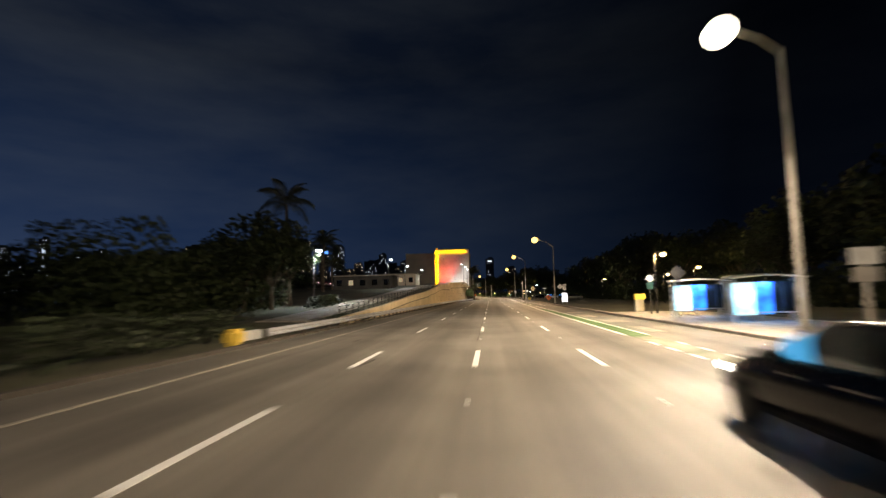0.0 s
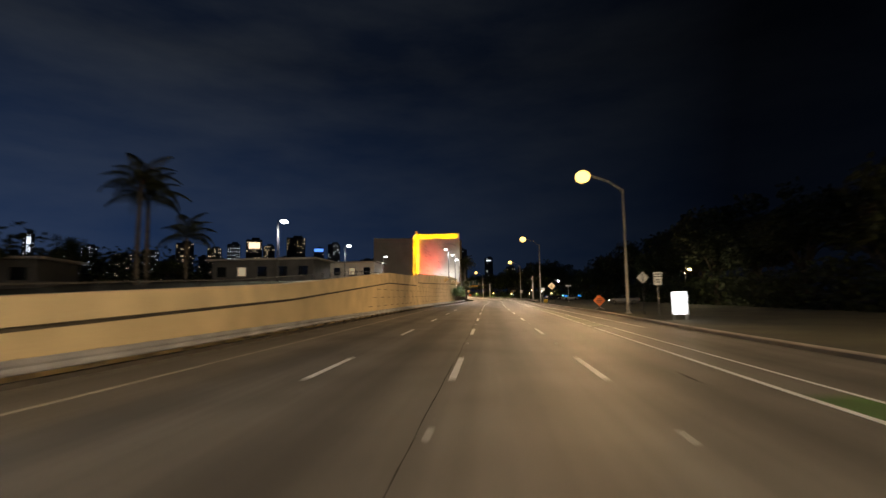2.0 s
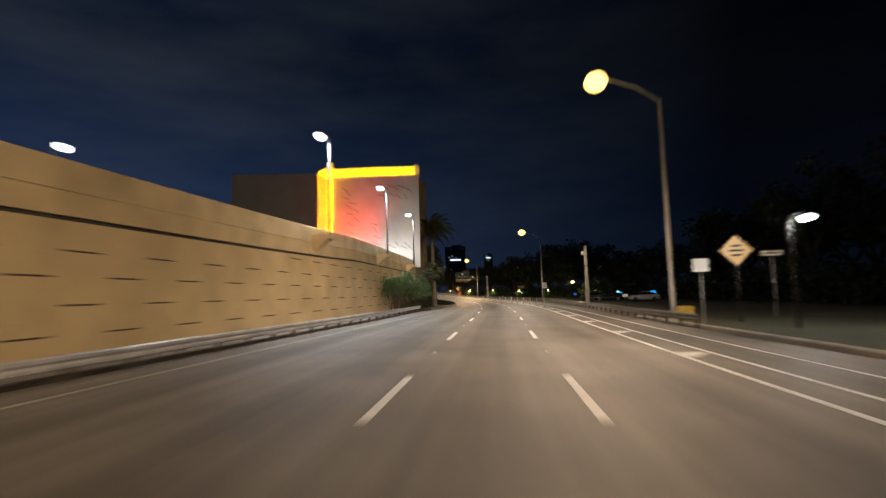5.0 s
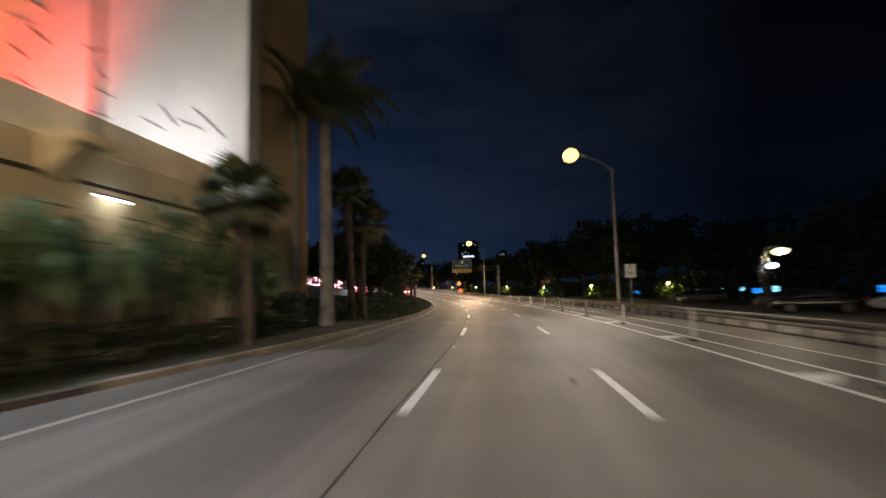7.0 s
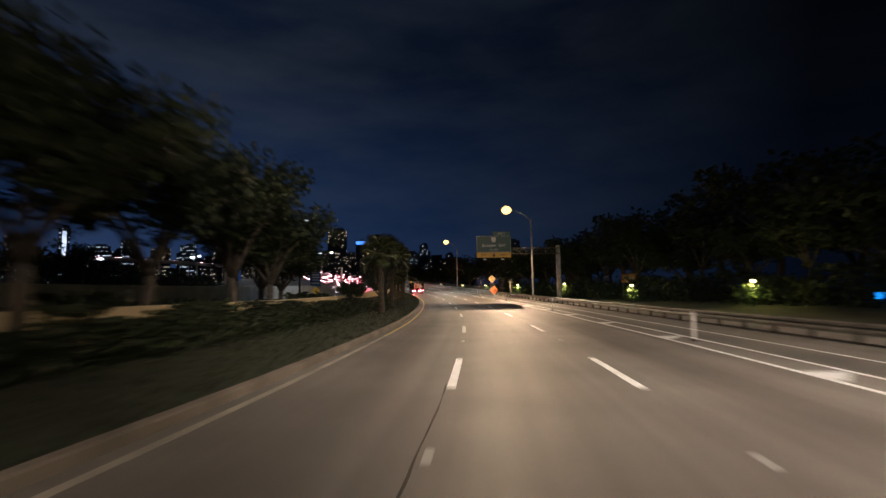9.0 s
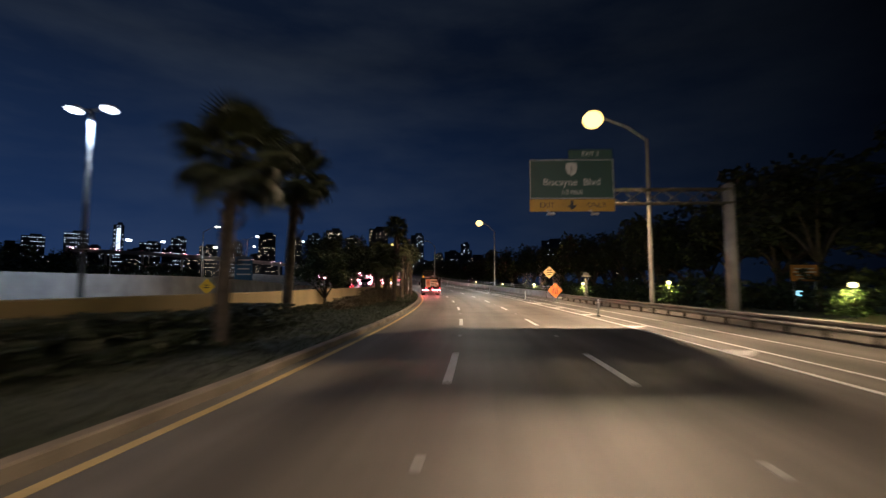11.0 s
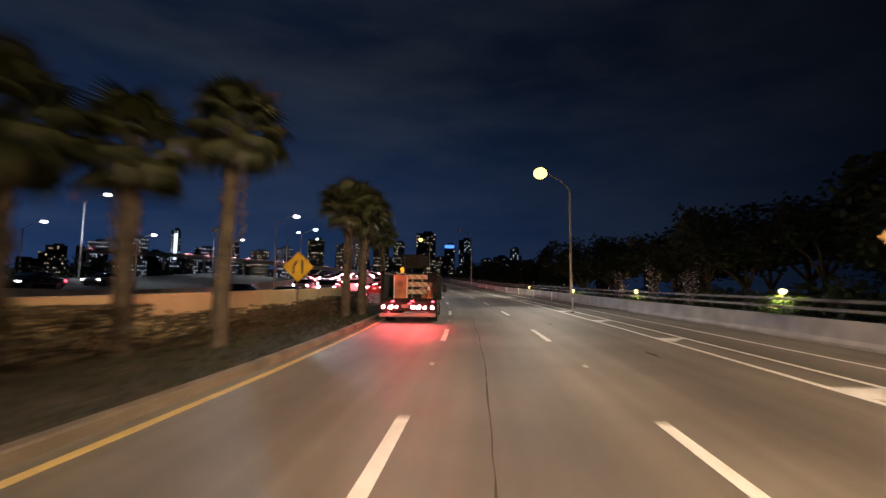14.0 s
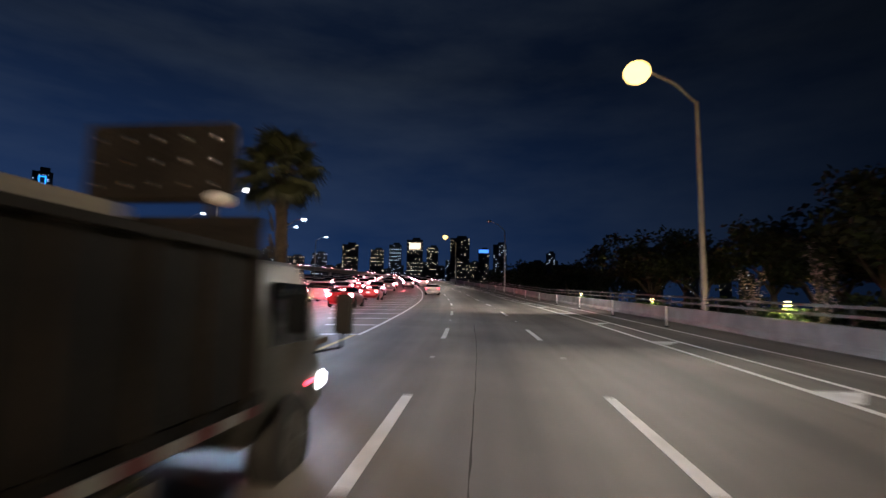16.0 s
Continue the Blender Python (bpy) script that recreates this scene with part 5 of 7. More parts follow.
places = [(372, -7.6), (384, -8.2), (381, -12), (394, -11.6), (398, -7.9), (408, -12.1), (411, -8.0), (424, -8.4), (421, -12.0), (437, -8.0), (434, -12.4), (450, -8.3), (447, -12), (463, -8.2), (461, -12.0), (476, -8.2), (360, -15.5), (375, -15.6), (389, -15.4), (404, -15.6), (418, -15.4), (432, -15.5), (446, -15.6), (470, -15.5), (478, -12),
          (412, -4.8), (428, -4.9), (443, -1.7), (446, -4.8), (462, -4.8), (466, -1.6), (455, 1.6)]
places += [(402 + 7.2 * k, d) for k in range(12) for d in (-18.6, -4.9 if k > 7 else -21.5)] + [(398 + 6.9 * k, -1.7) for k in range(10) if k > 3]
for k, (s, d) in enumerate(places):
    copy_thing(queue[k % 3], at_road(s + rng.uniform(-1, 1), d + rng.uniform(-0.2, 0.2), 0.0, rng.uniform(-2, 2)))
car(at_road(388, -1.7), PAINT_WHITE, "white saloon between lane lines with lit tail lamps", 1.0, hot=False)
for k, (s, d, turn) in enumerate(((333, -13.5, 0), (345, -14.0, 0), (338, -31.0, 180), (352, -34.0, 180))):
    car(at_road(s, d, -0.25 if d > -20 else 0.75, turn), PAINT_GREY if k % 2 else PAINT_BLACK, "dark car on the second carriageway", 1.22 if k == 0 else 1.0, True, k > 1, "cars on the second carriageway", False)
for s, d in ((356, -9.5), (365, -9), (378, -13), (390, -10), (405, -6), (420, -10), (450, -9)):
    lamp("brake_glow", rp(s - 2.6, d, 0.9), (1.0, 0.1, 0.12), 850, 0.4)
car(at_road(130.5, 21.5, 0.1, 78), PAINT_GREY, "grey car with lit headlamps beyond the verge", 1.0, False, True)
for x in (-0.6, 0.6):
    pc = at_road(130.5, 21.5, 0.1, 78) @ Vector((x, 2.5, 0.65))
    lamp("car_headlight", pc, (1.0, 0.95, 0.85), 350, 0.08, 70, at_road(130.5, 21.5, 0.1, 78) @ Vector((x, 9.0, 0.0)))

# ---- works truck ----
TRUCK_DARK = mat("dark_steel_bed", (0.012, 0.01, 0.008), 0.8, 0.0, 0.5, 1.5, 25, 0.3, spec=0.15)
# the cab's white, toned down to a dark grey
CAB_GREY = mat("dark_grey_cab", (0.1, 0.095, 0.085), 0.5, 0.0, 0.3, 2, 30, 0.1)
ORANGE = mat("orange_plastic", (0.28, 0.075, 0.022), 0.6, 0.0, 0.6, 2.2, 14, 0.2)
REFLECT = mat("white_reflective_sheet", (0.7, 0.7, 0.7), 0.4, 0.0, 0.08, 5, 30, 0.0)
BOARD = striped("barricade_stripes", (0.28, 0.25, 0.2), (0.25, 0.12, 0.04), 0.3, "X", 1.0)
SKIRT = striped("conspicuity_tape", (0.2, 0.2, 0.195), (0.08, 0.01, 0.01), 0.6, "Y", 0.0)
truck = thing("works_truck", at_road(321.3, -1.72), "dark stake-body works truck loaded with orange drums and barricades", "truck")
L, HW = 7.05, 1.16
bm = bmesh.new()
box(bm, (0, L * 0.4, 0.98), (2 * HW, L * 0.8 - 0.3, 0.14), bevel=0.02)
part("deck", bm, TRUCK_DARK, truck)
bm = bmesh.new()
for x in (-0.42, 0.42):
    box(bm, (x, L * 0.47, 0.78), (0.1, L * 0.9, 0.26))
box(bm, (0, 2.0, 0.7), (1.7, 0.14, 0.14))
part("chassis", bm, DARKM, truck)
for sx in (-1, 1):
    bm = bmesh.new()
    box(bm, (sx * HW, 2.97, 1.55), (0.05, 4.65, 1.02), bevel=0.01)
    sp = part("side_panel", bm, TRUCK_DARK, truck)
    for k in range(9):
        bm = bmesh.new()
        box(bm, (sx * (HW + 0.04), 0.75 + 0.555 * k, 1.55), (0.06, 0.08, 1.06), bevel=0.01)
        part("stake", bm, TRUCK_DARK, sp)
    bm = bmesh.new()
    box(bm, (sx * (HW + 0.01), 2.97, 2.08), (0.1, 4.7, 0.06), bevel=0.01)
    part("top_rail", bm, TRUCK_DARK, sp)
    bm = bmesh.new()
    box(bm, (sx * (HW - 0.02), 0.58, 1.6), (0.14, 0.16, 1.2), bevel=0.02)
    part("corner_post", bm, TRUCK_DARK, truck)
    bm = bmesh.new()
    box(bm, (sx * (HW + 0.045), 2.75, 0.93), (0.012, 5.2, 0.07))
    part("reflective_strip", bm, SKIRT, truck, "red and white reflective strip")
    for k in range(3):
        bm = bmesh.new()
        box(bm, (sx * 0.98, 2.75 + 0.66 * k, 0.55), (0.3, 0.54, 0.5), bevel=0.04)
        part("tool_box", bm, DIM_STEEL, truck, "grey steel tool box below the deck")
bm = bmesh.new()
box(bm, (0, 5.33, 1.65), (2 * HW, 0.06, 1.3), bevel=0.01)
box(bm, (0, 5.33, 2.33), (2 * HW, 0.1, 0.08))
part("headboard", bm, TRUCK_DARK, truck)
bm = bmesh.new()
box(bm, (0, -0.02, 0.36), (2.36, 0.12, 0.16), bevel=0.02)
for x in (-0.8, 0.8):
    box(bm, (x, 0.12, 0.6), (0.1, 0.2, 0.4))
part("rear_bumper", bm, DIM_STEEL, truck, "worn steel rear bumper")
bm = bmesh.new()
box(bm, (0, 0.05, 0.72), (2.3, 0.07, 0.42), bevel=0.01)
part("lamp_panel", bm, TRUCK_DARK, truck)
for x, z, w, h in ((-1.02, 0.69, 0.15, 0.12), (-0.7, 0.67, 0.2, 0.13), (-0.48, 0.69, 0.13, 0.11), (0.24, 0.68, 0.18, 0.14), (0.47, 0.68, 0.17, 0.14), (0.72, 0.66, 0.13, 0.11), (1.02, 0.67, 0.15, 0.13), (-0.62, 0.92, 0.14, 0.06), (0.08, 0.83, 0.12, 0.05), (0.2, 0.93, 0.16, 0.06), (1.05, 0.92, 0.14, 0.06)):
    bm = bmesh.new()
    ball(bm, (0, 0, 0), 1.0, 1.0, 14, 8, Matrix.Translation((x, -0.01, z)) @ Matrix.Diagonal((w * 0.5, 0.05, h * 0.58, 1)))
    part("tail_lamp", bm, TAIL_HOT if h > 0.1 else TAIL, truck, "round red tail lamp, lit")
bm = bmesh.new()
box(bm, (-0.1, -0.005, 0.72), (0.3, 0.02, 0.15))
part("number_plate", bm, DIM_STEEL, truck)
# cab
bm = bmesh.new()
loft(bm, [hoop(y, hw, z0, z1, 0.14) for y, hw, z0, z1 in ((5.45, 1.05, 0.62, 1.95), (5.6, 1.08, 0.55, 2.08), (6.4, 1.08, 0.5, 2.1), (6.95, 1.06, 0.45, 1.68), (7.2, 1.02, 0.45, 1.2), (7.26, 0.95, 0.5, 0.9))])
cab = part("cab", bm, CAB_GREY, truck, "white cab toned down to dark grey")
for sx in (-1, 1):
    bm = bmesh.new()
    box(bm, (sx * 1.075, 6.2, 1.62), (0.03, 0.85, 0.55), bevel=0.01)
    part("side_window", bm, GLASS_DARK, cab, "dark glass")
    bm = bmesh.new()
    tube(bm, [(sx * 1.05, 6.85, 1.2), (sx * 1.32, 6.95, 1.25), (sx * 1.34, 6.95, 1.85), (sx * 1.05, 6.8, 1.9)], 0.018, 6)
    box(bm, (sx * 1.35, 6.93, 1.6), (0.2, 0.08, 0.42), bevel=0.02)
    part("mirror", bm, BLACK, cab, "tall black mirror on a loop bracket")
    bm = bmesh.new()
    box(bm, (sx * 0.95, 7.16, 0.88), (0.24, 0.16, 0.18), bevel=0.03)
    part("headlamp", bm, HEAD, cab)
    bm = bmesh.new()
    box(bm, (sx * 1.06, 6.72, 0.92), (0.05, 0.12, 0.08), bevel=0.02)
    part("marker_lamp", bm, TAIL, cab, "red side marker lamp")
    wheel(truck, sx * 0.98, 6.3, 0.44, 0.26)
    wheel(truck, sx * 0.95, 1.9, 0.44, 0.42)
# pale board along the top of the kerb-side panel, and one on the other side
for sx, y0, y1 in ((1, 0.62, 3.9), (-1, 0.62, 3.3)):
    bm = bmesh.new()
    box(bm, (sx * (HW - 0.02), (y0 + y1) / 2, 2.15), (0.05, y1 - y0, 0.08), bevel=0.01)
    part("top_board", bm, SHOULDER, truck, "pale scuffed board above the side panel")
# raised arrow board
bm = bmesh.new()
box(bm, (-0.22, 6.05, 3.02), (1.5, 0.12, 0.76), bevel=0.03)
board = part("arrow_board", bm, TRUCK_DARK, truck, "dark folded arrow board on posts")
for x in (-0.7, 0.3):
    bm = bmesh.new()
    tube(bm, [(x, 6.05, 2.0), (x, 6.05, 2.7)], 0.05, 8)
    part("board_post", bm, DARKM, truck)
bulb_me = None
for k in range(15):
    x, z = -0.8 + 0.29 * (k % 5), 2.8 + 0.22 * (k // 5)
    if bulb_me is None:
        bm = bmesh.new()
        ball(bm, (0, 0, 0), 0.032, 1.0, 10, 6)
        o = part("bulb", bm, CHROME, board)
        bulb_me = o.data
    else:
        o = new("bulb", bulb_me)
        o.parent = board
    o.matrix_basis = pose(x, 5.98, z)
AMBER = lamp_mat("amber_beacon", (1.0, 0.42, 0.03), 0.9)
for x, y, z in ((0.62, 5.95, 2.3), (-0.85, 5.33, 2.57)):
    bm = bmesh.new()
    tube(bm, [(x, y, z - 0.2), (x, y, z - 0.05), (x, y, z + 0.05), (x, y, z + 0.1)], [0.07, 0.1, 0.09, 0.03], 12)
    part("beacon", bm, AMBER, truck, "amber beacon")
bm = bmesh.new()
ball(bm, (0.48, 5.9, 2.64), 0.12, 0.55)
part("work_lamp", bm, REFLECT, truck, "round pale work lamp, unlit")

# load
DECK = 1.05
tm = truck.matrix_basis


def on_deck(x, y, z=0.0, turn=0.0):
    return tm @ pose(x, y, DECK + z, 0, 0, turn)


def drum(m):
    t = thing("marker_tube", m, "orange marker tube with reflective bands, lying on its side", "marker tube", "marker tubes on the truck")
    bm = bmesh.new()
    tube(bm, [(0, 0, 0), (0, 0.06, 0), (0, 0.3, 0), (0, 0.32, 0), (0, 0.62, 0), (0, 0.64, 0), (0, 0.94, 0)], [0.1, 0.108, 0.11, 0.112, 0.112, 0.115, 0.12], 18)
    part("shell", bm, ORANGE, t)
    bm = bmesh.new()
    for y in (0.34, 0.7):
        tube(bm, [(0, y, 0), (0, y + 0.14, 0)], [0.117, 0.119], 18, False)
    part("band", bm, REFLECT, t, "white reflective band")
    return t


d0 = drum(on_deck(0.62, 1.0, 0.13))
for x, z in ((0.88, 0.13), (0.5, 0.36), (0.75, 0.36), (0.99, 0.36), (0.6, 0.59), (0.86, 0.59)):
    copy_thing(d0, on_deck(x, 0.95 + 0.1 * z, z))
cone = thing("traffic_cone", on_deck(0.84, 0.55), "orange traffic cone with a white collar", "traffic cone")
bm = bmesh.new()
tube(bm, [(0, 0, 0.03), (0, 0, 0.62)], [0.1, 0.02], 16)
box(bm, (0, 0, 0.015), (0.34, 0.34, 0.03), bevel=0.005)
part("shell", bm, ORANGE, cone)
bm = bmesh.new()
tube(bm, [(0, 0, 0.36), (0, 0, 0.52)], [0.063, 0.045], 16, False)
part("band", bm, REFLECT, cone)
bar = thing("barricade", on_deck(0.34, 0.72), "folding barricade with slanted orange and white stripes", "barricade")
for k, z in enumerate((0.28, 0.6, 0.92)):
    bm = bmesh.new()
    box(bm, (0.0, 0.02, z), (0.86, 0.04, 0.19), bevel=0.005)
    part("board", bm, BOARD, bar, "striped board")
for x in (-0.22, 0.2):
    bm = bmesh.new()
    box(bm, (x, 0.05, 0.52), (0.06, 0.05, 1.04))
    part("leg", bm, DIM_STEEL, bar)
sign_load = thing("folded_sign", on_deck(-0.37, 0.7), "worn orange sign panel standing on the deck", "sign")
bm = bmesh.new()
box(bm, (0, 0, 0.5), (0.58, 0.3, 1.0), bevel=0.02)
part("panel", bm, ORANGE, sign_load)
for x in (-0.275, 0.275):
    bm = bmesh.new()
    box(bm, (x, -0.155, 0.48), (0.03, 0.02, 0.94), bevel=0.005)
    part("edge_strip", bm, STEEL, sign_load, "scratched metal edge")
bm = bmesh.new()
tube(bm, [(-0.18, 0, 1.0), (-0.18, 0, 1.06), (0.18, 0, 1.06), (0.18, 0, 1.0)], 0.012, 6)
part("carry_handle", bm, STEEL, sign_load)
for x in (-0.7, 0.6):
    lamp("truck_lamp_glow", tm @ Vector((x, -0.3, 0.62)), (1.0, 0.05, 0.07), 60, 0.1)
    lamp("truck_brake_glow", tm @ Vector((x, -0.12, 0.7)), (1.0, 0.085, 0.07), 740, 0.15, 118, tm @ Vector((x, -5.0, 0.0)))


# ---- signs and street furniture ----
SIGN_GREEN = mat("green_sign_sheet", (0.004, 0.05, 0.038), 0.45, 0, 0.12, 1.5, 30, 0.0)
SIGN_YELLOW = mat("yellow_sign_sheet", (0.62, 0.38, 0.02), 0.45, 0, 0.12, 1.5, 30, 0.0)
# darker yellow and white for the overhead sign, its poor light in the colour
SIGN_YELLOW_DIM = mat("dimmed_yellow_sheet", (0.44, 0.25, 0.014), 0.5, 0, 0.15, 1.5, 30, 0.0)
SIGN_WHITE_DIM = mat("dimmed_white_sheet", (0.48, 0.48, 0.46), 0.5, 0, 0.1, 1.5, 30, 0.0)
SIGN_ORANGE = mat("orange_sign_sheet", (0.55, 0.125, 0.02), 0.45, 0, 0.12, 1.5, 30, 0.0)
SIGN_CREAM = mat("pale_orange_sign_sheet", (0.6, 0.38, 0.15), 0.45, 0, 0.1, 1.5, 30, 0.0)
SIGN_WHITE = mat("white_sign_sheet", (0.72, 0.72, 0.7), 0.45, 0, 0.08, 1.5, 30, 0.0)
SIGN_BLUE = mat("blue_sign_sheet", (0.03, 0.12, 0.25), 0.45, 0, 0.1, 1.5, 30, 0.0)
SIGN_BROWN = mat("brown_sign_sheet", (0.42, 0.2, 0.05), 0.5, 0, 0.15, 1.5, 30, 0.0)
INK = mat("black_sign_ink", (0.015, 0.015, 0.015), 0.5, 0, 0.1, 2, 30, 0.0)
BACKLIT = poster_mat("backlit_poster", (0.55, 0.9, 1.0), (0.1, 0.6, 0.9), 1.5, 1.6)
BACKLIT_BLUE = poster_mat("backlit_blue_panel", (0.01, 0.08, 0.5), (0.03, 0.4, 1.0), 1.3, 2.2)
BOARD_LIT = lamp_mat("lit_white_board", (0.9, 0.92, 1.0), 1.3)
YELLOWBOX = mat("yellow_painted_box", (0.65, 0.45, 0.06), 0.6, 0, 0.2, 3, 30, 0.1)


def lettering(text, size, depth=0.006):
    """Words as a thin mesh, upright, read from -y."""
    cu = bpy.data.curves.new("lettering", "FONT")
    cu.body, cu.size, cu.align_x, cu.align_y, cu.extrude = text, size, "CENTER", "CENTER", depth / 2
    cu.resolution_u = 3
    ob = bpy.data.objects.new("lettering", cu)
    me = bpy.data.meshes.new_from_object(ob)
    bpy.data.objects.remove(ob)
    bpy.data.curves.remove(cu)
    return me


def words(text, size, x, y, z, material, parent):
    me = lettering(text, size)
    me.materials.append(material)
    o = new("lettering", me)
    o.parent = parent
    o.matrix_basis = pose(x, y, z, 90, 0, 0)
    return o


def panel(w, h, z, material, parent, name="panel", y=0.0, x=0.0, turn=0.0, thick=0.025):
    bm = bmesh.new()
    box(bm, (0, 0, 0), (w, thick, h), Matrix.Translation((x, y, z)) @ Matrix.Rotation(radians(turn), 4, "Y"), bevel=0.006)
    return part(name, bm, material, parent)


def bars(rows, parent, y, material=INK, height=0.07, turn=0.0):
    """Writing that cannot be read: plain bars (x, z, width)."""
    for x, z, w in rows:
        panel(w, height, z, material, parent, "text_bar", y, x, 0.0, 0.008)


def post(parent, top, x=0.0, y=0.04, r=0.035, material=STEEL):
    bm = bmesh.new()
    tube(bm, [(x, y, -0.3), (x, y, top)], r, 8)
    part("post", bm, material, parent)


def diamond(m, z, side, sheet, label, posts=(0.0,), rows=(), low=False):
    t = thing("diamond_sign", m, label, "road sign")
    panel(side, side, z, sheet, t, "panel", 0.0, 0.0, 45.0)
    for x in posts:
        post(t, z + side * 0.4, x, 0.05, 0.03, DARKM)
    bars(rows, t, -0.02, INK, side * 0.09)
    return t


# overhead guide sign on a cantilever
gantry = thing("overhead_sign", at_road(282.8, 0.0), "green and yellow guide sign on a steel cantilever arm", "overhead sign")
bm = bmesh.new()
tube(bm, [(13.55, 0.6, -0.3), (13.55, 0.6, 6.7)], [0.3, 0.26], 16)
tube(bm, [(13.55, 0.6, 6.7), (13.55, 0.6, 6.82)], [0.3, 0.12], 16)
part("pole", bm, POLE, gantry)
bm = bmesh.new()
for z in (5.75, 6.45):
    for y in (0.12, 0.5):
        tube(bm, [(13.5, y, z), (3.9, y, z)], 0.05, 8)
for k in range(9):
    x = 4.2 + k
    tube(bm, [(x, 0.12, 5.75), (x + 1.0, 0.12, 6.45)], 0.025, 6)
    tube(bm, [(x, 0.5, 6.45), (x + 1.0, 0.5, 5.75)], 0.025, 6)
    tube(bm, [(x, 0.12, 5.75), (x, 0.5, 5.75)], 0.02, 6)
part("truss_arm", bm, DIM_STEEL, gantry, "dull dark truss arm")
g_panel = panel(4.2, 2.0, 6.95, SIGN_GREEN, gantry, "guide_panel", 0.0, 5.54)
panel(4.2, 0.62, 5.62, SIGN_YELLOW_DIM, gantry, "exit_strip", 0.0, 5.54)
panel(2.2, 0.48, 8.22, SIGN_GREEN, gantry, "tab_panel", 0.0, 6.5)
bm = bmesh.new()
for x, z, w, h in ((5.54, 7.92, 4.1, 0.03), (5.54, 5.98, 4.1, 0.03), (3.48, 6.95, 0.03, 1.97), (7.6, 6.95, 0.03, 1.97)):
    box(bm, (x, -0.017, z), (w, 0.01, h))
part("border", bm, SIGN_WHITE_DIM, gantry)
bm = bmesh.new()
loft(bm, [[(5.54 + x, y, 7.45 + z) for x, z in ((-0.26, 0.3), (0, 0.33), (0.26, 0.3), (0.3, 0.05), (0.2, -0.22), (0, -0.34), (-0.2, -0.22), (-0.3, 0.05))] for y in (-0.014, -0.026)])
part("route_shield", bm, SIGN_WHITE_DIM, gantry)
words("1", 0.44, 5.54, -0.032, 7.44, INK, gantry)
words("Biscayne  Blvd", 0.5, 5.54, -0.02, 6.78, SIGN_WHITE_DIM, gantry)
words("1/2 MILE", 0.3, 5.54, -0.02, 6.27, SIGN_WHITE_DIM, gantry)
words("EXIT", 0.36, 4.3, -0.02, 5.62, INK, gantry)
words("ONLY", 0.36, 6.75, -0.02, 5.62, INK, gantry)
words("EXIT 2", 0.3, 6.5, -0.02, 8.22, SIGN_WHITE_DIM, gantry)
bm = bmesh.new()
loft(bm, [[(5.54 + x, y, 5.62 + z) for x, z in ((-0.07, 0.24), (0.07, 0.24), (0.07, 0.0), (0.24, 0.0), (0.0, -0.25), (-0.24, 0.0), (-0.07, 0.0))] for y in (-0.014, -0.022)])
part("arrow", bm, INK, gantry)
for x in (4.3, 6.4):
    bm = bmesh.new()
    tube(bm, [(x, 0.1, 5.4), (x, -0.9, 5.05)], 0.03, 6)
    box(bm, (x, -1.0, 5.03), (0.35, 0.2, 0.12), bevel=0.02)
    part("sign_light_bracket", bm, POLE, gantry)

# portable and fixed warning signs
diamond(at_road(312.5, 11.0), 2.85, 1.0, SIGN_CREAM, "pale orange diamond warning sign on two posts", (-0.35, 0.35), ((0, 3.1, 0.5), (0, 2.85, 0.62), (0, 2.6, 0.5)))
d2 = diamond(at_road(305.0, 9.6), 1.03, 1.0, SIGN_ORANGE, "orange diamond lane-merge sign on a low stand", (0.0,), ())
for pts in (((-0.22, 0.72), (-0.2, 1.05), (-0.08, 1.3)), ((0.2, 0.72), (0.2, 1.35)), ((0.05, 0.72), (0.05, 1.1))):
    bm = bmesh.new()
    tube(bm, [(x, -0.03, z) for x, z in pts], 0.045, 6)
    part("symbol_stroke", bm, INK, d2)
bm = bmesh.new()
for x in (-0.55, 0.55):
    tube(bm, [(0, 0.06, 0.35), (x, 0.06, 0.03)], 0.025, 6)
    tube(bm, [(0, 0.06, 0.35), (0, 0.06 + x, 0.03)], 0.025, 6)
part("stand", bm, STEEL, d2)
d3 = diamond(at_road(106.0, 12.65, 0.05), 1.0, 0.92, SIGN_ORANGE, "bright orange diamond works sign on a low stand", (0.0,), ((0, 1.18, 0.4), (0, 1.0, 0.62), (0, 0.82, 0.4)))
bm = bmesh.new()
for x in (-0.55, 0.55):
    tube(bm, [(0, 0.06, 0.3), (x, 0.06, 0.03)], 0.025, 6)
part("stand", bm, STEEL, d3)
diamond(at_road(152.5, 13.0, 0.1), 3.3, 1.05, SIGN_CREAM, "orange diamond works sign on a post", (0.0,), ((0, 3.52, 0.45), (0, 3.3, 0.65), (0, 3.08, 0.45)))
diamond(at_road(292.5, -17.4, -0.25), 1.75, 0.8, SIGN_YELLOW, "yellow diamond warning sign beside the far road", (0.0,), ((0, 1.85, 0.3), (0, 1.68, 0.4)))
y2 = diamond(at_road(322.0, -6.6), 2.35, 0.95, SIGN_YELLOW, "yellow diamond merge sign beyond the wall", (0.0,), ())
for pts in (((-0.2, 2.05), (-0.18, 2.35), (-0.06, 2.6)), ((0.18, 2.05), (0.18, 2.65))):
    bm = bmesh.new()
    tube(bm, [(x, -0.03, z) for x, z in pts], 0.04, 6)
    part("symbol_stroke", bm, INK, y2)
back1 = diamond(at_road(33.0, 12.35, 0.1, 180), 2.85, 0.72, DARKM, "bare metal back of a diamond sign", (0.0,))
diamond(at_road(92.0, 13.1, 0.1, 180), 2.9, 0.7, STEEL, "grey metal back of a diamond sign", (0.0,))

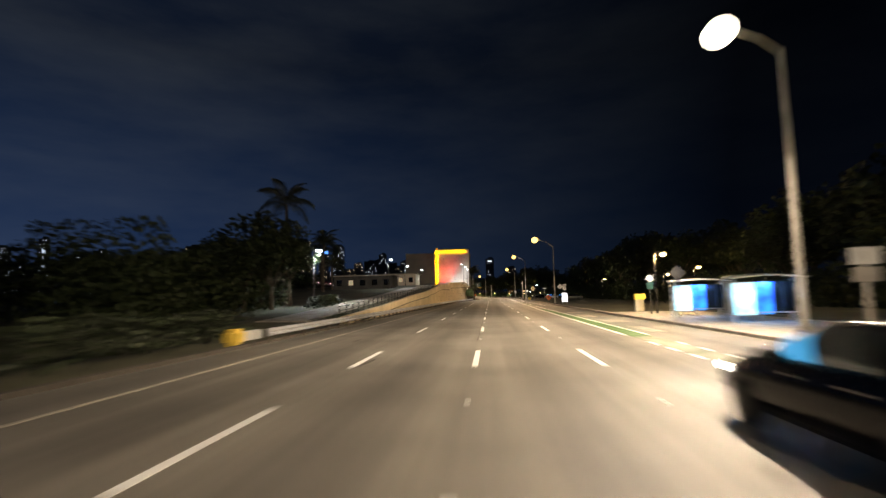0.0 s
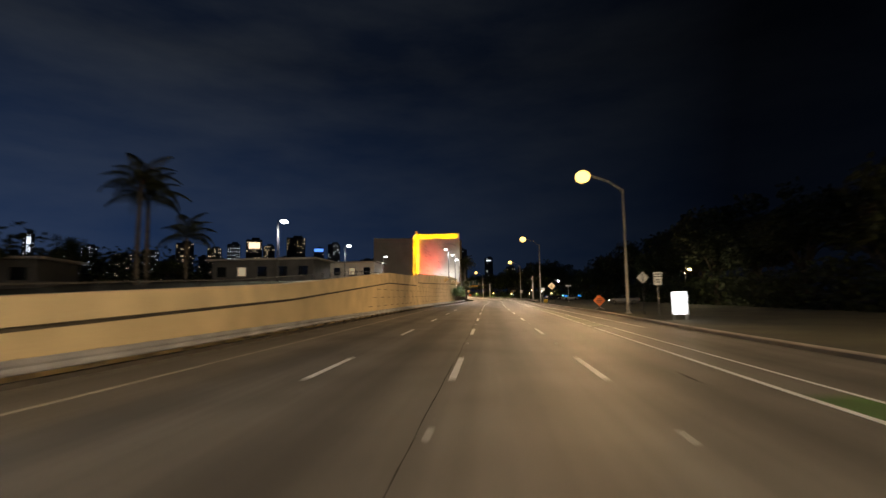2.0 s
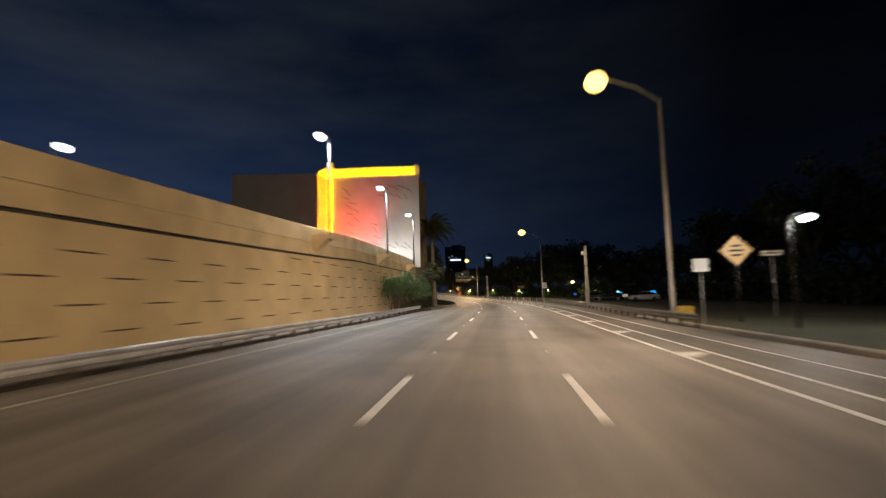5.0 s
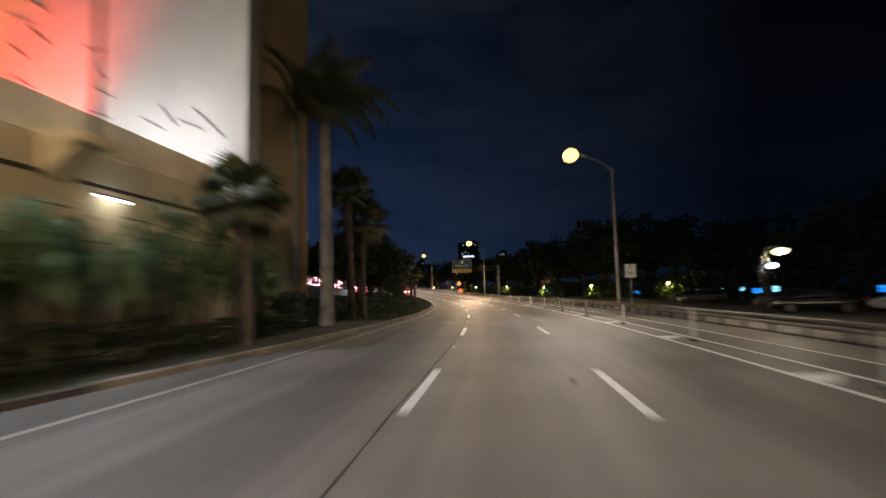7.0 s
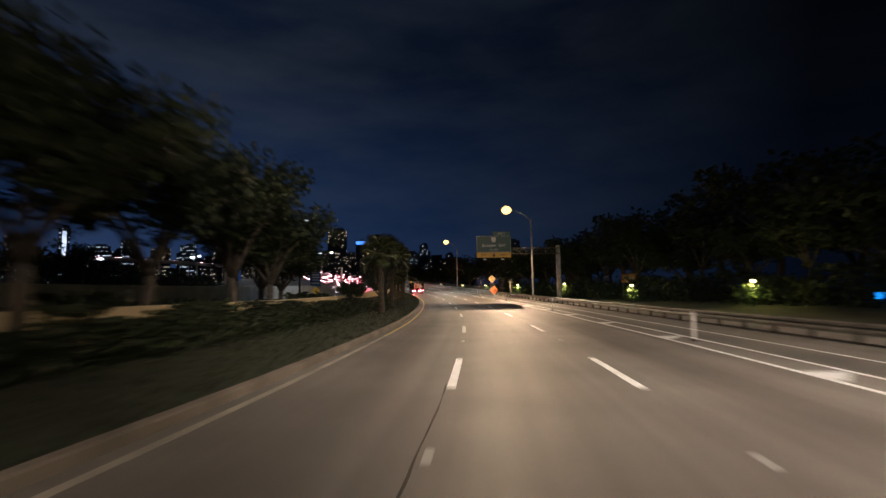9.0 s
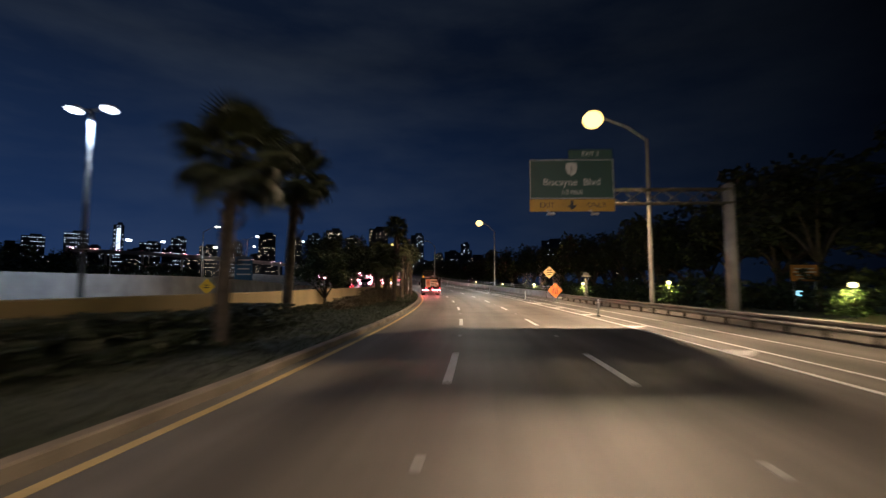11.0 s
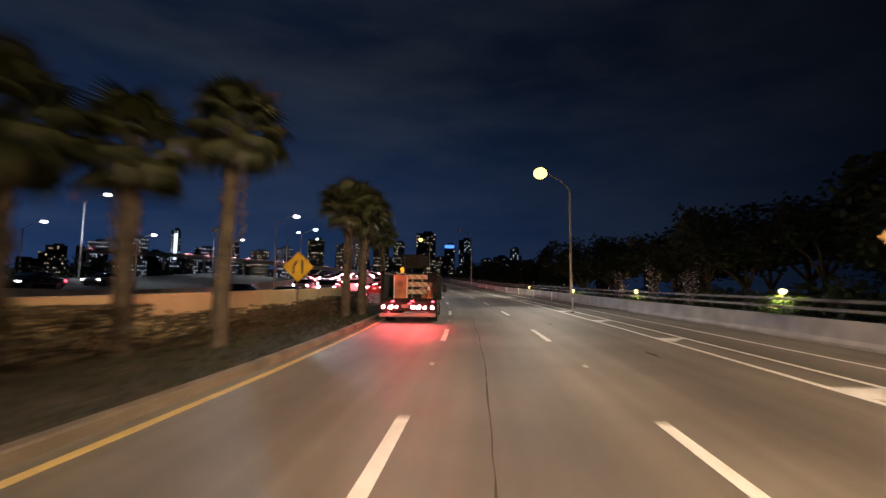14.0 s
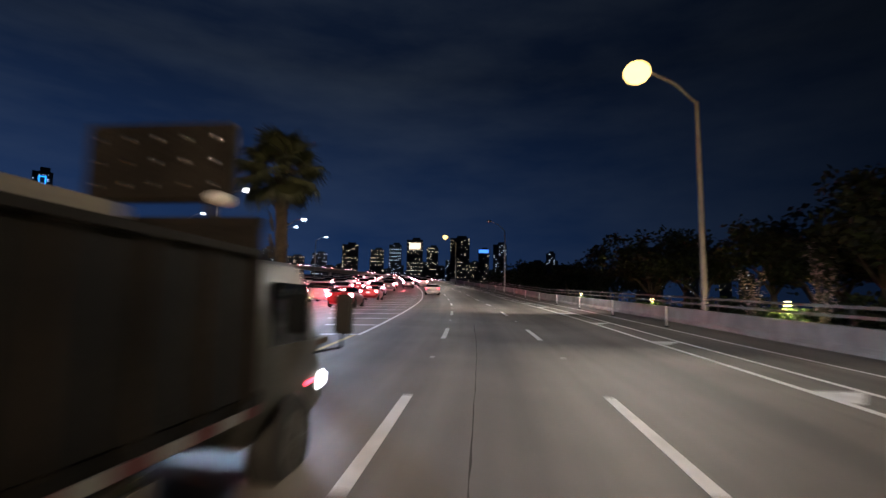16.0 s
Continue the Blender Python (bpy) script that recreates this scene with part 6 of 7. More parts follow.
spd = thing("speed_limit_sign", at_road(213.5, 11.5), "white speed limit sign on a steel post", "road sign")
panel(0.75, 0.95, 2.85, SIGN_WHITE, spd)
post(spd, 3.2)
words("SPEED", 0.17, 0, -0.02, 3.2, INK, spd)
words("LIMIT", 0.17, 0, -0.02, 3.02, INK, spd)
words("45", 0.42, 0, -0.02, 2.68, INK, spd)

route = thing("route_sign", at_road(90.0, 13.6, 0.1), "stacked white route signs on one post", "road sign")
panel(0.62, 0.32, 3.1, SIGN_WHITE, route)
panel(0.62, 0.62, 2.58, SIGN_WHITE, route)
post(route, 3.2)
bars(((0, 3.1, 0.4), (0, 2.66, 0.34), (0, 2.5, 0.34)), route, -0.02)
small = thing("regulation_sign", at_road(152.0, 11.2), "small white sign on a pole by the kerb", "road sign")
panel(0.7, 0.6, 2.75, SIGN_WHITE, small)
post(small, 3.0)
nm = thing("street_name_sign", at_road(157.0, 16.8, 0.1), "small pale name sign on a post", "road sign")
panel(1.1, 0.28, 3.4, SIGN_WHITE, nm)
post(nm, 3.5)
bars(((0, 3.4, 0.8),), nm, -0.02, SIGN_GREEN)
br = thing("park_sign", at_road(303.0, 32.0, 0.0), "brown and orange park notice board on posts", "sign")
panel(2.6, 1.5, 2.7, SIGN_BROWN, br)
post(br, 3.4, -1.0)
post(br, 3.4, 1.0)
bars(((0, 3.1, 1.8), (0, 2.8, 2.0), (0, 2.5, 1.6), (0, 2.2, 1.2)), br, -0.02, SIGN_WHITE, 0.12)
bl = thing("motorway_sign", at_road(304.0, -19.2, 0.0), "tall blue-grey sign panel on posts behind the barrier", "sign")
panel(1.6, 2.3, 3.0, SIGN_BLUE, bl)
bars(((0, 3.8, 1.1), (0, 3.4, 1.2), (0, 3.0, 1.0), (0, 2.5, 1.2)), bl, -0.02, SIGN_WHITE, 0.12)
post(bl, 4.0, -0.6, 0.06, 0.05)
post(bl, 4.0, 0.6, 0.06, 0.05)
bx = thing("utility_post", at_road(302.5, 11.75), "grey post carrying a small metal cabinet", "post")
bm = bmesh.new()
tube(bm, [(0, 0, -0.3), (0, 0, 2.3)], [0.15, 0.15], 12)
part("post", bm, DIM_STEEL, bx)
bm = bmesh.new()
box(bm, (0, 0, 2.36), (0.74, 0.4, 0.13), bevel=0.02)
part("bracket", bm, DIM_STEEL, bx)
bm = bmesh.new()
box(bm, (0, 0, 2.55), (0.5, 0.3, 0.26), bevel=0.03)
part("cabinet", bm, DARKM, bx, "dark metal cabinet")
cp = thing("utility_pole", at_road(182.4, 11.35), "stout concrete pole with a small box near its top", "utility pole")
bm = bmesh.new()
tube(bm, [(0, 0, -0.4), (0, 0, 6.55)], [0.24, 0.17], 14)
part("pole", bm, CONC, cp)
bm = bmesh.new()
box(bm, (-0.3, 0, 5.75), (0.3, 0.24, 0.36), bevel=0.02)
part("box", bm, STEEL, cp)
box_w = thing("white_box_post", at_road(180.0, 14.6, 0.0), "short post with a white box", "post")
bm = bmesh.new()
tube(bm, [(0, 0, -0.2), (0, 0, 1.0)], 0.06, 8)
part("post", bm, DARKM, box_w)
bm = bmesh.new()
box(bm, (0, 0, 1.15), (0.5, 0.3, 0.28), bevel=0.03)
part("box", bm, SIGN_WHITE, box_w)
yb = thing("yellow_cabinet", at_road(157.0, 12.1, 0.05), "squat yellow roadside cabinet", "cabinet")
bm = bmesh.new()
box(bm, (0, 0, 0.35), (0.75, 0.5, 0.7), bevel=0.04)
part("body", bm, YELLOWBOX, yb)
att = thing("crash_cushion", at_road(18.2, -9.2), "yellow capped end of the guard rail", "crash cushion")
bm = bmesh.new()
box(bm, (0, 0, 0.42), (0.62, 0.8, 0.62), bevel=0.14)
part("nose", bm, YELLOWBOX, att)
bm = bmesh.new()
box(bm, (0.1, 1.1, 0.42), (0.3, 1.6, 0.36), bevel=0.03)
part("rail_box", bm, STEEL, att)

# lit notice board
wb = thing("lit_notice_board", at_road(83.0, 12.55, 0.1), "bright white lit notice board on two legs", "notice board")
panel(0.86, 1.4, 1.05, BOARD_LIT, wb, "panel", 0, 0, 0, 0.08)
for x in (-0.36, 0.36):
    post(wb, 0.6, x, 0.0, 0.03)
bars(((-0.1, 1.35, 0.35), (-0.1, 1.22, 0.4), (-0.1, 1.09, 0.35), (-0.1, 0.96, 0.4), (-0.1, 0.83, 0.3)), wb, -0.05, SIGN_BLUE, 0.05)
lamp("notice_board_light", rp(82.5, 12.55, 1.2), (0.95, 0.95, 1.0), 25, 0.3)

# big board on a post near the bus stop
pb = thing("post_board", at_road(18.5, 13.4, 0.14), "pale double board on a thick post", "sign")
panel(1.0, 0.6, 2.75, SIGN_WHITE, pb)
panel(0.9, 0.5, 2.1, CONC, pb)
post(pb, 2.9, 0.0, 0.06, 0.09, CONC)


def shelter(m):
    """Bus shelter: curved roof, posts, glass back, bench, backlit poster."""
    t = thing("bus_shelter", m, "glass bus shelter glowing blue with a backlit poster", "bus shelter", "bus shelters")
    bm = bmesh.new()
    loft(bm, [[(x, -0.95, 2.22 + 0.12 * math.sin(math.pi * (x + 1.7) / 3.4)), (x, 0.75, 2.3 + 0.12 * math.sin(math.pi * (x + 1.7) / 3.4)), (x, 0.75, 2.38 + 0.12 * math.sin(math.pi * (x + 1.7) / 3.4)), (x, -0.95, 2.28 + 0.12 * math.sin(math.pi * (x + 1.7) / 3.4))] for x in (-1.75, -1.2, -0.6, 0, 0.6, 1.2, 1.75)])
    part("roof", bm, SIGN_WHITE, t, "pale curved roof")
    for x in (-1.62, 1.62):
        for y in (-0.7, 0.6):
            bm = bmesh.new()
            tube(bm, [(x, y, -0.1), (x, y, 2.28)], 0.05, 8)
            part("post", bm, STEEL, t)
    bm = bmesh.new()
    box(bm, (-1.05, -0.1, 1.18), (1.2, 0.16, 1.75), bevel=0.03)
    poster = part("poster_case", bm, STEEL, t)
    bm = bmesh.new()
    box(bm, (-1.05, -0.195, 1.18), (1.08, 0.02, 1.62))
    part("poster", bm, BACKLIT, poster, "white and cyan backlit poster")
    for k in range(2):
        bm = bmesh.new()
        box(bm, (0.15 + 1.0 * k, 0.56, 1.2), (0.95, 0.02, 1.7))
        part("back_pane", bm, BACKLIT_BLUE if k == 0 else GLASS_DARK, t, "glowing blue back panel" if k == 0 else "dark glass pane")
    bm = bmesh.new()
    box(bm, (0.6, 0.3, 0.46), (1.8, 0.4, 0.05), bevel=0.01)
    for x in (-0.1, 1.3):
        box(bm, (x, 0.3, 0.2), (0.06, 0.3, 0.5))
    part("bench", bm, STEEL, t)
    return t


for s, d in ((34.6, 14.2), (27.4, 14.6)):
    m = at_road(s, d, 0.14, -6)
    shelter(m)
    lamp("shelter_light", m @ Vector((0.4, 0.0, 2.05)), (0.15, 0.4, 1.0), 220, 0.2)
    lamp("poster_light", m @ Vector((-1.0, -0.8, 1.4)), (0.75, 0.92, 1.0), 60, 0.3)
ks = thing("ticket_pillar", at_road(43.5, 12.9, 0.14), "concrete pillar with a yellow machine on top", "ticket machine")
bm = bmesh.new()
box(bm, (0, 0, 0.5), (0.7, 0.6, 1.0), bevel=0.04)
part("pillar", bm, CONC, ks)
bm = bmesh.new()
box(bm, (0.05, 0, 1.25), (0.85, 0.5, 0.5), bevel=0.06)
part("machine", bm, YELLOWBOX, ks)
bs = thing("bus_stop_sign", at_road(39.4, 12.6, 0.14), "bus stop pole with a round white disc and green panel", "bus stop sign")
post(bs, 3.0, 0, 0.04, 0.05, DARKM)
bm = bmesh.new()
tube(bm, [(0, -0.03, 2.65), (0, 0.01, 2.65)], 0.26, 20)
part("disc", bm, SIGN_WHITE, bs)
panel(0.5, 0.55, 2.12, SIGN_GREEN, bs, "panel", -0.01)


def hook_lamp(m, height, watts, glass=GLOBE, tone=(1.0, 0.8, 0.5), label="dark hooked lamp post with a glowing globe"):
    t = thing("hook_lamp", m, label, "lamp post", "park lamps")
    bm = bmesh.new()
    tube(bm, [(0, 0, -0.2), (0, 0, height - 0.2), (0.12, 0, height + 0.15), (0.4, 0, height + 0.22), (0.62, 0, height + 0.1)], [0.07, 0.05, 0.04, 0.035, 0.03], 8)
    part("pole", bm, DARKM, t)
    bm = bmesh.new()
    ball(bm, (0.65, 0, height), 0.24, 0.6)
    part("globe", bm, glass, t, "glowing lamp glass")
    lamp("hook_lamp_light", m @ Vector((0.65, 0, height - 0.3)), tone, watts, 0.2)
    return t


hook_lamp(at_road(39.6, 13.1, 0.14), 4.5, 2200, tone=(1.0, 0.68, 0.3))
hook_lamp(at_road(67.0, 26.7, 0.1), 4.7, 2600, tone=(1.0, 0.68, 0.3))
hook_lamp(at_road(148.4, 13.2, 0.1), 4.2, 450, COOL, (1.0, 0.97, 0.9), "lamp post with a white glowing globe")
hook_lamp(at_road(199.0, 12.3), 3.0, 260)
hook_lamp(at_road(206.0, 16.0), 2.7, 120, COOL, (1.0, 0.9, 0.8))
hook_lamp(at_road(72.0, 24.5, 0.1), 4.0, 300)
hook_lamp(at_road(118.5, 26.3, 0.1), 4.7, 700)
for k, (s, d, z, w) in enumerate(((269.5, 28.0, 2.25, 120), (292.5, 27.0, 2.2, 120), (314.0, 25.2, 2.8, 140), (335.5, 23.4, 3.0, 140), (357.0, 22.5, 3.25, 140), (377.0, 22.1, 3.6, 140), (247.0, 30.0, 2.2, 120), (400.0, 22.0, 4.6, 100))):
    p = rp(s, d)
    t = thing("garden_lamp", pose(p.x, p.y, 0), "garden lamp with a round yellow glowing globe", "garden lamp", "garden lamps of the park")
    bm = bmesh.new()
    tube(bm, [(0, 0, -0.2), (0, 0, z - 0.15)], [0.06, 0.045], 8)
    part("post", bm, DARKM, t)
    bm = bmesh.new()
    ball(bm, (0, 0, z), 0.24, 0.75)
    part("globe", bm, GLOBE, t)
    lamp("garden_lamp_light", Vector((p.x, p.y, z - 0.35)), (1.0, 0.82, 0.22), 4.5 * w, 0.2)
    bm = bmesh.new()
    r2 = random.Random(300 + k)
    for _ in range(500):
        a, b = r2.uniform(0, 6.28), abs(r2.gauss(0, 0.8))
        leaf(bm, Vector((p.x + math.cos(a) * b * 1.3, p.y + math.sin(a) * b + 0.8, max(0.05, z - 1.0 + r2.uniform(-1.2, 0.7)))), 0.3, r2)
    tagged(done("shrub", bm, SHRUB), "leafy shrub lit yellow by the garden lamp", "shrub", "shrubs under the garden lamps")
# blue lit signs of the car park beyond the trees
for k, (s, d, z) in enumerate(((222, 27.0, 1.4), (229, 30.0, 1.2), (236, 33.0, 1.4), (216, 31.0, 1.3), (244, 36.0, 1.2), (262, 33.0, 0.9), (305, 33.0, 0.9))):
    t = thing("lit_blue_sign", at_road(s, d, -0.1), "small blue lit sign in the park", "sign", "blue lit signs in the park")
    panel(1.1 if k % 2 else 0.5, 0.5, z, BACKLIT_BLUE if k % 2 else BACKLIT, t, "panel", 0, 0, 0, 0.06)
    post(t, z - 0.2, 0, 0.0, 0.03)

# flexible posts in the buffer
fp = None
for k in range(38):
    s = 186 + 7.6 * k
    if 240 < s < 345 and k % 3 != 1:
        continue
    m = at_road(s, (along(LINE_1, s) + along(LINE_2, s)) / 2 + 0.1 if s < 345 else 9.6)
    if fp is None:
        fp = thing("flexible_post", m, "white flexible marker post with a reflective band", "marker post", "marker posts in the buffer")
        bm = bmesh.new()
        tube(bm, [(0, 0, 0.0), (0, 0, 0.05), (0, 0, 0.06)], [0.11, 0.1, 0.05], 10)
        part("base", bm, BLACK, fp)
        bm = bmesh.new()
        tube(bm, [(0, 0, 0.05), (0, 0, 0.88), (0, 0, 0.92)], [0.045, 0.045, 0.03], 10)
        part("tube", bm, SIGN_WHITE, fp)
    else:
        copy_thing(fp, m)
# road studs between the strokes of the lane lines
bm = bmesh.new()
for s, d in [(s, 0.0) for s in starts_l] + [(s, along(LANE_R, s)) for s in starts_r]:
    box(bm, (0, 0, 0.009), (0.1, 0.12, 0.018), at_road(s + 7.9, d), 0.004)
tagged(done("road_studs", bm, SIGN_WHITE), "small pale road studs between lane strokes", "road stud", kind="stuff")


def crack(s0, s1, d, seed, wide=0.025):
    """A wandering tar-filled joint."""
    r3 = random.Random(seed)
    bm = bmesh.new()
    n = int((s1 - s0) / 0.5)
    x = d
    row = []
    for k in range(n + 1):
        s = s0 + (s1 - s0) * k / n
        x += r3.uniform(-0.015, 0.015) - (x - d) * 0.1
        w = wide * r3.uniform(0.3, 1.3)
        row.append((bm.verts.new(rp(s, x - w, 0.003)), bm.verts.new(rp(s, x + w, 0.003))))
    for a, b in zip(row, row[1:]):
        bm.faces.new((a[0], a[1], b[1], b[0]))
    tagged(done("road_joint", bm, DARKC), "dark tar-filled joint in the pavement", "road joint", kind="structure")


crack(20, 110, -0.12, 1, 0.012)
crack(158, 232, -0.12, 2, 0.018)
crack(296, 345, 1.05, 3, 0.012)
crack(240, 300, -3.0, 4, 0.015)
bm = bmesh.new()
r4 = random.Random(21)
for s, d, ln in ((14, -3.0, 1.6), (21, -5.2, 1.2), (48, -4.6, 1.0), (62, 5.0, 1.3), (99, -5.4, 1.2), (163, -4.0, 1.1), (187, 2.6, 0.7), (296.5, 4.6, 1.0), (313, 5.2, 1.2), (322, 4.3, 1.3)):
    vs = [bm.verts.new(rp(s + ln * math.cos(a) * r4.uniform(0.7, 1.1) / 2, d + 0.02 * ln * math.cos(a) + 0.07 * math.sin(a) * r4.uniform(0.3, 1.3), 0.004)) for a in np.linspace(0, 6.28, 17)[:-1]]
    bm.faces.new(vs)
tagged(done("road_patches", bm, DARKC), "dark oily patches on the pavement", "road stain", kind="stuff")

# ---- far left: tall lamps, drive and buildings above the wall ----
tw = thing("twin_lamp", at_road(279.5, -16.8, -0.25), "tall pole with two bluish white lit heads", "lamp post")
bm = bmesh.new()
tube(bm, [(0, 0, -0.3), (0, 0, 9.9)], [0.13, 0.09], 10)
part("pole", bm, DARKM, tw)
for x in (-0.75, 0.75):
    bm = bmesh.new()
    tube(bm, [(0, 0, 9.8), (x, 0, 9.95)], 0.05, 6)
    box(bm, (x * 1.1, 0, 9.98), (0.6, 0.4, 0.12), bevel=0.04)
    hd = part("lamp_head", bm, POLE, tw)
    bm = bmesh.new()
    ball(bm, (x * 1.1, 0, 9.86), 0.34, 0.35)
    part("lens", bm, COOL, hd, "bluish white lit lens")
lamp("twin_lamp_light", tw.matrix_basis @ Vector((0, 0, 9.4)), (0.65, 0.8, 1.0), 4000, 0.4, 150)
# the post at s 368 is added, only to light the gore bluish white
for k, (s, d, h, w) in enumerate(((363, -43.2, 12.2, 2600), (409, -42.3, 12.6, 2500), (398, -23.4, 11.0, 26000), (368, -21.5, 10.5, 24000), (345, -52, 9, 0), (372, -56, 10, 0), (392, -50, 9.5, 0), (425, -30, 12, 2500), (455, -28, 12, 0), (440, -46, 11, 0), (318, -60, 8, 0), (300, -66, 7, 0))):
    m = at_road(s, d, -0.5 if d > -45 else -1.0, 180)
    t = thing("far_street_lamp", m, "distant street lamp with a raking arm and lit head", "street lamp", "distant street lamps")
    bm = bmesh.new()
    tube(bm, [(0, 0, -8.0), (0, 0, h - 1.0)], [0.14, 0.08], 8)
    tube(bm, [(0, 0, h - 1.05), (-1.6, 0, h - 0.1), (-2.2, 0, h)], [0.06, 0.05, 0.05], 6)
    part("pole", bm, CONC, t)
    bm = bmesh.new()
    ball(bm, (-2.6, 0, h), 0.45, 0.45)
    part("lamp_head", bm, COOL if k % 3 else SODIUM_NEAR, t, "lit lamp head")
    if w:
        # the two strongest are aimed at the gore in place of headlights there
        lamp("far_street_lamp_light", m @ Vector((-2.6, 0, h - 0.6)), (0.74, 0.85, 1.0), w, 0.4, 150 if w < 9000 else 62, None if w < 9000 else rp(s - 18.0, -11.0, 0.0))

# drive, fence and pavilion on the terrace
bm = bmesh.new()
sweep(bm, 36, 140, lambda s: ((-17.0, along(WALL_TOP, s) - 0.62), (-13.2, along(WALL_TOP, s) - 0.66), (-13.2, along(WALL_TOP, s) - 0.56), (-17.0, along(WALL_TOP, s) - 0.54)), 3.0)
structure("drive", bm, KERB, "pale concrete drive on the terrace", "drive")
fence = tagged(new("fence"), "low dark railing along the terrace edge", "fence")
bm = bmesh.new()
for z in (-0.15, 0.2):
    sweep(bm, 40, 119, lambda s: ((-11.8, along(WALL_TOP, s) + z), (-11.75, along(WALL_TOP, s) + z), (-11.75, along(WALL_TOP, s) + z + 0.05), (-11.8, along(WALL_TOP, s) + z + 0.05)))
part("rail", bm, DARKM, fence)
me = None
for k in range(40):
    s = 40 + 2.0 * k
    if me is None:
        bm = bmesh.new()
        box(bm, (0, 0, -0.2), (0.06, 0.06, 1.0))
        o = part("post", bm, DARKM, fence)
        me = o.data
    else:
        o = new("post", me)
        o.parent = fence
    o.matrix_basis = at_road(s, -11.8, along(WALL_TOP, s))


PANE_LIT = lamp_mat("dim_lit_pane", (1.0, 0.85, 0.6), 0.25)


GREY_DARK = mat("dark_grey_render", (0.09, 0.09, 0.09), 0.9, 0, 0.25, 0.8, 25, 0.3)


def pavilion(s, d, turn, w, dp, h, label, wall=GREY_DARK, lit=True):
    z = along(WALL_TOP, s) - 0.7 if 32 < s < 192 else -0.1
    t = thing("pavilion", at_road(s, d, z, turn), label, "building")
    bm = bmesh.new()
    box(bm, (0, 0, h / 2 - 0.3), (w, dp, h + 0.6))
    part("wall", bm, wall, t)
    bm = bmesh.new()
    box(bm, (0, 0, h + 0.12), (w + 1.2, dp + 1.2, 0.24), bevel=0.05)
    part("roof", bm, CONC, t)
    n = int(w / 2.6)
    for k in range(n):
        x = -w / 2 + (k + 0.5) * w / n
        bm = bmesh.new()
        box(bm, (x, -dp / 2, h * 0.5), (1.3, 0.08, h * 0.45))
        win = part("window", bm, GLASS_DARK, t)
        if lit and k % 4 == 1:
            bm = bmesh.new()
            box(bm, (x, -dp / 2 - 0.045, h * 0.5), (1.1, 0.02, h * 0.38))
            part("pane", bm, PANE_LIT, win, "lit pane")
    return t


pavilion(118, -29, 0, 14, 7, 3.0, "low grey pavilion with dark windows above the wall")
pavilion(92, -46, 20, 14, 8, 2.5, "long low building with lit windows")
pavilion(150, -26, 0, 9, 8, 3.4, "pale low building before the museum", MUSEUM)
pavilion(30, -70, 10, 30, 10, 6.0, "dark distant building with few lit windows", TOWER)
for k, (s, d, z, mt) in enumerate(((78, -58, 3.4, BACKLIT_BLUE), (60, -66, 3.0, BACKLIT), (22, -46, 2.2, GLOBE), (12, -52, 3.4, GLOBE), (88, -52, 4.0, GLOBE), (40, -60, 4.0, LIT[0]), (70, -38, 3.6, BACKLIT_BLUE))):
    t = thing("lit_sign", at_road(s, d, 0), "small lit sign far across the car park", "sign", "far lit signs")
    panel(1.2 if mt is not GLOBE else 0.6, 0.6 if mt is not GLOBE else 0.4, z + 0.6, mt, t, "panel", 0, 0, 0, 0.1)
    post(t, z + 0.5, 0, 0.02, 0.05)

# elevated ramp with a queue of traffic, far beyond the lower road
RAMP = [Vector(p) for p in ((-330, 500, 29.0), (-290, 520, 27.5), (-246, 541, 24.5), (-208, 553, 20.8), (-171, 561, 17.0), (-130, 562, 12.5))]
bm = bmesh.new()
rings = []
for k, p in enumerate(RAMP):
    d = (RAMP[min(k + 1, 5)] - RAMP[max(k - 1, 0)]).normalized()
    n = Vector((-d.y, d.x, 0)).normalized()
    rings.append([bm.verts.new(p + n * x + Vector((0, 0, z))) for x, z in ((-5.0, -1.4), (5.0, -1.4), (5.0, 0.9), (4.7, 0.9), (4.7, 0.0), (-4.7, 0.0), (-4.7, 0.7), (-5.0, 0.7))])
for r0, r1 in zip(rings, rings[1:]):
    for k in range(8):
        bm.faces.new((r0[k], r0[(k + 1) % 8], r1[(k + 1) % 8], r1[k]))
structure("elevated_ramp", bm, CONC, "elevated concrete ramp in the distance", "ramp")
piers = tagged(new("ramp_piers"), "concrete piers below the elevated ramp", "pier")
for k in range(11):
    f = 5 * k / 10.001
    p = RAMP[int(f)].lerp(RAMP[int(f) + 1], f % 1)
    bm = bmesh.new()
    tube(bm, [(p.x, p.y, -0.5), (p.x, p.y, p.z - 1.2)], 0.8, 12)
    part("pier", bm, CONC, piers)
for k in range(30):
    f = 4.98 * k / 30 + r4.uniform(0, 0.1)
    p = RAMP[int(f)].lerp(RAMP[int(f) + 1], f % 1)
    copy_thing(queue[k % 3], pose(p.x, p.y + (2.0 if k % 2 else -1.6), p.z, 0, 0, 45 + r4.uniform(-8, 8)))

# white linear lamp under the ledge of the last wall lamp
wl = thing("linear_wall_lamp", at_road(190.0, -8.9, 4.3), "white linear lamp glowing under the wall parapet", "wall lamp")
bm = bmesh.new()
box(bm, (0, 0, 0.05), (0.14, 1.1, 0.06), bevel=0.01)
part("housing", bm, DARKM, wl)
bm = bmesh.new()
box(bm, (0.02, 0, 0.0), (0.1, 1.0, 0.04), bevel=0.01)
part("tube", bm, COOL, wl, "white glowing tube")
lamp("linear_wall_lamp_light", rp(190.0, -8.6, 4.2), (0.95, 0.98, 1.0), 10, 0.2)
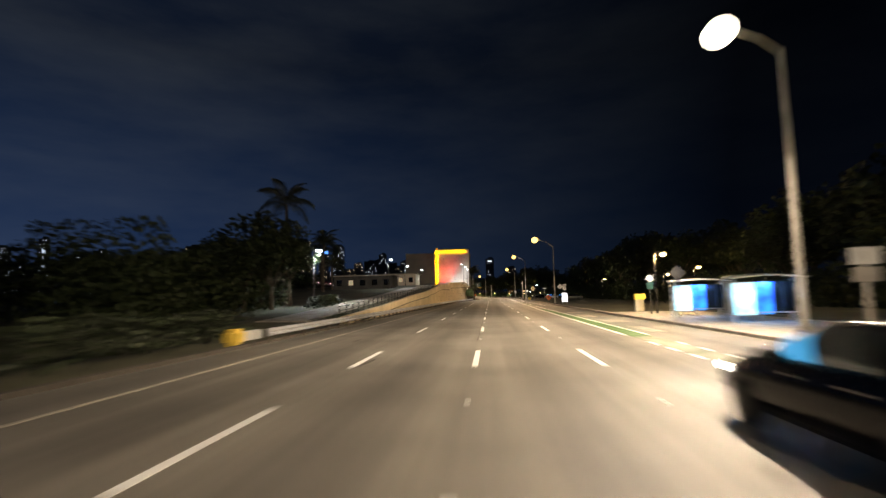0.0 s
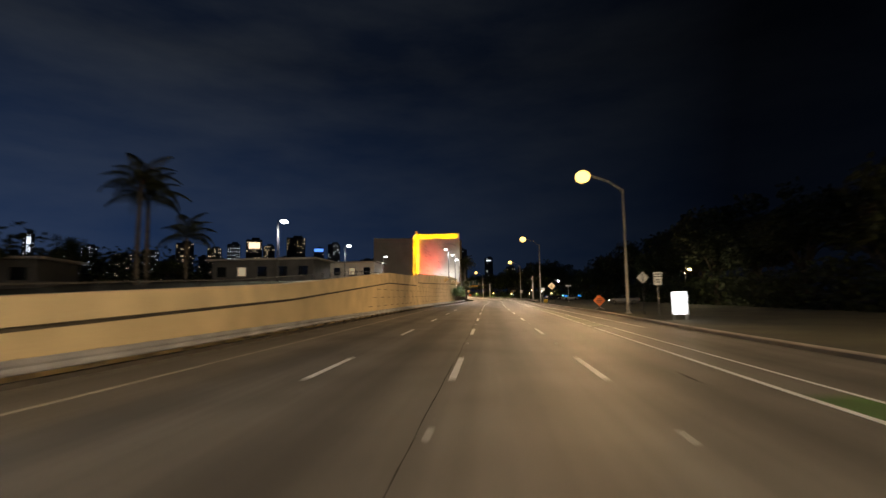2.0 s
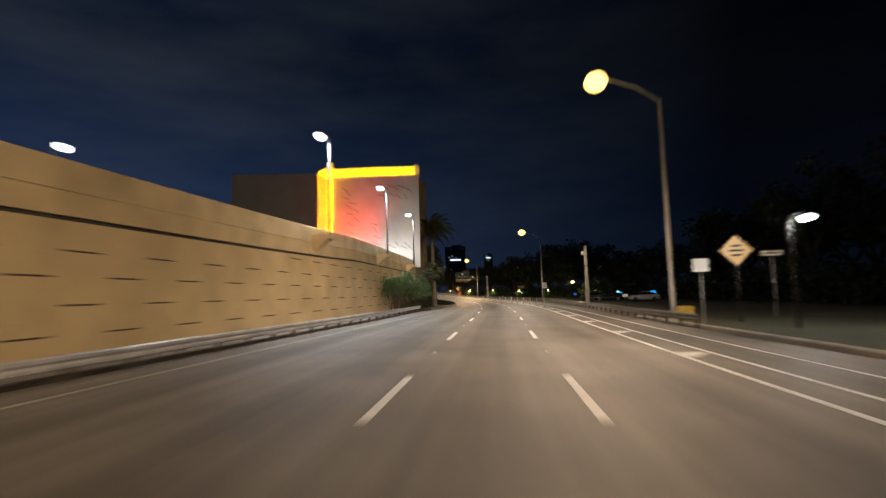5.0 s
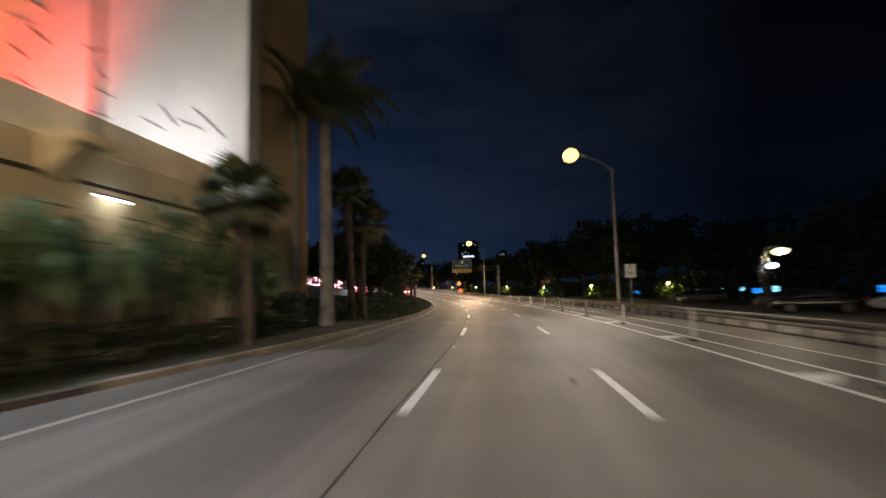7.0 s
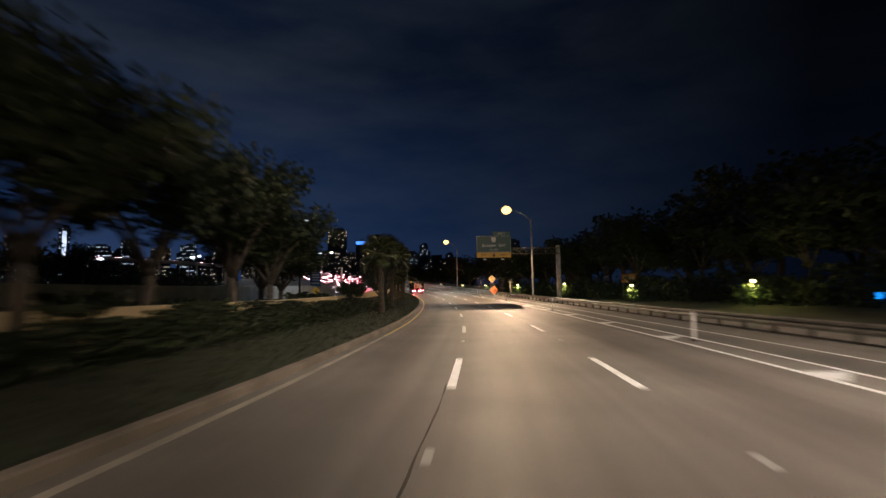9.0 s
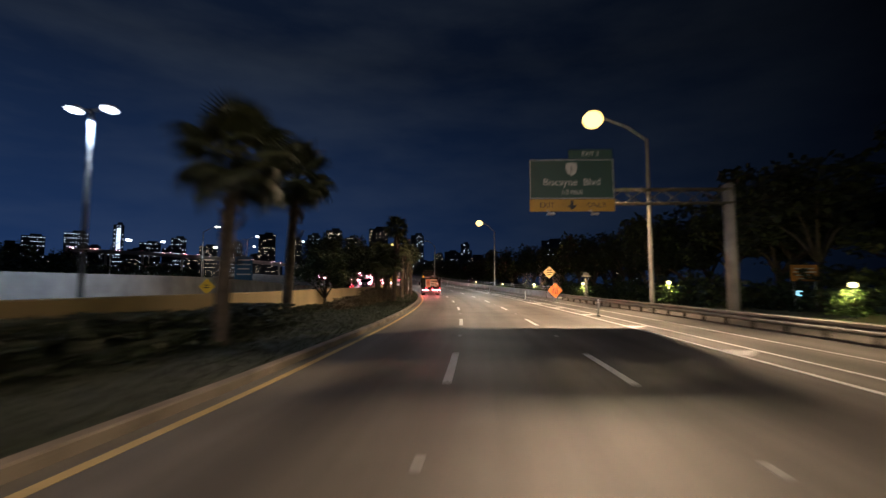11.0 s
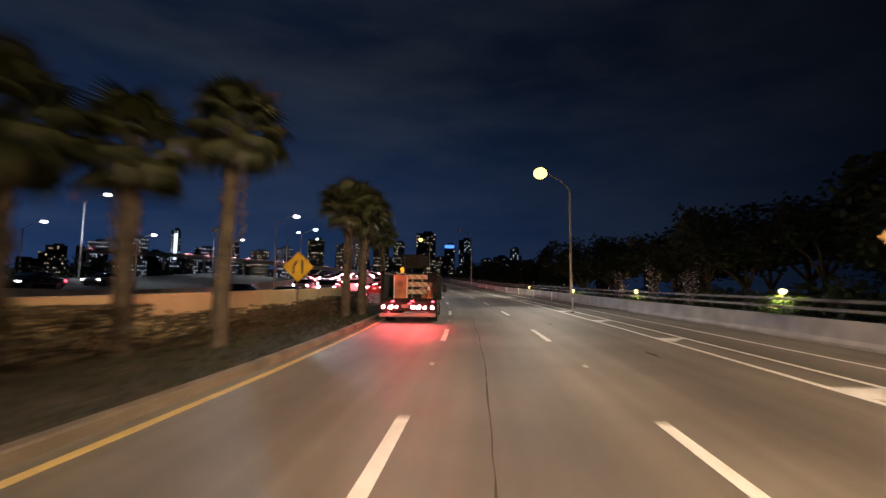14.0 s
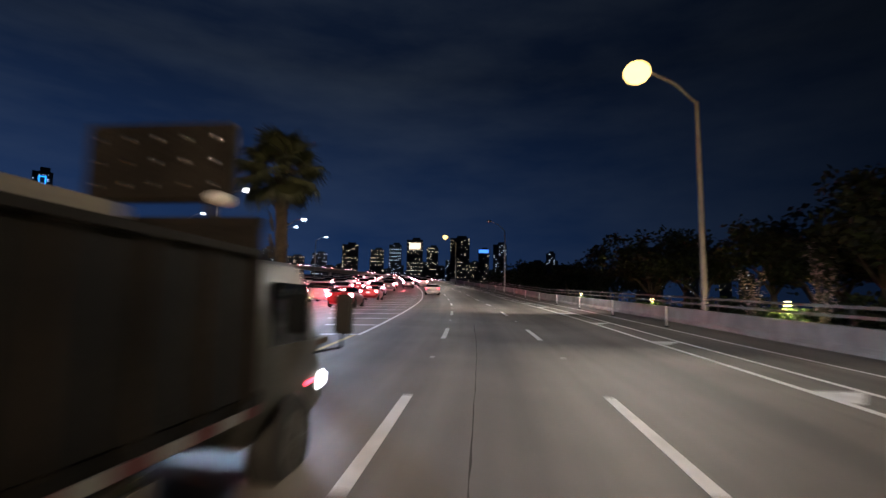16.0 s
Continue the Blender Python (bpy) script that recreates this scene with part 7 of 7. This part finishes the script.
# cars parked in the park beyond the guard rail
for s, d, turn, paint in ((209.4, 21.0, 70, PAINT_BLACK), (215.0, 23.4, 75, PAINT_GREY), (208.0, 26.0, 80, PAINT_WHITE), (229.7, 24.6, 85, PAINT_GREY), (236.0, 27.0, 85, PAINT_BLACK)):
    car(at_road(s, d, -0.1, turn), paint, "parked car in the dark park", 1.0, False, False, "cars parked in the park")
# pale repair slabs in the shoulder by the bus stop
bm = bmesh.new()
for s0, s1, a, b in ((23.4, 27.4, 7.6, 8.3), (31.4, 34.6, 7.6, 8.9), (38.4, 43.0, 7.5, 8.5), (46.0, 49.0, 7.6, 8.9)):
    slab(bm, s0, s1, a, b, 0.0, 0.005)
tagged(done("repair_slabs", bm, KERB), "pale concrete repair slabs in the shoulder", "road repair", kind="structure")
# concrete pole behind the second carriageway
up = thing("utility_pole", at_road(337.3, -16.8, -0.25), "grey tapered concrete pole beside the far carriageway", "utility pole")
bm = bmesh.new()
tube(bm, [(0, 0, -0.3), (0, 0, 5.9)], [0.34, 0.17], 14)
part("pole", bm, CONC, up)
bm = bmesh.new()
box(bm, (-0.35, 0, 5.75), (0.75, 0.12, 0.12), bevel=0.02)
box(bm, (-0.7, 0, 5.6), (0.2, 0.2, 0.24), bevel=0.03)
part("bracket", bm, CONC, up)

# slender trees behind the bridge railing, lit from below
BLOSSOM = mat("pale_pink_blossom", (0.36, 0.27, 0.26), 0.8, 0, 0.3, 2.0, 12, 0.0, per_object=0.15)
for k, (s, d, top) in enumerate(((360.0, 21.9, 6.6), (355.5, 23.7, 7.4), (349.0, 24.4, 6.8))):
    p = rp(s, d)
    t = thing("blossom_tree", pose(p.x, p.y, -0.1), "slender tree with pale pink blossom, lit from below", "tree", "lit trees behind the bridge")
    r6 = random.Random(500 + k)
    bm = bmesh.new()
    tips = []
    for j in range(4):
        a = 1.57 * j + r6.uniform(-0.4, 0.4)
        r = r6.uniform(0.4, 0.9)
        tip = Vector((math.cos(a) * r, math.sin(a) * r, top * r6.uniform(0.72, 0.95)))
        tube(bm, [(0.05 * math.cos(a), 0.05 * math.sin(a), -0.2), (tip.x * 0.3, tip.y * 0.3, top * 0.45), tip], [0.1, 0.07, 0.025], 6)
        tips.append(tip)
    part("trunk", bm, BARK, t)
    bm = bmesh.new()
    for tip in tips:
        for _ in range(80):
            f = r6.uniform(0.4, 1.04)
            v = Vector((tip.x * f, tip.y * f, tip.z * f)) + Vector((r6.gauss(0, 0.2), r6.gauss(0, 0.2), r6.gauss(0, 0.22)))
            leaf(bm, v, 0.17 * r6.uniform(0.6, 1.4), r6)
    part("crown", bm, BLOSSOM, t)
    lamp("tree_uplight", (p.x - 0.7, p.y - 0.9, 2.4), (1.0, 0.93, 0.88), 26, 0.1, 100, (p.x, p.y, top))

# blue ladder-shaped light on the near tower of the skyline
NEON = lamp_mat("blue_neon", (0.05, 0.35, 1.0), 2.2)
bm = bmesh.new()
for x in (-8.0, 8.0):
    box(bm, (x, -2.0, 328.0), (3.0, 1.5, 92.0))
for k in range(5):
    box(bm, (0, -2.0, 284.0 + 22.0 * k), (13.0, 1.5, 3.0))
part("neon_ladder", bm, NEON, neon_tower, "blue ladder-shaped neon sign")
